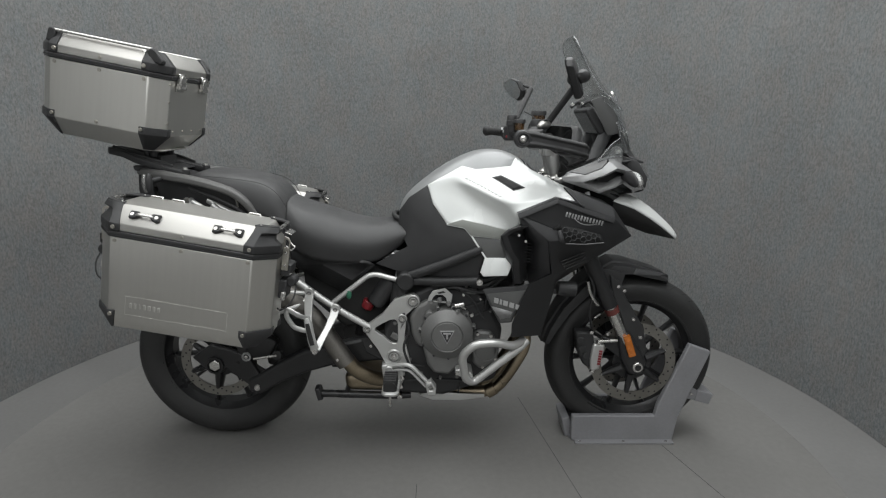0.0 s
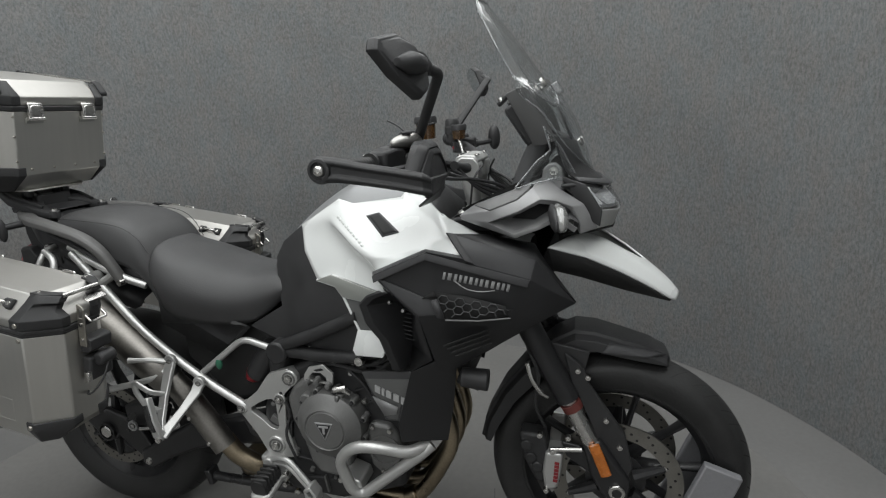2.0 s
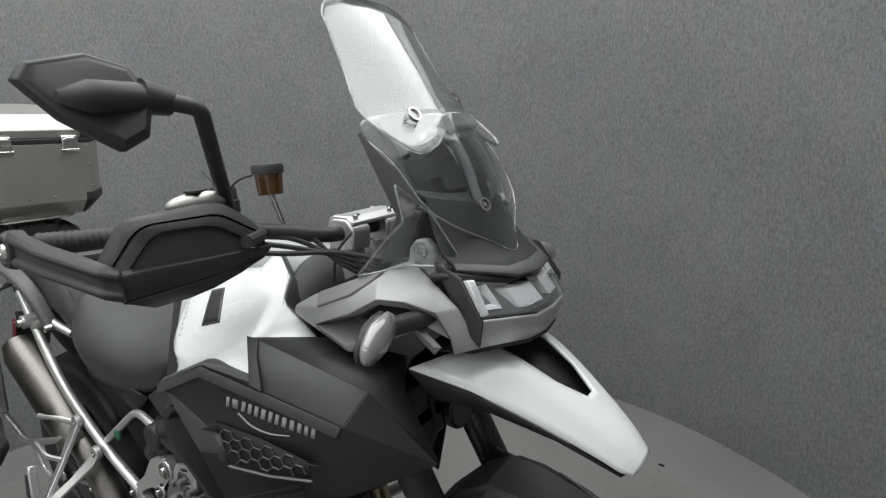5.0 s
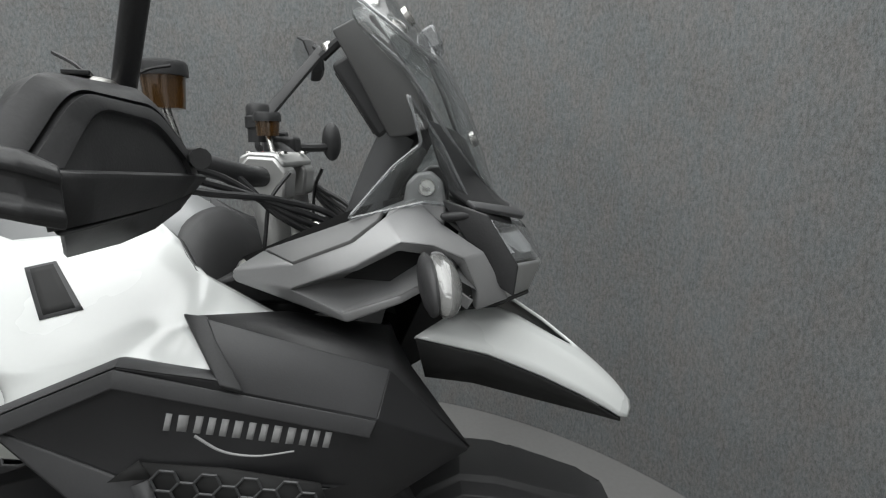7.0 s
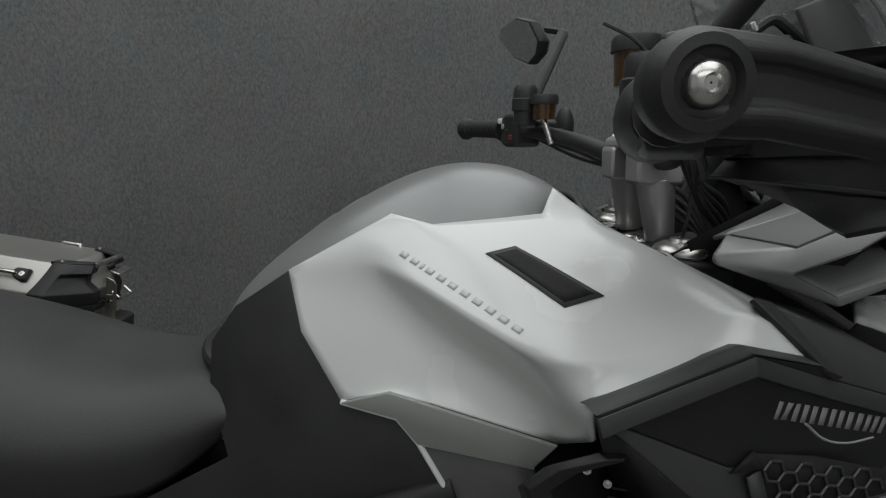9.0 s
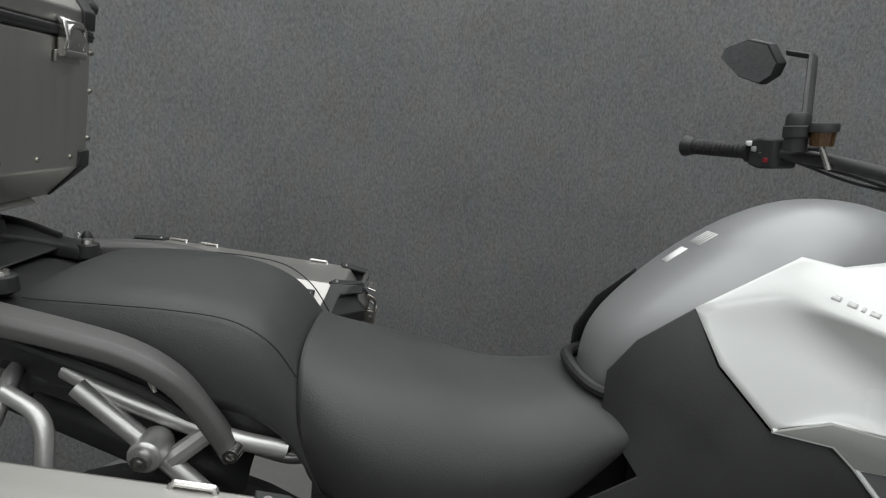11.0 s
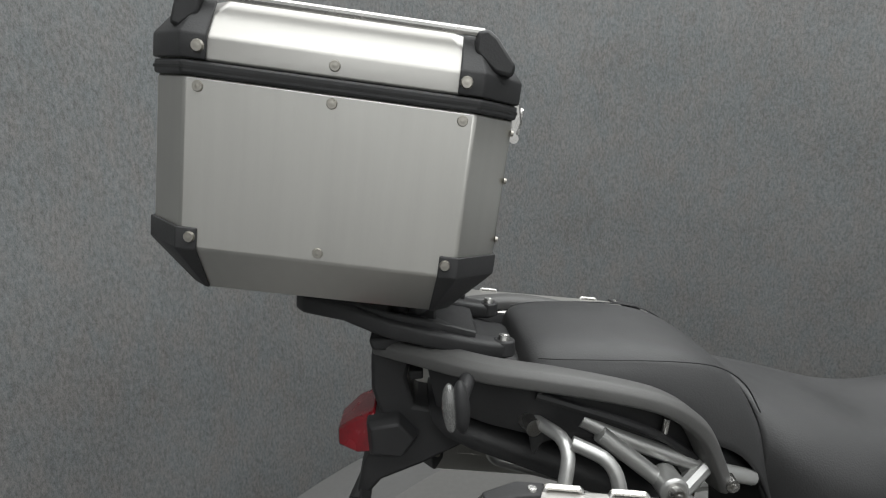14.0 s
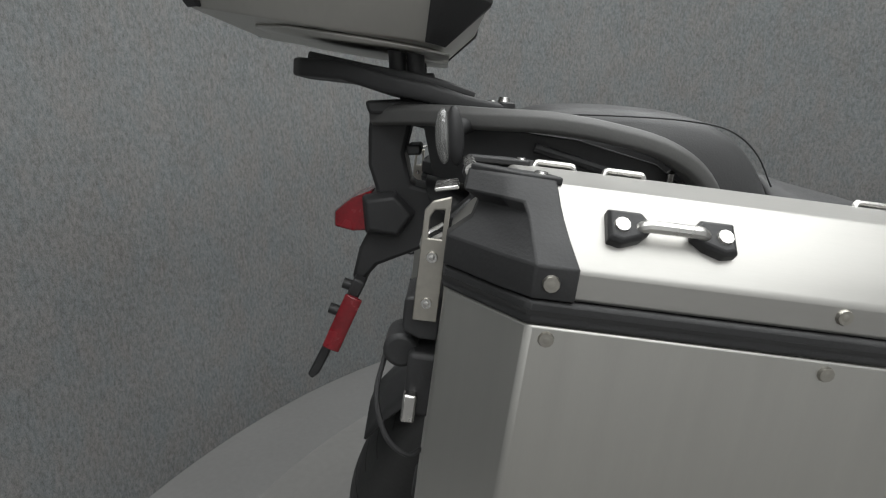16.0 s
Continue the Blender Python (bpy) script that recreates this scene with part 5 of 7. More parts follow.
    part("cockpit_side", sheet([(0.44, 0.14, 1.04), (0.56, 0.11, 1.09), (0.62, 0.09, 1.105), (0.66, 0.07, 1.0), (0.5, 0.1, 0.96)], [(0, 1, 2, 3, 4)], s), M_DARK, ch)

# headlight
H = [(0.718, 0.119, 1.079), (0.766, 0.05, 1.06), (0.77, 0.0, 1.057), (0.742, 0.128, 1.032), (0.787, 0.05, 1.024), (0.79, 0, 1.022)]
HB = [(0.738, 0.13, 1.028), (0.785, 0.05, 1.018), (0.788, 0, 1.016), (0.722, 0.13, 0.985), (0.77, 0.05, 0.98), (0.775, 0, 0.978)]


def across(half, rows):
    """Rows of a half pattern, from right over the middle to left."""
    return loft([mirrored([half[i] for i in r]) for r in rows])


hl = part("headlight", across([(x - 0.02, y + 0.006, z + 0.012) for x, y, z in H[:3]] + [(x - 0.06, y + 0.01, z + 0.01) for x, y, z in H[:3]], [(2, 1, 0), (5, 4, 3)]), M_PLASTIC, bike, "wide headlight with clear lens", solid=0.01, bevel=0.004)
part("headlight_lens", across(H, [(2, 1, 0), (5, 4, 3)]), M_LENS, hl, "clear headlight lens", solid=0.002, bevel=0.003)
part("headlight_chin", across(HB, [(2, 1, 0), (5, 4, 3)]), M_SILVER, hl, "silver lower trim", solid=0.006, bevel=0.006)
part("headlight_base", across([(0.722, 0.13, 0.985), (0.77, 0.05, 0.98), (0.775, 0, 0.978), (0.66, 0.12, 0.975), (0.68, 0.05, 0.97), (0.68, 0, 0.97)], [(2, 1, 0), (5, 4, 3)]), M_DARK, hl, solid=0.004)
part("reflector_back", across([(x - (0.05 if k < 3 else 0.014), y - 0.004, z) for k, (x, y, z) in enumerate(H)], [(2, 1, 0), (5, 4, 3)]), M_INSET, hl, "grey inner reflector", solid=0.003)
for s in (-1, 1):
    part("reflector_block", loft([[(x, s * y, z) for x, z in ((x0, 1.056), (x0 + 0.021, 1.03), (x0 + 0.006, 1.03), (x0 - 0.02, 1.054))] for y, x0 in ((0.012, 0.757), (0.05, 0.752), (0.062, 0.742))], closed=True), M_REFLECT, hl, "white reflector block", smooth=False, bevel=0.002)
    part("reflector_bowl", sheet([(0.722, 0.082, 1.066), (0.712, 0.108, 1.066), (0.732, 0.112, 1.037), (0.748, 0.086, 1.035), (0.705, 0.09, 1.05)], [(0, 1, 4), (1, 2, 4), (2, 3, 4), (3, 0, 4)], s), M_CHROME, hl, smooth=False)
    part("light_pipe", loft([[(x + a, s * (y + b), z) for a, b in ((0.0, 0.0), (0.004, -0.011), (-0.006, -0.012), (-0.01, 0.0))] for x, y, z in ((0.714, 0.117, 1.077), (0.728, 0.122, 1.055), (0.739, 0.126, 1.034))], closed=True), M_REFLECT, hl, "pale light strip")
for s in (-1, 1):
    part("headlight_side", sheet([(0.66, 0.113, 1.103), (0.713, 0.1285, 1.086), (0.747, 0.1355, 1.03), (0.742, 0.139, 0.996), (0.728, 0.132, 1.004), (0.694, 0.123, 1.05)], [(0, 1, 5), (1, 2, 5), (2, 3, 4, 5)], s), M_PLASTIC, hl, "black side of the headlight box", solid=0.005, bevel=0.002)
part("visor", across([(0.7, 0.119, 1.093), (0.762, 0.052, 1.075), (0.77, 0, 1.072), (0.69, 0.112, 1.101), (0.744, 0.055, 1.088), (0.75, 0, 1.086)], [(2, 1, 0), (5, 4, 3)]), M_BAND, hl, "dark visor over the headlight", solid=0.006, bevel=0.002)
part("nose_cowl", loft([mirrored(r) for r in (
    [(0.757, 0, 1.078), (0.747, 0.06, 1.081), (0.69, 0.112, 1.098)],
    [(0.737, 0, 1.092), (0.724, 0.06, 1.096), (0.672, 0.112, 1.112)],
    [(0.71, 0, 1.122), (0.698, 0.06, 1.132), (0.657, 0.108, 1.15)],
    [(0.69, 0, 1.17), (0.678, 0.055, 1.178), (0.645, 0.1, 1.19)],
    [(0.655, 0, 1.185), (0.645, 0.055, 1.19), (0.615, 0.095, 1.2)],
    [(0.6, 0, 1.1), (0.6, 0.06, 1.1), (0.59, 0.095, 1.1)])]), M_PLASTIC, hl, "black cowl under the windscreen", solid=0.004, bevel=0.002)
# beak: one white shell with a slot in the middle, over a black skirt
BEAK = [
    [(0.695, 0.052, 0.973), (0.685, 0.085, 0.968), (0.633, 0.156, 0.955)],
    [(0.755, 0.047, 0.947), (0.745, 0.08, 0.945), (0.715, 0.128, 0.925)],
    [(0.803, 0.036, 0.916), (0.797, 0.062, 0.915), (0.785, 0.1, 0.885)],
    [(0.84, 0.012, 0.89), (0.84, 0.047, 0.884), (0.836, 0.078, 0.852)],
    [(0.875, 0.013, 0.861), (0.875, 0.04, 0.854), (0.871, 0.062, 0.827)],
    [(0.904, 0.012, 0.834), (0.902, 0.034, 0.826), (0.897, 0.05, 0.807)],
    [(0.921, 0.009, 0.81), (0.918, 0.024, 0.806), (0.911, 0.036, 0.798)],
]
bm = bmesh.new()
rows = [[bm.verts.new((x, -y, z)) for x, y, z in r[::-1]] + [bm.verts.new(q) for q in r] for r in BEAK]
for k, (a, b) in enumerate(zip(rows, rows[1:])):
    for i in range(5):
        if i != 2 or k > 2:
            bm.faces.new((a[i], a[i + 1], b[i + 1], b[i]))
part("beak", bm, M_WHITE, bike, "glossy white front beak", solid=0.005, sub=2, rim=0.8, creases=[(k * 6 + i, k * 6 + 6 + i, 0.75 - 0.1 * k) for k in range(6) for i in (1, 4)])
for s in (-1, 1):
    part("beak_skirt", sheet([(0.633, 0.154, 0.952), (0.715, 0.126, 0.921), (0.785, 0.098, 0.881), (0.836, 0.076, 0.848), (0.897, 0.048, 0.802), (0.91, 0.0, 0.793), (0.8, 0.03, 0.82), (0.7, 0.06, 0.86), (0.64, 0.11, 0.89)], [(0, 1, 8), (1, 7, 8), (1, 2, 7), (2, 6, 7), (2, 3, 6), (3, 4, 6), (4, 5, 6)], s), M_DARK, bike, "black underside of the beak", solid=0.003, angle=60)
part("beak_centre", loft([mirrored(r) for r in ([(0.69, 0, 0.955), (0.69, 0.07, 0.95)], [(0.76, 0, 0.92), (0.76, 0.062, 0.915)], [(0.842, 0, 0.866), (0.842, 0.04, 0.86)])]), M_PLASTIC, bike, "black centre of the beak", solid=0.003)

# windscreen: (x, z) down the middle and at the edge, with the half width
SCREEN = [(0.73, 1.098, 0.715, 1.112, 0.03), (0.722, 1.125, 0.672, 1.168, 0.122), (0.702, 1.2, 0.63, 1.235, 0.142), (0.672, 1.26, 0.592, 1.27, 0.148), (0.63, 1.312, 0.562, 1.302, 0.146)]
# upper panel: height, middle x, bow, half width
UPPER = [(1.245, 0.67, 0.018, 0.142), (1.29, 0.641, 0.04, 0.143), (1.314, 0.62, 0.05, 0.141), (1.37, 0.582, 0.045, 0.123), (1.43, 0.538, 0.03, 0.114), (1.472, 0.505, 0.019, 0.108), (1.492, 0.489, 0.012, 0.097)]


def screen_rows(table):
    return [[(xe + (xc - xe) * (1 - k * k), w * k, ze + (zc - ze) * (1 - k * k)) for k in (-1, -0.66, -0.33, 0, 0.33, 0.66, 1)] for xc, zc, xe, ze, w in table]


rows = screen_rows(SCREEN)
screen = part("windscreen", loft(rows), M_GLASS, bike, "tall clear curved windscreen", sub=2, solid=0.004)
part("screen_edge", tube(spline([r[0] for r in rows[3:0:-1]] + rows[0] + [r[-1] for r in rows[1:4]], 3), 0.0016, 8), M_EDGE, screen, "polished screen edge with painted glint")


def upper_point(k, v):
    """A point of the upper panel: k from edge to edge, v from the two-lobed lower rim to the top."""
    j = abs(k)
    low = np.interp(j, (0, 0.15, 0.3, 0.5, 0.7, 0.85, 0.95, 1), (1.298, 1.294, 1.276, 1.26, 1.251, 1.252, 1.27, 1.299))
    z = low + (1.491 - 0.006 * j * j - 0.03 * j ** 8 - low) * v
    x, bow, w = (np.interp(z, [r[0] for r in UPPER], [r[c] for r in UPPER]) for c in (1, 2, 3))
    return (x - bow * k * k, w * k, z)


COLS = [math.sin(math.pi / 2 * i / 12) for i in range(-12, 13)]
rows = [[upper_point(k, (j / 12) ** 1.2) for k in COLS] for j in range(13)]
upper = part("upper_screen", loft(rows), M_GLASS_UPPER, screen, "clear upper screen panel with a two-lobed lower edge", solid=0.004, angle=60)
part("upper_edge", tube(rows[0] + [r[-1] for r in rows[1:]] + rows[-1][-2::-1] + [r[0] for r in rows[-2::-1]], 0.0019, 8), M_EDGE, screen, "polished panel edge with painted glint")
for s in (-1, 1):
    if s < 0:
        part("screen_hole", ring((0, 0, 0), 0.0085, 0.011, 0.006, 24, m=look((0.624, -0.084, 1.303), (1.3, -0.2, 1.72)) @ pose(0, 0, 0, 90)), M_STEEL, screen, "steel-rimmed hole in the upper screen")
    part("slide_ring", ring((0, 0, 0), 0.0075, 0.0105, 0.006, 24, m=look((0.7, s * 0.034, 1.17), (1.4, s * 0.2, 1.5)) @ pose(0, 0, 0, 90)), M_STEEL, screen)
    bolt((0.7, s * 0.034, 1.17), 0.005, (1, s * 0.1, 0.5), 0.004, screen)
    D = [(0.628, 0.146, 1.213), (0.642, 0.151, 1.163), (0.612, 0.15, 1.14), (0.565, 0.168, 1.086), (0.64, 0.137, 1.1), (0.697, 0.09, 1.089), (0.66, 0.108, 1.165)]
    part("deflector", sheet(D, [(0, 1, 6), (1, 4, 5, 6), (1, 2, 3, 4)], s), M_GLASS, bike, "clear side wind deflector", solid=0.003)
    part("deflector_edge", tube(rounded([(x, s * (y + 0.0008), z) for x, y, z in D[5:] + D[:6]], 0.006), 0.0019, 6), M_EDGE, bike, "polished deflector edge with painted glint")
    part("screen_side", loft([[(0.546, s * 0.108, 1.283), (0.57, s * 0.113, 1.293), (0.592, s * 0.118, 1.296)], [(0.578, s * 0.112, 1.225), (0.604, s * 0.119, 1.233), (0.63, s * 0.122, 1.238)], [(0.606, s * 0.113, 1.17), (0.628, s * 0.118, 1.172), (0.65, s * 0.118, 1.18)]]), M_BLADE, bike, "grey screen carrier panel", solid=0.01, bevel=0.003)
    part("cockpit_pillar", tube(spline([(0.612, s * 0.085, 1.175), (0.59, s * 0.088, 1.13), (0.57, s * 0.095, 1.08), (0.56, s * 0.1, 1.05)]), 0.022, 12, flat=0.5), M_DARKGREY, bike, "dark grey cockpit pillar")
    part("screen_slide", tube([(0.65, s * 0.028, 1.272), (0.674, s * 0.03, 1.225), (0.69, s * 0.033, 1.178)], 0.0075, 10, flat=0.7), M_EDGE, screen, "clear rail of the screen slide")
part("slide_plate", loft([[(x, y, z) for y in (-0.026, 0.026)] for x, z in ((0.643, 1.268), (0.662, 1.225), (0.682, 1.17))]), M_DARKGREY, screen, "dark plate of the screen slide", solid=0.004)
part("screen_bridge", box(0.018, 0.07, 0.028, pose(0.648, 0, 1.29, 0, -30)), M_EDGE, screen, "clear bridge of the screen slide", bevel=0.004)
disp = part("instrument_display", box(0.026, 0.19, 0.098, pose(0.573, 0, 1.216, 0, -32)), M_PLASTIC, bike, "black instrument display", bevel=0.006)
part("display_glass", box(0.003, 0.168, 0.08, pose(0.5615, 0, 1.209, 0, -32)), material("display_face", (0.01, 0.01, 0.012), 0.08, bump=0), disp)
part("display_arm", tube([(0.59, 0, 1.205), (0.605, 0, 1.15), (0.62, 0, 1.08)], 0.016, 10), M_PLASTIC, disp)
for s in (-1, 1):
    part("display_stay", tube(rounded([(0.522, s * 0.07, 1.262), (0.548, s * 0.075, 1.283), (0.6, s * 0.075, 1.245)], 0.01), 0.006, 8), M_PLASTIC, disp)
    bolt((0.528, s * 0.07, 1.274), 0.008, (-0.5, 0, 1), 0.006, disp)

# ---- handlebar ----
BAR = [(0.262, 0.47, 1.168), (0.3, 0.38, 1.166), (0.35, 0.27, 1.162), (0.405, 0.17, 1.145), (0.435, 0.1, 1.128), (0.44, 0.05, 1.124)]
bar = part("handlebar", tube(spline([(0.283, -0.445, 1.172)] + [(x, -y, z) for x, y, z in BAR[1:]] + [(0.44, 0, 1.124)] + BAR[::-1], 4), 0.0125, 14), M_PLASTIC, bike, "black tapered handlebar")
for s in (-1, 1):
    clamp = part("bar_clamp", prism([(0.412, 1.095), (0.41, 1.135), (0.425, 1.15), (0.458, 1.148), (0.472, 1.13), (0.468, 1.095)], s * 0.045 - 0.022, s * 0.045 + 0.022), M_SILVER, bike, "silver handlebar clamp", bevel=0.004)
    part("riser", rod((0.442, s * 0.045, 1.1), (0.452, s * 0.05, 1.025), 0.023, 0.017, 24), M_SILVER, clamp, bevel=0.002)
    for x in (0.42, 0.462):
        bolt((x, s * 0.045, 1.154), 0.006, (0, 0, 1), 0.002, clamp)
    grip_a, grip_b = Vector((0.264, s * 0.465, 1.168)) if s > 0 else Vector((0.285, -0.44, 1.171)), Vector((0.315, s * 0.345, 1.165))
    steps = 52
    ribs = [grip_a.lerp(grip_b, i / steps) for i in range(steps + 1)]
    axis = (grip_b - grip_a).normalized()
    across_a, across_b = axis.orthogonal().normalized(), axis.cross(axis.orthogonal().normalized())
    part("grip", loft([[c + (across_a * math.cos(t) + across_b * math.sin(t)) * (0.0168 if (i // 2) % 2 else 0.0158) for t in (math.tau * q / 14 for q in range(14))] for i, c in enumerate(ribs)], closed=True), M_RUBBER, bar, "black ribbed rubber grip")
    part("grip_flange", rod(grip_b, grip_b + (grip_b - grip_a).normalized() * 0.006, 0.023), M_RUBBER, bar)
    if s > 0:
        part("bar_end", rod(grip_a, grip_a + (grip_a - grip_b).normalized() * 0.024, 0.017, 0.0235, 20), M_PLASTIC, bar, bevel=0.002)
    sw = part("switchgear", loft([[(x, s * y, z) for x, z in ((cx - w, 1.163 - h), (cx - w, 1.163 + h), (cx + w, 1.163 + h), (cx + w, 1.163 - h))] for cx, y, w, h in ((0.325, 0.335, 0.02, 0.024), (0.335, 0.31, 0.025, 0.03), (0.348, 0.28, 0.023, 0.028))], closed=True), M_PLASTIC, bar, "black switch cluster", bevel=0.006)
    for k in range(4):
        part("switch_button", box(0.012, 0.012, 0.01, pose(0.306 + 0.005 * k, s * (0.332 - 0.012 * k), 1.18 - 0.01 * k)), (M_LABEL, M_LOGO, M_PLASTIC, M_REDPAINT)[k], sw, bevel=0.002)
    part("lever", tube(spline([(0.37, s * 0.27, 1.158), (0.385, s * 0.31, 1.155), (0.365, s * 0.4, 1.156), (0.355, s * 0.45, 1.158)]), 0.0075, 8, flat=1.4), M_PLASTIC, bar, "black control lever")
    part("lever_mount", box(0.04, 0.045, 0.03, pose(0.372, s * 0.265, 1.165)), M_PLASTIC, bar, bevel=0.006)
    for k in range(4):
        part("cable", tube(spline([(0.365, s * (0.28 - 0.01 * k), 1.15), (0.42, s * (0.2 - 0.02 * k), 1.118 + 0.008 * k), (0.47, s * 0.1, 1.1 - 0.006 * k), (0.53, s * 0.05, 1.07 - 0.012 * k), (0.56, s * 0.03, 1.0)]), 0.0042, 8), M_PLASTIC, bar, "black control cable")

part("throttle_housing", loft([[c + Vector((r * math.cos(q), 0, r * 1.05 * math.sin(q))) for q in (math.tau * j / 20 for j in range(20))] for c, r in ((Vector((0.362, -0.205, 1.163)), 0.016), (Vector((0.358, -0.214, 1.163)), 0.028), (Vector((0.349, -0.24, 1.163)), 0.034), (Vector((0.337, -0.275, 1.164)), 0.034), (Vector((0.328, -0.3, 1.165)), 0.03), (Vector((0.324, -0.312, 1.165)), 0.022))], closed=True), M_PLASTIC, bar, "black throttle housing on the right bar", angle=45)
part("lever_shroud", ball((0.432, 0.357, 1.172), 0.03, None, (0.62, 0.75, 1.25), 20), M_PLASTIC, bar, "black guard stub of the clutch lever")
part("shroud_arm", tube([(0.37, 0.27, 1.162), (0.4, 0.31, 1.16), (0.43, 0.35, 1.162)], 0.008, 8), M_PLASTIC, bar)

part("clamp_bridge", loft([[(x, y, z) for x, z in ((0.412, 1.138), (0.414, 1.149), (0.426, 1.1545), (0.458, 1.1525), (0.47, 1.14), (0.466, 1.134))] for y in (-0.064, -0.05, 0.05, 0.064)], closed=True), M_SILVER, bar, "silver cap joining the bar clamps", bevel=0.003)

# fluid reservoirs
for x, y, z, r, h in ((0.37, -0.14, 1.2, 0.022, 0.033), (0.358, 0.208, 1.18, 0.02, 0.024)):
    res = part("brake_reservoir", rod((x, y, z), (x, y, z + h), r * 0.9, r, 24), M_BRAKEFLUID, bike, "amber brake fluid reservoir with black cap")
    part("reservoir_cap", lathe([(0.0005, 0.016), (r * 1.05, 0.015), (r * 1.15, 0.011), (r * 1.15, 0.0), (r * 1.0, 0.0)], 28, pose(x, y, z + h, 90)), M_PLASTIC, res)
    part("reservoir_bracket", rod((x, y, z), (x + 0.012, y - math.copysign(0.01, y), 1.14), 0.005), M_STEEL, res)
cyl = part("brake_cylinder", move(ball((0, 0, 0), 0.02, None, (0.85, 0.75, 2.1), 20), along((0.383, -0.235, 1.206), (0.349, -0.298, 1.201))), M_ALU_DIM, bike, "pale brake master cylinder")
part("cylinder_cap", box(0.02, 0.03, 0.004, pose(0.366, -0.266, 1.219, 0, 0, 28)), M_ENGINE_DARK, cyl, bevel=0.001)

# mirrors
for s, base, elbow, a, top, low in ((-1, (0.371, -0.222, 1.19), (0.452, -0.297, 1.325), (0.4, -0.468, 1.365), 1.388, 1.277), (1, (0.346, 0.238, 1.215), (0.421, 0.352, 1.343), (0.338, 0.512, 1.358), 1.388, 1.296)):
    base, elbow, a = Vector(base), Vector(elbow), Vector(a)
    neck = Vector((elbow.x - 0.02, elbow.y + s * 0.045, elbow.z + 0.012))
    mirror = part("mirror", tube(rounded([base, elbow, neck], 0.012 if s < 0 else 0.006), 0.0105, 12 if s < 0 else 8, flat=1.0 if s < 0 else 0.6), M_PLASTIC, bike, "black rear-view mirror on a stalk")
    perch = base - Vector((0.014, 0, 0)) if s > 0 else Vector((0.352, -0.214, 1.2))
    part("mirror_perch", lathe([(0.0005, 0.022), (0.016, 0.021), (0.02, 0.015), (0.0205, 0.0), (0.0225, -0.002), (0.0225, -0.02), (0.019, -0.022), (0.019, -0.045)], 24, pose(*perch, 90)), M_PLASTIC, mirror, "black mirror perch on the bar")
    if s < 0:
        part("mirror_collar", rod(neck - Vector((0, s * 0.018, 0.003)), neck + Vector((0, s * 0.018, 0.003)), 0.017, 0.021), M_PLASTIC, mirror)
    mid = (neck + a) / 2
    inner, outer = neck.y + s * 0.005, a.y
    prof = [(inner, 1.335), (inner + (outer - inner) * 0.12, 1.352 + 0.022), (inner + (outer - inner) * 0.45, top), (outer - s * 0.012, top - 0.012), (outer, top - 0.03), (outer - s * 0.03, 1.315), (inner + (outer - inner) * 0.35, low), (inner + (outer - inner) * 0.12, low + 0.015)]
    m0 = Vector((mid.x, 0, 0))
    tilt = lambda y, z: mid.x - 0.012 - (z - 1.34) * 0.25 - (y - mid.y) * s * (0.3 if s < 0 else 0.5)
    secs = []
    for d, k in ((0.0, 0.97), (0.003, 1.0), (0.014, 1.0), (0.02, 0.95), (0.021, 0.88), (0.025, 0.8)):
        cy, cz = sum(p[0] for p in prof) / 8, sum(p[1] for p in prof) / 8
        secs.append([(tilt(y, z) + d, cy + (y - cy) * k, cz + (z - cz) * k) for y, z in prof])
    part("mirror_housing", loft(secs, closed=True), M_PLASTIC, mirror, bevel=0.003, segs=3, angle=45)
    if s < 0:
        part("mirror_boom", loft([[c + Vector((r * math.cos(q), 0, r * 0.85 * math.sin(q))) for q in (math.tau * j / 12 for j in range(12))] for c, r in ((neck, 0.017), (neck + Vector((0.0, s * 0.025, 0.0)), 0.023), (Vector((tilt(neck.y + s * 0.075, 1.335) + 0.036, neck.y + s * 0.075, 1.337)), 0.022), (Vector((tilt(neck.y + s * 0.1, 1.335) + 0.03, neck.y + s * 0.1, 1.338)), 0.008))], closed=True), M_PLASTIC, mirror, angle=60)
    cy, cz = sum(p[0] for p in prof) / 8, sum(p[1] for p in prof) / 8
    bm = bmesh.new()
    bm.faces.new([bm.verts.new((tilt(y, z) - 0.0015, cy + (y - cy) * 0.92, cz + (z - cz) * 0.92)) for y, z in prof])
    part("mirror_glass", bm, M_MIRROR, mirror, "silvered mirror glass", smooth=False)

# hand guard, on the right grip alone
GUARD = [((0.258, -0.456, 1.172), 0.02, 0.006), ((0.276, -0.459, 1.171), 0.0235, 0.007), ((0.306, -0.46, 1.169), 0.0215, 0.008), ((0.356, -0.456, 1.159), 0.0192, 0.009), ((0.406, -0.448, 1.149), 0.019, 0.009), ((0.45, -0.44, 1.138), 0.0195, 0.008), ((0.46, -0.429, 1.131), 0.018, 0.005)]
secs = []
for i, (c, h, t) in enumerate(GUARD):
    d = (Vector(GUARD[min(i + 1, len(GUARD) - 1)][0]) - Vector(GUARD[max(i - 1, 0)][0])).normalized()
    n = d.cross(Vector((0, 0, 1))).normalized()
    c = Vector(c)
    secs.append([c + n * a * t + Vector((0, 0, 1)) * b * h for a, b in ((-1, -0.8), (-1, 0.8), (-0.6, 1), (0.6, 1), (1.5, 0.72), (1.55, 0.5), (0.95, 0.32), (0.95, -0.3), (1.55, -0.48), (1.5, -0.72), (0.6, -1), (-0.6, -1))])
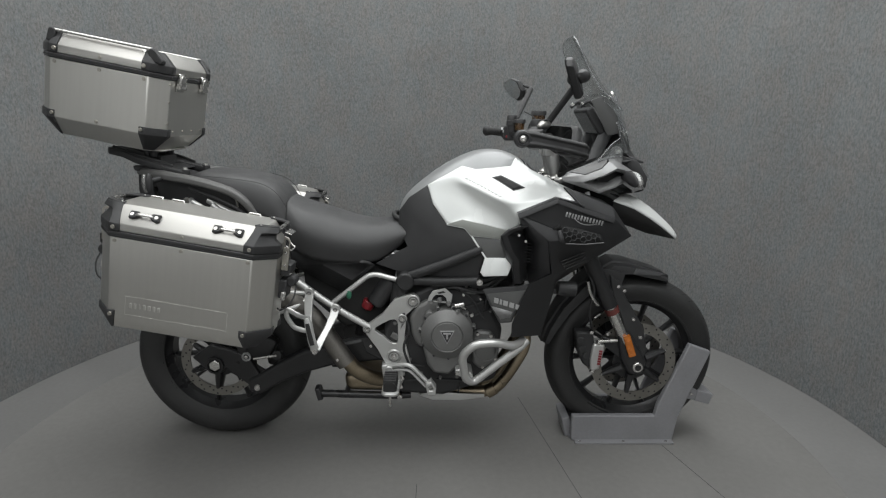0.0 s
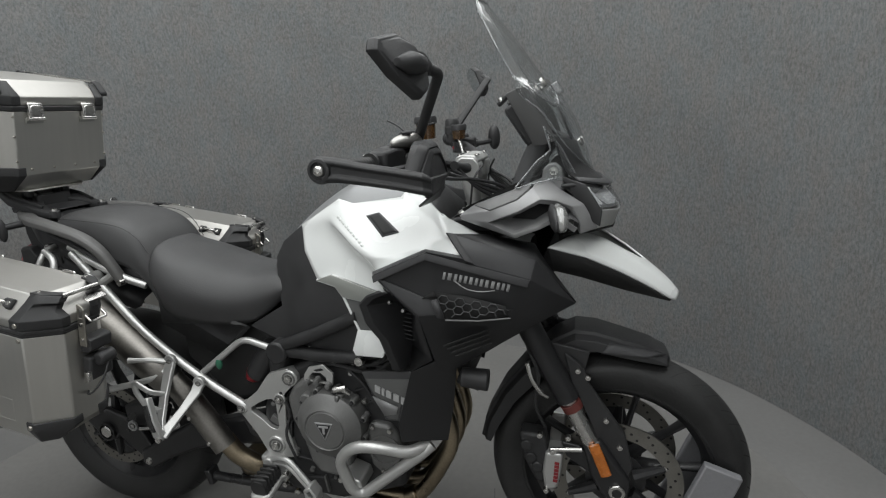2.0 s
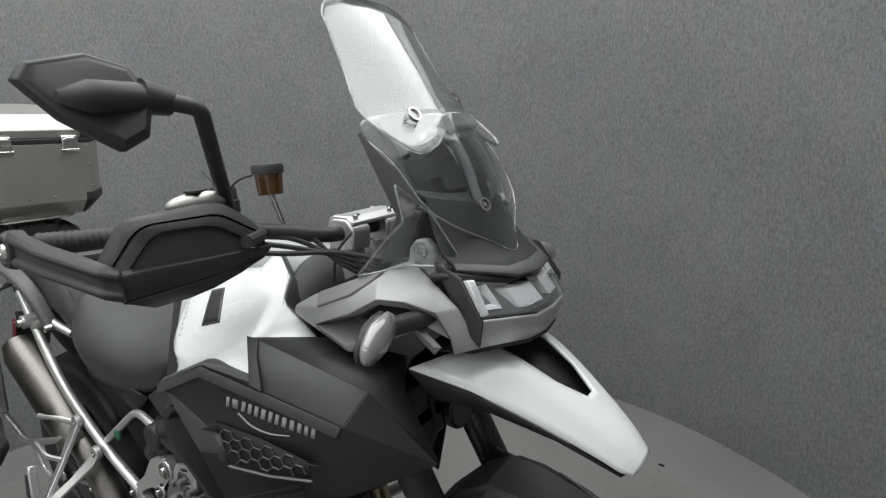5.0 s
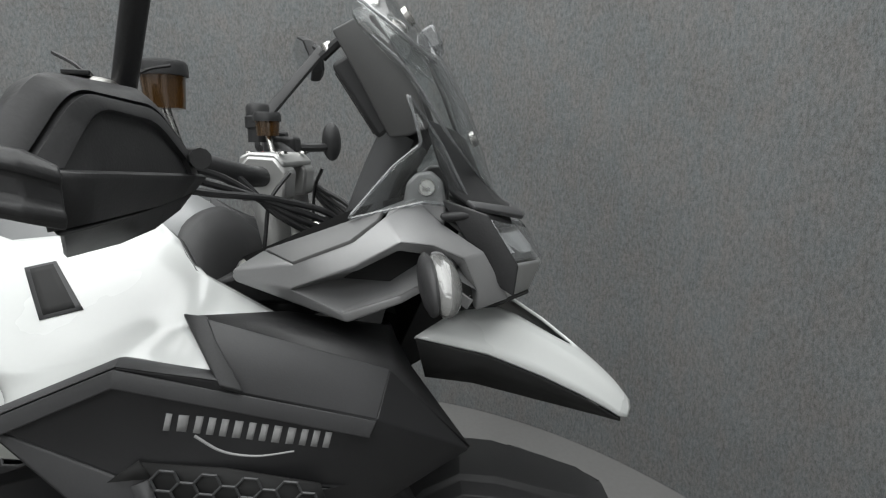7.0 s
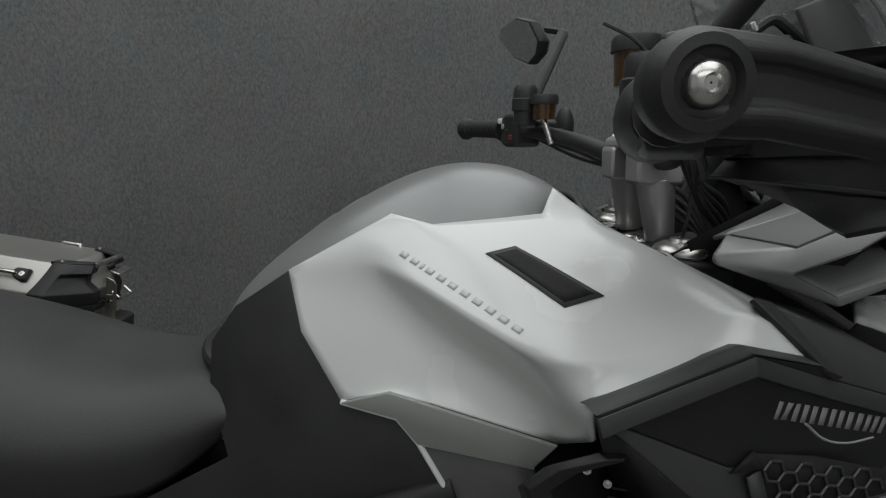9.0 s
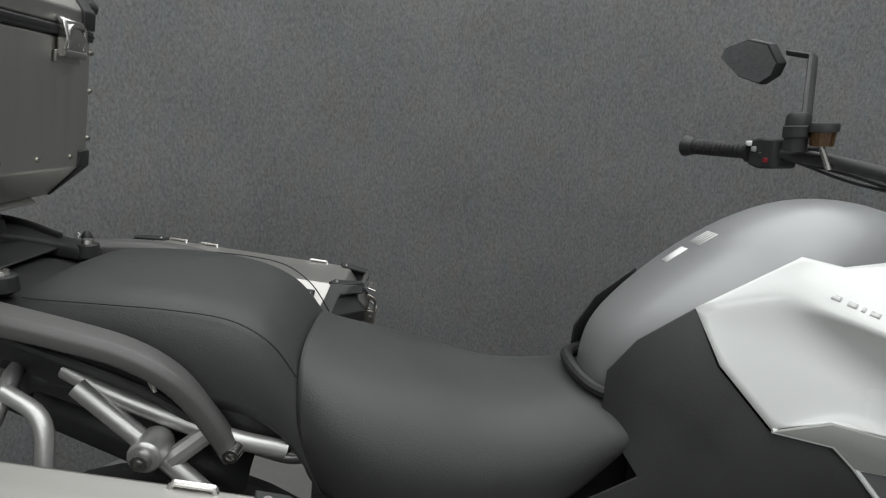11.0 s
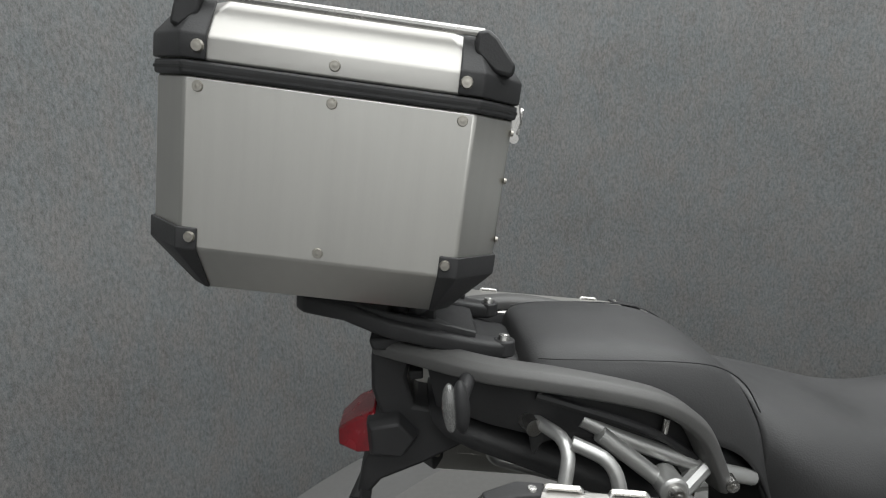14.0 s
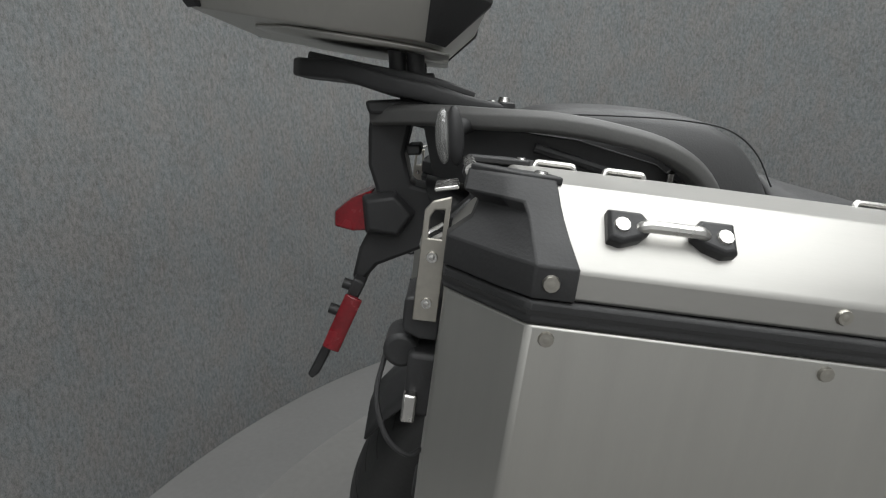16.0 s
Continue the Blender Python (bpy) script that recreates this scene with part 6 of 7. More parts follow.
guard = part("hand_guard", loft(secs, closed=True), M_PLASTIC, bike, "black plastic hand guard", bevel=0.003, segs=2)
# each loop runs from the outer end over the top to the inner end: shell, groove, face
SHELL = [(0.422, -0.442, 1.147), (0.437, -0.408, 1.203), (0.421, -0.27, 1.206), (0.411, -0.207, 1.166), (0.421, -0.202, 1.133)]
GROOVE = [(0.441, -0.431, 1.147), (0.452, -0.397, 1.193), (0.438, -0.284, 1.19), (0.431, -0.218, 1.153), (0.434, -0.214, 1.134)]
FACE = [(0.456, -0.419, 1.147), (0.456, -0.384, 1.184), (0.446, -0.298, 1.179), (0.44, -0.243, 1.148), (0.44, -0.238, 1.136)]
BEND, LOW = ((0.462, -0.431, 1.145), (0.438, -0.206, 1.132)), ((0.456, -0.43, 1.113), (0.423, -0.21, 1.114))
blend = lambda p, q, k: [Vector(a).lerp(Vector(b), k) for a, b in zip(p, q)]
push = lambda p, k: [Vector(a) + Vector((1, -0.2, 0.1)) * k for a in p]
loops = [[a + Vector((-k, 0, 0)) for a, k in zip(push(blend(SHELL, [(0.405, -0.32, 1.15)] * 5, 0.04), -0.006), (0.004, 0.008, 0.03, 0.034, 0.034))], push(SHELL, -0.006), SHELL, push(blend(SHELL, GROOVE, 0.5), 0.003), push(blend(SHELL, GROOVE, 0.88), 0.001), push(GROOVE, -0.006), push(blend(GROOVE, FACE, 0.12), 0.001), push(blend(GROOVE, FACE, 0.8), 0.001), FACE, push(blend(FACE, [(0.445, -0.32, 1.15)] * 5, 0.05), -0.004)]
rows = [rounded(q, 0.02, 6) for q in loops]
foot = [Vector(BEND[0]).lerp(Vector(BEND[1]), min(1, max(0, (p[1] + 0.429) / 0.22))) + Vector((-0.003, 0, 0)) for p in rows[-1]]
shield = part("guard_shield", loft(rows + [foot]), M_PLASTIC, guard, "hand shield with a recessed face", angle=38)
strip = [[Vector(a).lerp(Vector(b), k / 6) + Vector((0.006 * math.sin(math.pi * k / 6), 0, 0)) for k in range(7)] for a, b in (BEND, LOW)]
crest = [[p + Vector((-0.004, 0, 0.002)) for p in strip[0]], strip[0], [p.lerp(q, 0.12) + Vector((0.0015, 0, 0)) for p, q in zip(*strip)], strip[1], [p + Vector((-0.006, 0, -0.001)) for p in strip[1]]]
part("shield_skirt", loft(crest), M_PLASTIC, shield, angle=38, solid=0.003)
lip = [(0.452, -0.424, 1.112), (0.418, -0.378, 1.09), (0.43, -0.34, 1.092), (0.437, -0.307, 1.097), (0.435, -0.262, 1.105), (0.424, -0.212, 1.114)]
part("guard_deflector", loft([[q + Vector((-0.003, 0, 0)) for q in (strip[1][i] for i in (0, 1, 2, 4, 5, 6))], lip]), M_PLASTIC, shield, angle=38, solid=0.004, bevel=0.001)
part("guard_boss", lathe([(0.0005, -0.004), (0.0138, -0.004), (0.0155, -0.0085), (0.0205, -0.0075), (0.0245, 0.001), (0.0248, 0.006), (0.023, 0.016)], 32, pose(0.273, -0.4635, 1.17)), M_PLASTIC, guard)
part("end_bolt", lathe([(0.0005, 0.0045), (0.003, 0.0045), (0.004, 0.0062), (0.0078, 0.0052), (0.0101, 0.002), (0.0104, -0.006)], 36, pose(0.273, -0.4685, 1.17, 0, 0, 180)), M_STEEL, guard, "domed steel bar end bolt", angle=50)
part("guard_arm", tube([(0.462, -0.265, 1.15), (0.44, -0.225, 1.15), (0.41, -0.2, 1.15)], 0.009, 10), M_PLASTIC, guard)
# plastic tie and wire ends by the right mirror
for p, q in (((0.362, -0.225, 1.205), (0.31, -0.215, 1.245)), ((0.372, -0.225, 1.21), (0.41, -0.2, 1.235))):
    part("cable_tie", tube(spline([p, (Vector(p) + Vector(q)) / 2 + Vector((0, 0, 0.006)), q]), 0.0018, 6), M_PLASTIC, bike)

# top yoke, fork caps, lock
yoke = part("top_yoke", prism([(0.4, 1.01), (0.43, 1.02), (0.5, 1.012), (0.5, 0.985), (0.4, 0.985)], -0.14, 0.14), M_ENGINE_DARK, bike, "dark top yoke", bevel=0.006)
for s in (-1, 1):
    rise = 0.0 if s < 0 else 0.006
    cap = part("fork_cap", lathe([(0.0005, 0.014), (0.012, 0.014), (0.014, 0.01), (0.02, 0.009), (0.028, 0.005), (0.031, 0.0), (0.031, -0.004), (0.027, -0.006), (0.027, -0.02)], 32, pose(0.452, s * 0.105, 1.024 + rise, 90, 0, 0)), M_STEEL, yoke, "polished fork cap")
    if s > 0:
        part("cap_adjuster", lathe([(0.0005, 0.03), (0.01, 0.03), (0.012, 0.026), (0.012, 0.018), (0.017, 0.014), (0.018, 0.0)], 24, pose(0.452, s * 0.105, 1.03, 90, 0, 0)), M_STEEL, cap)
    part("cap_wire", tube(spline([(0.452, s * 0.105, 1.035 + rise), (0.456, s * 0.106, 1.06), (0.462, s * 0.1, 1.1), (0.48, s * 0.08, 1.13)]), 0.0025, 6), M_PLASTIC, cap)
part("yoke_nut", lathe([(0.0005, 0.01), (0.012, 0.01), (0.016, 0.006), (0.024, 0.004), (0.024, -0.01)], 28, pose(0.434, -0.009, 1.016, 90, 0, 0)), M_STEEL, yoke, "polished steering nut")
key = part("ignition_lock", rod((0.42, 0.05, 1.0), (0.418, 0.05, 1.03), 0.017), M_STEEL, yoke, "steel ignition lock", bevel=0.002)


# ---- engine, frame, exhaust and running gear ----
def hoop_plate(name, outer, inner, y0, y1, mat, parent, label="", bevel=0.004):
    """A plate with a hole: outer and inner outlines of the same number of points."""
    bm = bmesh.new()
    n = len(outer)
    rings = [[bm.verts.new((x, y, z)) for x, z in o] for o, y in ((outer, y0), (inner, y0), (inner, y1), (outer, y1))]
    for a, b in zip(rings, rings[1:] + rings[:1]):
        for i in range(n):
            bm.faces.new((a[i], a[(i + 1) % n], b[(i + 1) % n], b[i]))
    return part(name, bm, mat, parent, label, bevel=bevel)


def blade(line, wide, thick, s):
    """A flat bar along a line: half widths at its points, across x and z, and a half thickness outwards."""
    p = [Vector((x, s * y, z)) for x, y, z in line]
    secs = []
    for i, (c, w) in enumerate(zip(p, wide)):
        d = (p[min(i + 1, len(p) - 1)] - p[max(i - 1, 0)]).normalized()
        side = d.cross(Vector((0, s, 0))).normalized()
        out = side.cross(d).normalized()
        secs.append([c + side * a * w + out * b * thick * 0.5 for a, b in ((-1, -1), (1, -1), (1, 1), (-1, 1))])
    return loft(secs, closed=True)


case = part("crankcase", prism([(-0.1, 0.6), (0.02, 0.66), (0.19, 0.64), (0.27, 0.5), (0.25, 0.3), (0.06, 0.235), (-0.1, 0.245), (-0.16, 0.36), (-0.15, 0.5)], -0.165, 0.165), M_ENGINE_DARK, bike, "dark grey engine casing", bevel=0.015, segs=3)
part("cylinder_block", prism([(0.04, 0.6), (0.22, 0.58), (0.34, 0.68), (0.33, 0.8), (0.2, 0.84), (0.08, 0.8)], -0.15, 0.15), M_ENGINE_DARK, case, "black cylinder block", bevel=0.012)
for s in (-1, 1):
    cover = part("clutch_cover", lathe([(0.0005, 0.046), (0.05, 0.046), (0.053, 0.043), (0.056, 0.046), (0.06, 0.044), (0.068, 0.036), (0.082, 0.03), (0.09, 0.022), (0.092, 0.0), (0.092, -0.05)], 64, pose(0.073, s * 0.19, 0.495, 0, 0, 180 if s < 0 else 0)), M_ENGINE, case, "dark grey round clutch cover", angle=24)
    part("cover_lobe", prism([(-0.012, 0.44), (0.004, 0.375), (0.026, 0.345), (0.082, 0.338), (0.118, 0.375), (0.14, 0.44), (0.1, 0.5), (0.04, 0.5)], s * 0.16, s * 0.207), M_ENGINE, cover, bevel=0.012, segs=3)
    part("gear_cover", prism([(-0.058, 0.546), (-0.034, 0.588), (0.006, 0.612), (0.05, 0.605), (0.04, 0.5), (-0.01, 0.43), (-0.035, 0.44), (-0.052, 0.485)], s * 0.15, s * 0.186), M_ENGINE, cover, "bulged gear cover", bevel=0.014, segs=3)
    part("cover_rib", box(0.012, 0.03, 0.03, pose(0.106, s * 0.205, 0.57, 0, 12)), M_ENGINE, cover, bevel=0.004)
    part("filler_cap", lathe([(0.0005, 0.012), (0.014, 0.012), (0.017, 0.006), (0.017, -0.02)], 20, pose(0.012, s * 0.196, 0.56, 0, 0, 180 if s < 0 else 0)), M_ENGINE, cover, bevel=0.002)
    part("cover_window", rod((-0.022, s * 0.18, 0.5), (-0.022, s * 0.189, 0.5), 0.008, seg=18), M_STEEL, cover)
    for i in range(11):
        a = math.tau * i / 11 + 0.2
        part("cover_lug", rod((0.073 + 0.094 * math.cos(a), s * 0.17, 0.495 + 0.094 * math.sin(a)), (0.073 + 0.094 * math.cos(a), s * 0.202, 0.495 + 0.094 * math.sin(a)), 0.0095, 0.0085, 12), M_ENGINE, cover, bevel=0.002)
        bolt((0.073 + 0.094 * math.cos(a), s * 0.205, 0.495 + 0.094 * math.sin(a)), 0.0055, (0, s, 0), 0.005, cover, M_ENGINE_DARK)
    tri_o = [(0.048, 0.518), (0.098, 0.518), (0.073, 0.468)]
    em = part("emblem", prism(tri_o, s * 0.2345, s * 0.238), M_LOGO, cover, "triangular emblem", bevel=0.001)
    part("emblem_face", prism([(0.053, 0.5145), (0.093, 0.5145), (0.073, 0.475)], s * 0.2385, s * 0.2395), M_BLACK, em)
    part("emblem_bar", box(0.026, 0.0016, 0.005, pose(0.073, s * 0.2405, 0.509)), M_LOGO, em)
    part("emblem_stem", box(0.006, 0.0016, 0.018, pose(0.073, s * 0.2405, 0.498)), M_LOGO, em)
    gen = part("generator_cover", prism([(0.163, 0.482), (0.181, 0.497), (0.227, 0.493), (0.247, 0.465), (0.256, 0.378), (0.194, 0.345), (0.165, 0.37)], s * 0.15, s * 0.183), M_ENGINE, case, "dark grey generator cover", bevel=0.012, segs=3)
    part("generator_ring", ring((0.21, s * 0.184, 0.42), 0.038, 0.044, 0.006, 36), M_ENGINE, gen)
    for x, z in ((0.182, 0.485), (0.228, 0.478), (0.246, 0.39), (0.2, 0.36)):
        bolt((x, s * 0.186, z), 0.007, (0, s, 0), 0.006, gen)
    # ribs, studs and plugs over the dark crankcase
    rng = random.Random(11)
    for x, z, w, h, turn in ((-0.07, 0.42, 0.006, 0.1, 8), (-0.09, 0.34, 0.006, 0.08, -12), (-0.04, 0.36, 0.07, 0.006, 10), (-0.03, 0.3, 0.09, 0.007, -4), (0.09, 0.3, 0.11, 0.007, 3), (0.12, 0.275, 0.006, 0.05, 10), (0.02, 0.285, 0.006, 0.05, -8), (0.2, 0.56, 0.06, 0.006, -24), (0.17, 0.59, 0.07, 0.006, -20), (0.21, 0.6, 0.006, 0.06, 12), (0.15, 0.64, 0.05, 0.02, 5), (-0.11, 0.47, 0.03, 0.02, 30)):
        part("casing_rib", box(w, 0.014, h, pose(x, s * 0.168, z, 0, turn)), M_ENGINE if rng.random() < 0.4 else M_ENGINE_DARK, case, bevel=0.0015)
    for x, z in ((-0.075, 0.47), (-0.06, 0.38), (-0.02, 0.325), (0.05, 0.31), (0.11, 0.315), (0.15, 0.34), (0.16, 0.55), (0.19, 0.61), (0.225, 0.565), (0.13, 0.625), (-0.11, 0.52)):
        bolt((x, s * 0.171, z), rng.choice((0.005, 0.0065, 0.008)), (0, s, 0), 0.007, case, M_STEEL if rng.random() < 0.5 else M_ENGINE)
    for pts in (((0.02, 0.66), (0.1, 0.655), (0.16, 0.61), (0.2, 0.54)), ((-0.08, 0.56), (-0.06, 0.5), (-0.08, 0.43), (-0.06, 0.36)), ((0.13, 0.64), (0.19, 0.66), (0.24, 0.64), (0.27, 0.6))):
        part("wire_loom", tube(spline([(x, s * 0.178, z) for x, z in pts]), 0.0045, 8), M_PLASTIC, case)
    for k in range(5):
        part("cylinder_fin", prism([(0.1 + 0.03 * k, 0.6 + 0.014 * k), (0.235 + 0.012 * k, 0.565 + 0.026 * k), (0.237 + 0.012 * k, 0.571 + 0.026 * k), (0.1 + 0.03 * k, 0.607 + 0.014 * k)], s * 0.148, s * 0.16), M_ENGINE_DARK, case)
    hoop_plate("cable_bracket", [(0.006, 0.609), (0.01, 0.626), (0.024, 0.646), (0.066, 0.656), (0.092, 0.632), (0.087, 0.6)], [(0.02, 0.61), (0.024, 0.622), (0.034, 0.632), (0.057, 0.632), (0.07, 0.62), (0.072, 0.606)], s * 0.185, s * 0.192, M_SILVER, case, "silver cable bracket", 0.002)
    # The slot's shade is painted as a raised dark bar.
    part("bracket_slot", prism([(0.038, 0.64), (0.06, 0.646), (0.068, 0.641), (0.046, 0.636)], s * 0.19, s * 0.1928), M_DARK, case)
    for x, z in ((0.018, 0.605), (0.078, 0.602), (0.048, 0.615)):
        bolt((x, s * 0.2, z), 0.009, (0, s, 0), 0.01, case, M_ENGINE)
    part("clutch_cylinder", rod((0.106, s * 0.205, 0.557), (0.112, s * 0.2, 0.585), 0.012, 0.01), M_ENGINE, case, bevel=0.002)
    part("clutch_banjo", rod((0.098, s * 0.21, 0.598), (0.132, s * 0.205, 0.604), 0.0085, 0.0085, 10), M_STEEL, case, bevel=0.002)
    part("clutch_lever", rod((0.118, s * 0.21, 0.603), (0.136, s * 0.2, 0.585), 0.006), M_STEEL, case)
    for x, z in ((0.14, 0.655), (0.155, 0.66), (0.165, 0.648), (0.175, 0.657)):
        bolt((x, s * 0.17, z), 0.005, (0, s, 0), 0.006, case)
    for k in range(3):
        part("hose", tube(spline([(0.06 + 0.05 * k, s * 0.16, 0.64), (0.1 + 0.04 * k, s * 0.19, 0.66 + 0.01 * k), (0.2, s * 0.18, 0.64 + 0.02 * k), (0.28, s * 0.17, 0.7)]), 0.006, 8), M_PLASTIC, case, "black hose")

    # main frame and foot plates
    fr = part("main_frame", tube([(-0.07, s * 0.16, 0.676), (0.06, s * 0.185, 0.678), (0.185, s * 0.2, 0.686)], 0.0165, 14), M_ENGINE_DARK, bike, "black tubular main frame")
    part("frame_tube", tube([(-0.06, s * 0.165, 0.69), (0.07, s * 0.195, 0.745), (0.19, s * 0.212, 0.8)], 0.0165, 14), M_ENGINE_DARK, fr)
    part("frame_boss", rod((-0.071, s * 0.13, 0.675), (-0.071, s * 0.187, 0.675), 0.031, seg=28), M_ENGINE_DARK, fr, bevel=0.006)
    part("frame_spar", tube([(-0.09, s * 0.13, 0.66), (-0.1, s * 0.13, 0.5), (-0.12, s * 0.13, 0.4)], 0.035, 12), M_ENGINE_DARK, fr)
    bolt((0.182, s * 0.218, 0.686), 0.014, (0, s, 0), 0.01, fr)
    hang = hoop_plate("footrest_hanger", [(-0.211, 0.512), (-0.154, 0.555), (-0.11, 0.61), (-0.05, 0.63), (-0.024, 0.605), (-0.046, 0.574), (-0.066, 0.555), (-0.077, 0.468), (-0.056, 0.366), (-0.117, 0.35), (-0.145, 0.366), (-0.174, 0.425), (-0.215, 0.485)],
                      [(-0.18, 0.504), (-0.157, 0.519), (-0.127, 0.534), (-0.111, 0.536), (-0.102, 0.53), (-0.1, 0.517), (-0.1, 0.485), (-0.1, 0.457), (-0.105, 0.446), (-0.117, 0.446), (-0.129, 0.451), (-0.148, 0.47), (-0.18, 0.493)], s * 0.158, s * 0.178, M_SILVER, bike, "silver footrest hanger plate", 0.004)
    for x, z, r in ((-0.045, 0.604, 0.024), (-0.083, 0.54, 0.017), (-0.115, 0.398, 0.026), (-0.208, 0.5, 0.015)):
        b = part("hanger_boss", rod((x, s * 0.15, z), (x, s * 0.183, z), r, seg=24), M_SILVER, hang, bevel=0.003)
        part("boss_ring", ring((x, s * 0.184, z), r * 0.62, r * 0.78, 0.003, 24), M_ENGINE, b)
        bolt((x, s * 0.187, z), r * 0.5, (0, s, 0), 0.006, b)
    peg = part("footrest", tube([(-0.122, s * 0.2, 0.33), (-0.123, s * 0.275, 0.325)], 0.021, 10, flat=1.15), M_RUBBER, bike, "ribbed rubber rider footrest in a silver frame")
    for k in range(5):
        part("footrest_rib", box(0.046, 0.006, 0.052, pose(-0.123, s * (0.212 + 0.014 * k), 0.33 - 0.001 * k)), M_RUBBER, peg, bevel=0.004)
    part("footrest_frame", tube(rounded([(-0.145, s * 0.19, 0.31), (-0.145, s * 0.275, 0.3), (-0.1, s * 0.275, 0.3), (-0.1, s * 0.19, 0.31)], 0.012), 0.0085, 10), M_SILVER, peg)
    part("footrest_clevis", prism([(-0.16, 0.37), (-0.1, 0.375), (-0.075, 0.34), (-0.085, 0.3), (-0.12, 0.285), (-0.15, 0.3)], s * 0.15, s * 0.2), M_SILVER, peg, bevel=0.006)
    for x, z in ((-0.085, 0.325), (-0.09, 0.292)):
        bolt((x, s * 0.204, z), 0.009, (0, s, 0), 0.006, peg)
    part("feeler_peg", rod((-0.123, s * 0.268, 0.295), (-0.124, s * 0.268, 0.25), 0.006, 0.004), M_STEEL, peg)
    ped = part("foot_lever", tube(rounded([(-0.135, s * 0.195, 0.362), (-0.097, s * 0.21, 0.378), (-0.055, s * 0.222, 0.386), (0.008, s * 0.232, 0.322), (0.018, s * 0.232, 0.3)], 0.02), 0.0075, 10), M_SILVER, bike, "silver foot lever")
    part("lever_web", tube(rounded([(-0.128, s * 0.2, 0.352), (-0.09, s * 0.21, 0.362), (-0.058, s * 0.22, 0.364), (0.0, s * 0.228, 0.305)], 0.02), 0.0055, 8), M_SILVER, ped)
    part("lever_boss", rod((-0.131, s * 0.185, 0.358), (-0.131, s * 0.212, 0.358), 0.015), M_SILVER, ped, bevel=0.003)
    hoop_plate("lever_pad", [(-0.001, 0.325), (0.018, 0.338), (0.036, 0.312), (0.034, 0.285), (0.006, 0.284)], [(0.008, 0.318), (0.018, 0.324), (0.026, 0.312), (0.024, 0.304), (0.012, 0.304)], s * 0.222, s * 0.258, M_SILVER, ped, "", 0.003)

    # subframe and luggage carrier in silver tube
    sub = part("subframe", tube(spline([(-0.2, s * 0.172, 0.505), (-0.33, s * 0.178, 0.59), (-0.49, s * 0.178, 0.715), (-0.62, s * 0.165, 0.845), (-0.72, s * 0.15, 0.935)], 5), 0.0115, 14), M_SILVER, bike, "silver tubular subframe")
    part("subframe_strut", tube(rounded([(-0.336, s * 0.17, 0.588), (-0.19, s * 0.15, 0.698), (-0.105, s * 0.155, 0.676)], 0.03), 0.0092, 12), M_SILVER, sub)
    part("subframe_upper", tube(spline([(-0.5, s * 0.128, 0.835), (-0.57, s * 0.145, 0.868), (-0.68, s * 0.143, 0.918), (-0.74, s * 0.135, 0.95)]), 0.011, 12), M_SILVER, sub)
    part("subframe_brace", tube([(-0.62, s * 0.165, 0.85), (-0.58, s * 0.15, 0.875)], 0.012, 10), M_SILVER, sub)
    bolt((-0.637, s * 0.192, 0.868), 0.012, (0, s, 0), 0.012, sub)
    part("subframe_lug", rod((-0.637, s * 0.15, 0.868), (-0.637, s * 0.19, 0.868), 0.019), M_SILVER, sub, bevel=0.004)
    rackm = part("pannier_rack", tube(rounded([(-0.8, s * 0.13, 0.95), (-0.768, s * 0.19, 0.951), (-0.795, s * 0.225, 0.87), (-0.83, s * 0.245, 0.65), (-0.6, s * 0.248, 0.56), (-0.44, s * 0.235, 0.6), (-0.4, s * 0.19, 0.625)], 0.03), 0.009, 12), M_SILVER, bike, "silver pannier carrier tube")
    part("rack_leg", tube(rounded([(-0.768, s * 0.19, 0.951), (-0.72, s * 0.205, 0.93), (-0.715, s * 0.235, 0.85), (-0.72, s * 0.245, 0.62)], 0.03), 0.009, 12), M_SILVER, rackm)
    part("rack_stay", tube(rounded([(-0.5, s * 0.24, 0.655), (-0.455, s * 0.22, 0.65), (-0.39, s * 0.185, 0.632)], 0.02), 0.008, 10), M_SILVER, rackm)
    part("rack_hook", tube([(-0.86, s * 0.235, 0.905), (-0.79, s * 0.24, 0.895)], 0.007, 8), M_STEEL, rackm)
    part("rack_pad", rod((-0.812, s * 0.12, 0.95), (-0.805, s * 0.15, 0.95), 0.0115), M_STEEL, rackm)
    arm1 = [(-0.399, 0.198, 0.64), (-0.399, 0.214, 0.612), (-0.394, 0.25, 0.556), (-0.378, 0.29, 0.51), (-0.361, 0.314, 0.484)]
    arm2 = [(-0.311, 0.204, 0.583), (-0.317, 0.216, 0.562), (-0.332, 0.256, 0.53), (-0.346, 0.29, 0.505), (-0.359, 0.314, 0.484)]
    bracket = part("pillion_footrest_bracket", blade(arm1, (0.015, 0.0145, 0.012, 0.0125, 0.015), 0.012, s), M_SILVER, bike, "silver pillion footrest bracket", bevel=0.0025)
    part("bracket_arm", blade(arm2, (0.0145, 0.014, 0.0105, 0.0115, 0.014), 0.012, s), M_SILVER, bracket, bevel=0.0025)
    for x, y, z in (arm1[0], arm2[0]):
        part("bracket_eye", rod((x, s * (y - 0.007), z + 0.002), (x, s * (y + 0.006), z + 0.002), 0.0175, seg=24), M_SILVER, bracket, bevel=0.002)
        part("bracket_slot", rod((x, s * (y + 0.002), z), (x, s * (y + 0.0085), z), 0.0085, seg=18), M_ENGINE, bracket)
        bolt((x, s * (y + 0.007), z - 0.002), 0.0065, (0, s, 0), 0.004, bracket)
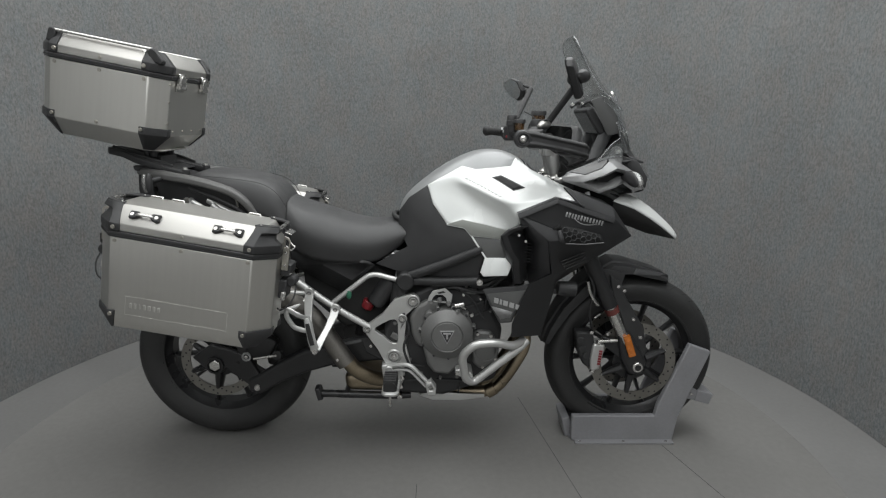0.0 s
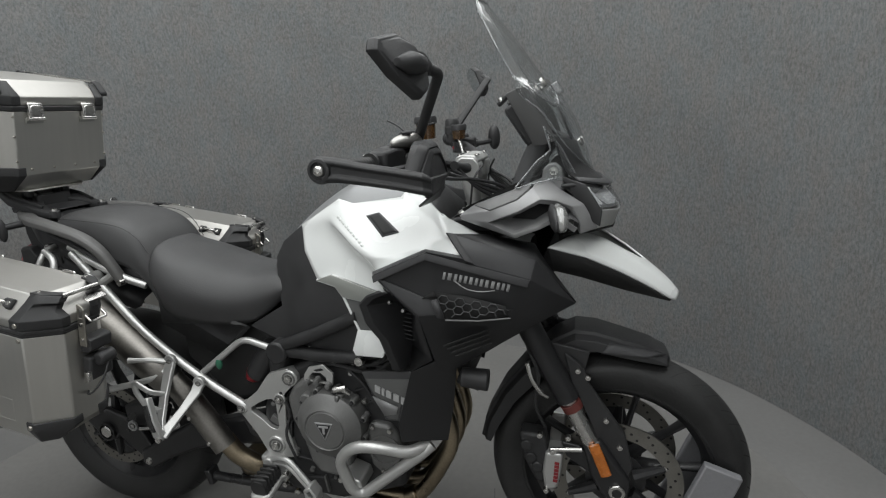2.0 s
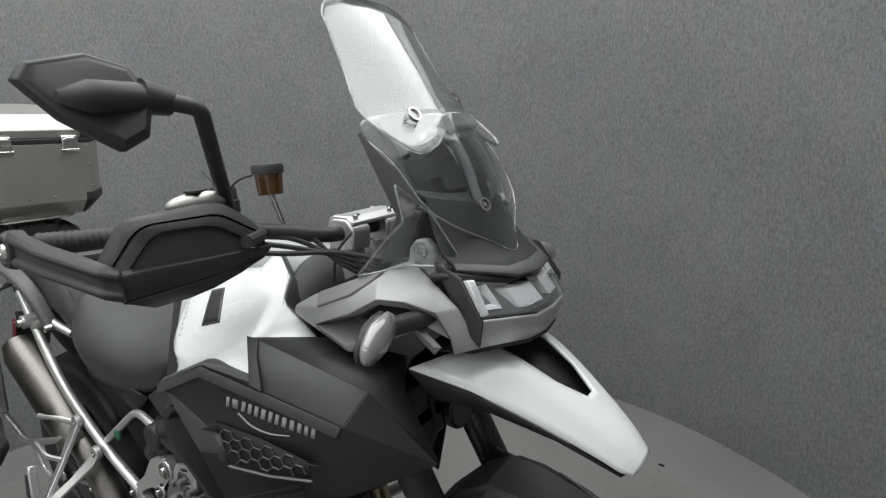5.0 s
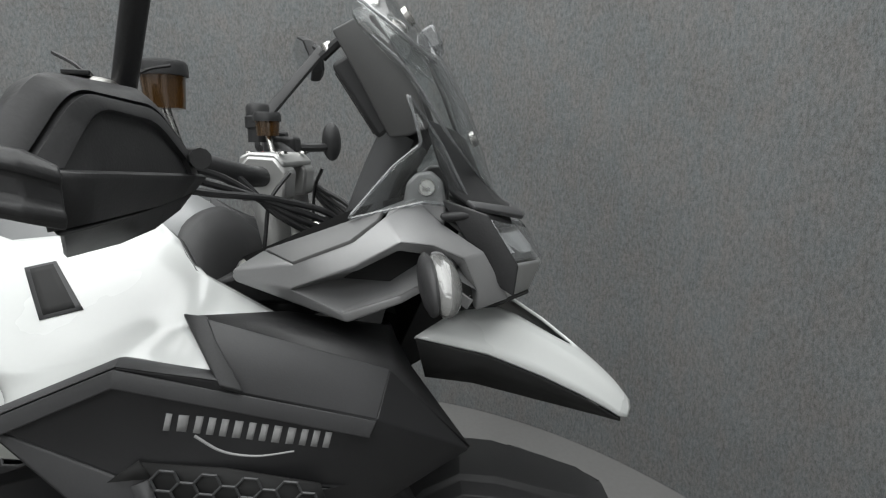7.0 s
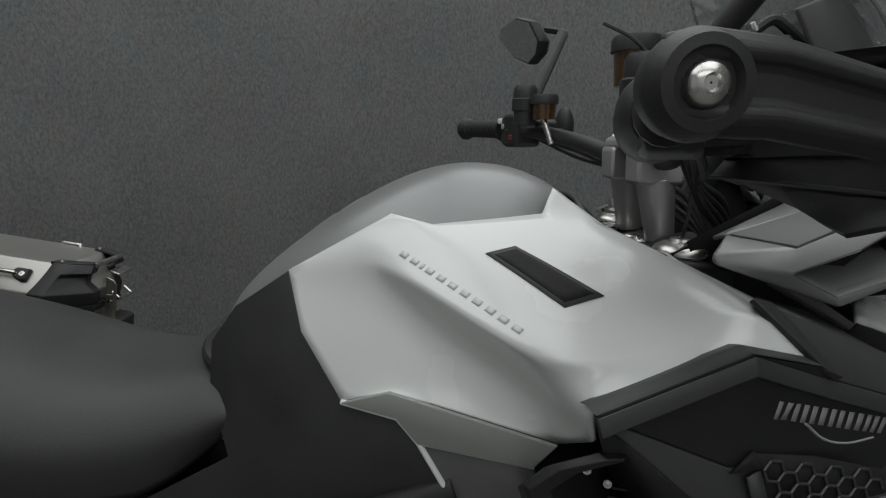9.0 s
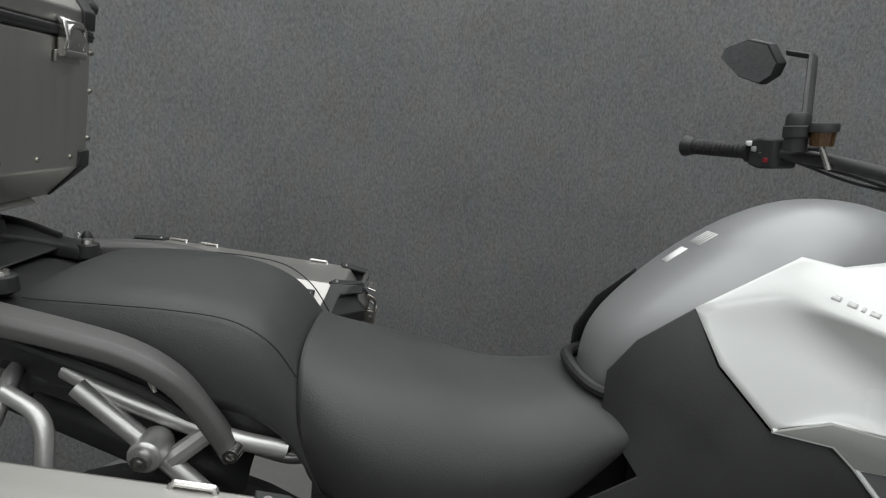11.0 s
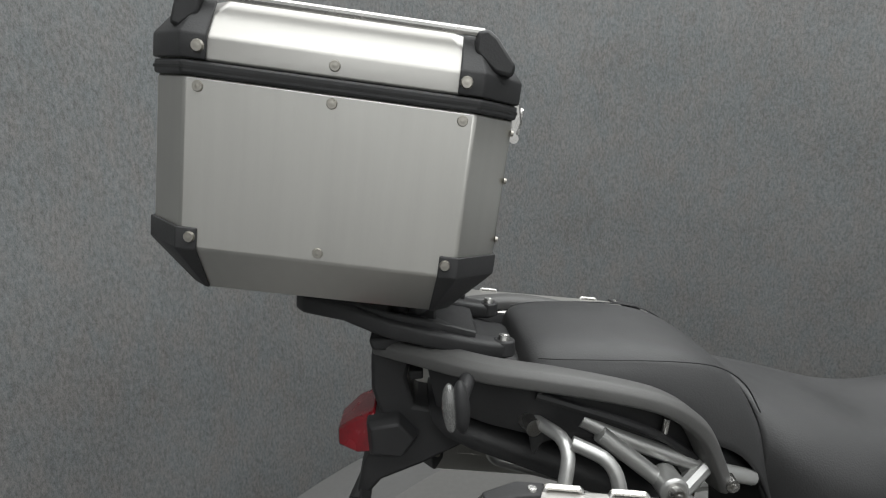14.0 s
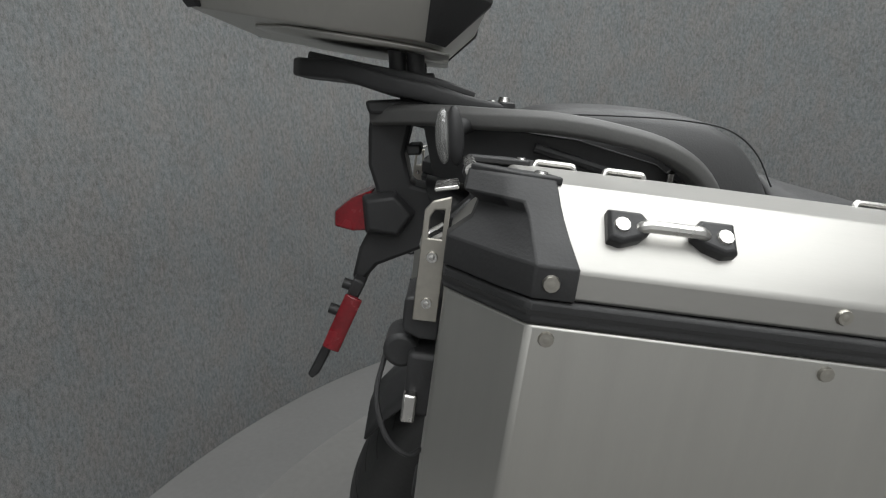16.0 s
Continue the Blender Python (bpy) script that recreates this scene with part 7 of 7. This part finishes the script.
    part("heel_guard", tube(rounded([(-0.394, s * 0.248, 0.567), (-0.417, s * 0.27, 0.583), (-0.459, s * 0.273, 0.611), (-0.46, s * 0.273, 0.582), (-0.438, s * 0.272, 0.544), (-0.401, s * 0.272, 0.532), (-0.384, s * 0.27, 0.535)], 0.012), 0.0085, 10, flat=0.6), M_SILVER, bracket)
    peg2 = part("pillion_peg", blade([(-0.383, 0.311, 0.592), (-0.379, 0.316, 0.575), (-0.37, 0.322, 0.53), (-0.362, 0.32, 0.49), (-0.36, 0.312, 0.477)], (0.007, 0.0105, 0.0115, 0.0115, 0.008), 0.018, s), M_SILVER, bracket, bevel=0.003)
    part("peg_rubber", blade([(-0.38, 0.325, 0.578), (-0.371, 0.332, 0.535), (-0.365, 0.331, 0.505)], (0.0065, 0.008, 0.0075), 0.004, s), M_RUBBER, peg2, bevel=0.002)
    part("peg_pin", rod((-0.36, s * 0.298, 0.481), (-0.36, s * 0.33, 0.481), 0.008), M_STEEL, peg2)

    # swingarm
    arm = part("swingarm", loft([[(x, s * y, z) for y, z in ((y0, z0), (y1, z0), (y1, z1), (y0, z1))] for x, y0, y1, z0, z1 in ((-0.13, 0.08, 0.13, 0.36, 0.47), (-0.33, 0.085, 0.132, 0.34, 0.42), (-0.44, 0.09, 0.134, 0.31, 0.4), (-0.54, 0.095, 0.134, 0.268, 0.35), (-0.62, 0.1, 0.132, 0.218, 0.3), (-0.665, 0.102, 0.126, 0.228, 0.28))], closed=True), M_BLACK, bike, "black cast swingarm", bevel=0.012, segs=3)
    part("axle_plate", prism([(-0.864, 0.364), (-0.84, 0.38), (-0.791, 0.415), (-0.707, 0.39), (-0.66, 0.37), (-0.605, 0.27), (-0.64, 0.225), (-0.66, 0.25), (-0.741, 0.32), (-0.758, 0.301), (-0.814, 0.315)], s * 0.1, s * 0.122), M_BLACK, arm, bevel=0.006, segs=3)
    part("link_rod", rod((-0.63, s * 0.138, 0.368), (-0.545, s * 0.138, 0.381), 0.006), M_STEEL, arm)
    part("link_boss", ring((-0.658, s * 0.136, 0.374), 0.011, 0.017, 0.006, 24), M_LOGO, arm)
    part("link_eye", rod((-0.545, s * 0.12, 0.381), (-0.545, s * 0.142, 0.381), 0.018, seg=24), M_BLACK, arm, bevel=0.003)
    part("axle_nut", rod((-0.78, s * 0.118, 0.335), (-0.78, s * 0.133, 0.335), 0.022, seg=6), M_STEEL, arm, bevel=0.003)
    part("axle_cap", ring((-0.78, s * 0.126, 0.335), 0.026, 0.032, 0.01), M_BLACK, arm)
    bolt((-0.658, s * 0.137, 0.374), 0.008, (0, s, 0), 0.004, arm)
    bolt((-0.628, s * 0.134, 0.249), 0.013, (0, s, 0), 0.006, arm)
part("rear_caliper", prism([(-0.7, 0.43), (-0.6, 0.45), (-0.55, 0.42), (-0.58, 0.36), (-0.7, 0.36)], -0.118, -0.07), M_BLACK, bike, "black rear brake caliper", bevel=0.008)
part("rear_hugger", loft([[(-0.78 + r * math.cos(a), y, 0.335 + (r - abs(y) * 0.25) * math.sin(a)) for y in (-0.088, -0.06, 0, 0.06, 0.088)] for a, r in ((radians(k), 0.365) for k in range(35, 146, 8))]), M_PLASTIC, bike, "black rear hugger mudguard", solid=0.004)

# shock, airbox and small parts in the middle
sh = part("shock_absorber", rod((-0.2, 0.02, 0.66), (-0.26, 0.02, 0.4), 0.024), M_ENGINE_DARK, bike, "shock absorber with a red spring")
pts = [Vector((-0.205, 0.02, 0.62)).lerp(Vector((-0.25, 0.02, 0.45)), i / 120) + Vector((math.cos(i * 0.42) * 0.036, math.sin(i * 0.42) * 0.036, 0)) for i in range(121)]
part("spring", tube(pts, 0.006, 6), M_REDPAINT, sh)
part("shock_can", rod((-0.12, -0.115, 0.665), (-0.185, -0.12, 0.575), 0.034, 0.034, 24), M_ENGINE_DARK, sh, bevel=0.006)
part("preload_knob", rod((-0.205, -0.1, 0.58), (-0.22, -0.1, 0.55), 0.024, 0.02, 18), M_REDPAINT, sh, bevel=0.004)
part("rubber_cap", ball((-0.27, -0.165, 0.625), 0.013, None, (0.8, 0.6, 1.4)), M_GREEN, bike, "green rubber connector cap")
part("inner_fender", prism([(-0.45, 0.8), (-0.2, 0.72), (-0.12, 0.66), (-0.15, 0.5), (-0.3, 0.47), (-0.44, 0.6)], -0.09, 0.09), M_DARK, bike, "black battery box and inner fender", bevel=0.01)
part("heat_plate", prism([(-0.235, 0.45), (-0.17, 0.47), (-0.13, 0.4), (-0.15, 0.36), (-0.22, 0.4)], -0.15, -0.135), M_PLASTIC, bike, "black heat plate", bevel=0.004)
for x, z in ((-0.2, 0.425), (-0.16, 0.4)):
    bolt((x, -0.152, z), 0.007, (0, -1, 0), 0.005, bike)

# exhaust
ex = part("exhaust", tube(spline([(-0.29, -0.172, 0.39), (-0.255, -0.165, 0.34), (-0.205, -0.15, 0.303), (-0.16, -0.12, 0.28), (-0.08, -0.09, 0.265)], 6), 0.027, 16), M_BRONZE, bike, "heat-tinted steel exhaust")
part("silencer", lathe([(0.0005, -0.18), (0.03, -0.18), (0.043, -0.165), (0.046, -0.1), (0.046, 0.13), (0.036, 0.17), (0.0005, 0.17)], 32, along((-0.41, -0.19, 0.565), (-0.68, -0.198, 0.82)) @ pose(0, 0, 0, 90)), M_EXHAUST, ex, "brushed steel silencer", angle=40)
part("heat_shield", tube([(-0.285, -0.178, 0.372), (-0.342, -0.18, 0.464), (-0.393, -0.184, 0.545), (-0.425, -0.188, 0.582)], 0.034, 18), M_EXHAUST, ex, "steel heat shield")
for x, z in ((-0.3, 0.4), (-0.35, 0.475)):
    bolt((x - 0.01, -0.214, z), 0.007, (0, -1, 0), 0.004, ex)
part("collector", prism([(-0.31, 0.3), (-0.24, 0.31), (-0.13, 0.275), (-0.1, 0.225), (-0.3, 0.23)], -0.13, 0.1), M_BRONZE, ex, bevel=0.03, segs=4)
for y in (-0.095, -0.015, 0.065):
    part("header_pipe", tube(spline([(-0.12, y * 0.6, 0.245), (0.05, y * 0.9, 0.225), (0.2, y, 0.215), (0.265, y, 0.235), (0.33, y, 0.33), (0.365, y, 0.42), (0.34, y, 0.54)], 6), 0.021, 14), M_BRONZE, ex, "heat-tinted header pipe")
part("pipe_collar", rod((0.225, -0.095, 0.212), (0.258, -0.095, 0.232), 0.026), M_BRONZE, ex, bevel=0.003)

# crash bars, skid plate, stand
for s in (-1, 1):
    cb = part("crash_bar", tube(rounded([(0.34, s * 0.215, 0.475), (0.3, s * 0.25, 0.468), (0.235, s * 0.272, 0.492), (0.165, s * 0.272, 0.485), (0.122, s * 0.268, 0.44), (0.138, s * 0.25, 0.345), (0.165, s * 0.24, 0.328), (0.325, s * 0.23, 0.455), (0.35, s * 0.215, 0.475)], 0.035), 0.0145, 16), M_SILVER, bike, "silver tubular engine crash bar")
    part("bar_mount", prism([(0.1, 0.375), (0.12, 0.38), (0.16, 0.365), (0.165, 0.34), (0.14, 0.335), (0.105, 0.36)], s * 0.17, s * 0.245), M_SILVER, cb, bevel=0.004)
    bolt((0.108, s * 0.248, 0.366), 0.008, (0, s, 0), 0.005, cb)
    part("fog_lamp", rod((0.44, s * 0.238, 0.674), (0.503, s * 0.235, 0.668), 0.022, 0.025, 20), M_PLASTIC, bike, "small black auxiliary lamp", bevel=0.004)
    part("lamp_arm", rod((0.48, s * 0.23, 0.65), (0.43, s * 0.22, 0.66), 0.012), M_PLASTIC, bike)
part("skid_plate", loft([[(x, y, z) for y, z in ((-w, z1), (-w, z0 + 0.01), (-w * 0.75, z0), (w * 0.75, z0), (w, z0 + 0.01), (w, z1))] for x, w, z0, z1 in ((-0.03, 0.12, 0.203, 0.214), (0.02, 0.14, 0.195, 0.24), (0.12, 0.14, 0.193, 0.23), (0.215, 0.13, 0.198, 0.222))]), M_SILVER, bike, "silver skid plate", solid=0.004, bevel=0.003)
cs = part("centre_stand", tube(rounded([(-0.06, -0.12, 0.215), (-0.14, -0.125, 0.215), (-0.38, -0.125, 0.222), (-0.41, -0.125, 0.225)], 0.02), 0.014, 12), M_BLACK, bike, "black folded centre stand")
part("stand_foot", prism([(-0.415, 0.25), (-0.395, 0.25), (-0.385, 0.205), (-0.405, 0.2)], -0.145, -0.105), M_BLACK, cs, bevel=0.004)
part("stand_leg", tube([(-0.06, 0.12, 0.215), (-0.4, 0.125, 0.222)], 0.014, 12), M_BLACK, cs)
part("stand_bridge", tube([(-0.3, -0.125, 0.22), (-0.3, 0.125, 0.22)], 0.012, 12), M_BLACK, cs)
bolt((-0.1, -0.137, 0.215), 0.012, (0, -1, 0), 0.008, cs)
rad = part("radiator", box(0.035, 0.36, 0.26, pose(0.41, 0, 0.77, 0, -12)), M_ENGINE_DARK, bike, "black radiator behind the fairing", bevel=0.005)
bm = bmesh.new()
for k in range(24):
    box(0.003, 0.002, 0.1, pose(0.37, -0.235, 0.73 + 0.0 * k) @ pose(-0.045 + 0.004 * k, -0.01, 0.015, 0, 25), bm)
part("radiator_fins", bm, M_ENGINE_DARK, rad)["kind"] = "stuff"

# front forks
for s in (-1, 1):
    leg = part("fork_leg", rod((0.44, s * 0.1, 1.03), (0.668, s * 0.1, 0.56), 0.031, 0.028, 24), M_BLACK, bike, "black upside-down fork leg")
    part("stanchion", rod((0.66, s * 0.1, 0.575), (0.735, s * 0.1, 0.42), 0.0205, seg=20), M_STEEL, leg, "bright steel fork tube")
    part("dust_seal", rod((0.672, s * 0.1, 0.552), (0.681, s * 0.1, 0.534), 0.026, 0.0245, 24), material("seal_red", (0.12, 0.03, 0.025), 0.5), leg)
    part("axle_carrier", prism([(0.7, 0.455), (0.745, 0.46), (0.815, 0.35), (0.805, 0.295), (0.755, 0.295), (0.72, 0.36)], s * 0.075, s * 0.118), M_BLACK, leg, bevel=0.01, segs=3)
    part("fork_guard", prism([(0.66, 0.68), (0.7, 0.65), (0.72, 0.6), (0.8, 0.476), (0.82, 0.383), (0.8, 0.32), (0.762, 0.33), (0.75, 0.4), (0.716, 0.509), (0.676, 0.6)], s * 0.088, s * 0.098), M_PLASTIC, leg, "black fork guard", bevel=0.004)
    part("reflector", tube([(0.728, s * 0.126, 0.455), (0.757, s * 0.126, 0.375)], 0.0135, 12, flat=0.45), M_AMBER, leg, "amber fork reflector")
    nut = part("axle_nut", rod((0.782, s * 0.1, 0.327), (0.782, s * 0.126, 0.327), 0.02, seg=24), M_STEEL, leg, bevel=0.003)
    # Dark plug painting the shade inside the hollow axle.
    part("axle_hole_shade", rod((0.782, s * 0.122, 0.327), (0.782, s * 0.1265, 0.327), 0.012, seg=12), M_DARK, nut)
    for x, z in ((0.757, 0.508), (0.789, 0.438), (0.692, 0.635), (0.715, 0.619), (0.667, 0.451)):
        bolt((x, s * 0.1, z), 0.008, (0, s, 0), 0.006, leg)
    cal = part("brake_caliper", prism([(0.612, 0.42), (0.656, 0.418), (0.65, 0.37), (0.64, 0.318), (0.608, 0.308), (0.603, 0.36)], s * 0.06, s * 0.122), M_SILVER, bike, "silver brake caliper with red marks", bevel=0.008, segs=3)
    bars("caliper_mark", (0.64, s * 0.1225, 0.336), (0.006, 0, 0.06), (-1, 0, 0.1), (1, 1, 1, 1, 1, 1), 0.011, cal, M_REDPAINT, (0, s, 0), 0.0015, 0.15)
    part("caliper_bridge", prism([(0.547, 0.464), (0.611, 0.46), (0.623, 0.396), (0.606, 0.319), (0.583, 0.33), (0.556, 0.388)], s * 0.06, s * 0.112), M_ENGINE_DARK, cal, bevel=0.008)
    for x, z in ((0.565, 0.43), (0.59, 0.37), (0.575, 0.395)):
        part("piston_boss", rod((x, s * 0.1, z), (x, s * 0.118, z), 0.016, 0.014, 18), M_ENGINE_DARK, cal, bevel=0.003)
    part("caliper_pin", rod((0.625, s * 0.122, 0.43), (0.7, s * 0.112, 0.43), 0.006), M_STEEL, cal)
    part("caliper_bracket", prism([(0.65, 0.44), (0.7, 0.43), (0.755, 0.36), (0.74, 0.34), (0.66, 0.4)], s * 0.09, s * 0.1), M_BLACK, cal, bevel=0.004)
    for x, z in ((0.63, 0.425), (0.612, 0.312), (0.6, 0.468)):
        bolt((x, s * 0.124, z), 0.0085, (0, s, 0), 0.007, cal)
    part("brake_hose", tube(spline([(0.61, s * 0.09, 0.47), (0.59, s * 0.115, 0.55), (0.6, s * 0.12, 0.63), (0.57, s * 0.1, 0.72), (0.6, s * 0.06, 0.8), (0.56, s * 0.03, 0.88)]), 0.0045, 8), M_PLASTIC, bike, "black brake hose")
    part("hose_guide", tube(spline([(0.575, s * 0.122, 0.66), (0.585, s * 0.125, 0.62), (0.605, s * 0.122, 0.585), (0.62, s * 0.115, 0.57)]), 0.006, 8), M_STEEL, bike, "steel hose guide")
part("lower_yoke", prism([(0.5, 0.88), (0.57, 0.88), (0.585, 0.83), (0.52, 0.83)], -0.135, 0.135), M_BLACK, bike, "black lower fork yoke", bevel=0.008)
part("horn", rod((0.58, 0.03, 0.8), (0.6, 0.03, 0.8), 0.04, seg=24), M_BLACK, bike, bevel=0.005)
fend = []
for k, r, w, d in ((68, 0.338, 0.035, 0.015), (70, 0.35, 0.052, 0.02), (77, 0.36, 0.066, 0.03), (87, 0.37, 0.074, 0.035), (97, 0.392, 0.078, 0.04), (104, 0.405, 0.078, 0.05), (112, 0.396, 0.078, 0.05), (126, 0.372, 0.078, 0.05), (142, 0.36, 0.072, 0.045), (158, 0.357, 0.068, 0.04), (169, 0.355, 0.055, 0.03)):
    a = radians(k)
    q = Vector((math.cos(a), 0, math.sin(a)))
    fend.append([tuple(Vector((0.78, y, 0.327)) + q * (r - dr)) for y, dr in ((-w, d), (-w * 0.94, 0.016), (-w * 0.66, 0.009), (-w * 0.6, 0.001), (0, 0), (w * 0.6, 0.001), (w * 0.66, 0.009), (w * 0.94, 0.016), (w, d))])
mud = part("front_mudguard", loft(fend), M_PLASTIC, bike, "black front mudguard with a raised centre", solid=0.004, bevel=0.0015, angle=22)
for s in (-1, 1):
    drape("mudguard_inlay", mud, [(0.745, s * 0.078, 0.672), (0.765, s * 0.073, 0.7), (0.9, s * 0.062, 0.682), (0.85, s * 0.074, 0.668)], (0.1, s * 0.8, 0.6), M_BAND, 0.0025, "satin grey side facet")
for s in (-1, 1):
    part("mudguard_stay", prism([(0.63, 0.7), (0.72, 0.68), (0.7, 0.6), (0.64, 0.62)], s * 0.08, s * 0.088), M_PLASTIC, mud, bevel=0.003)
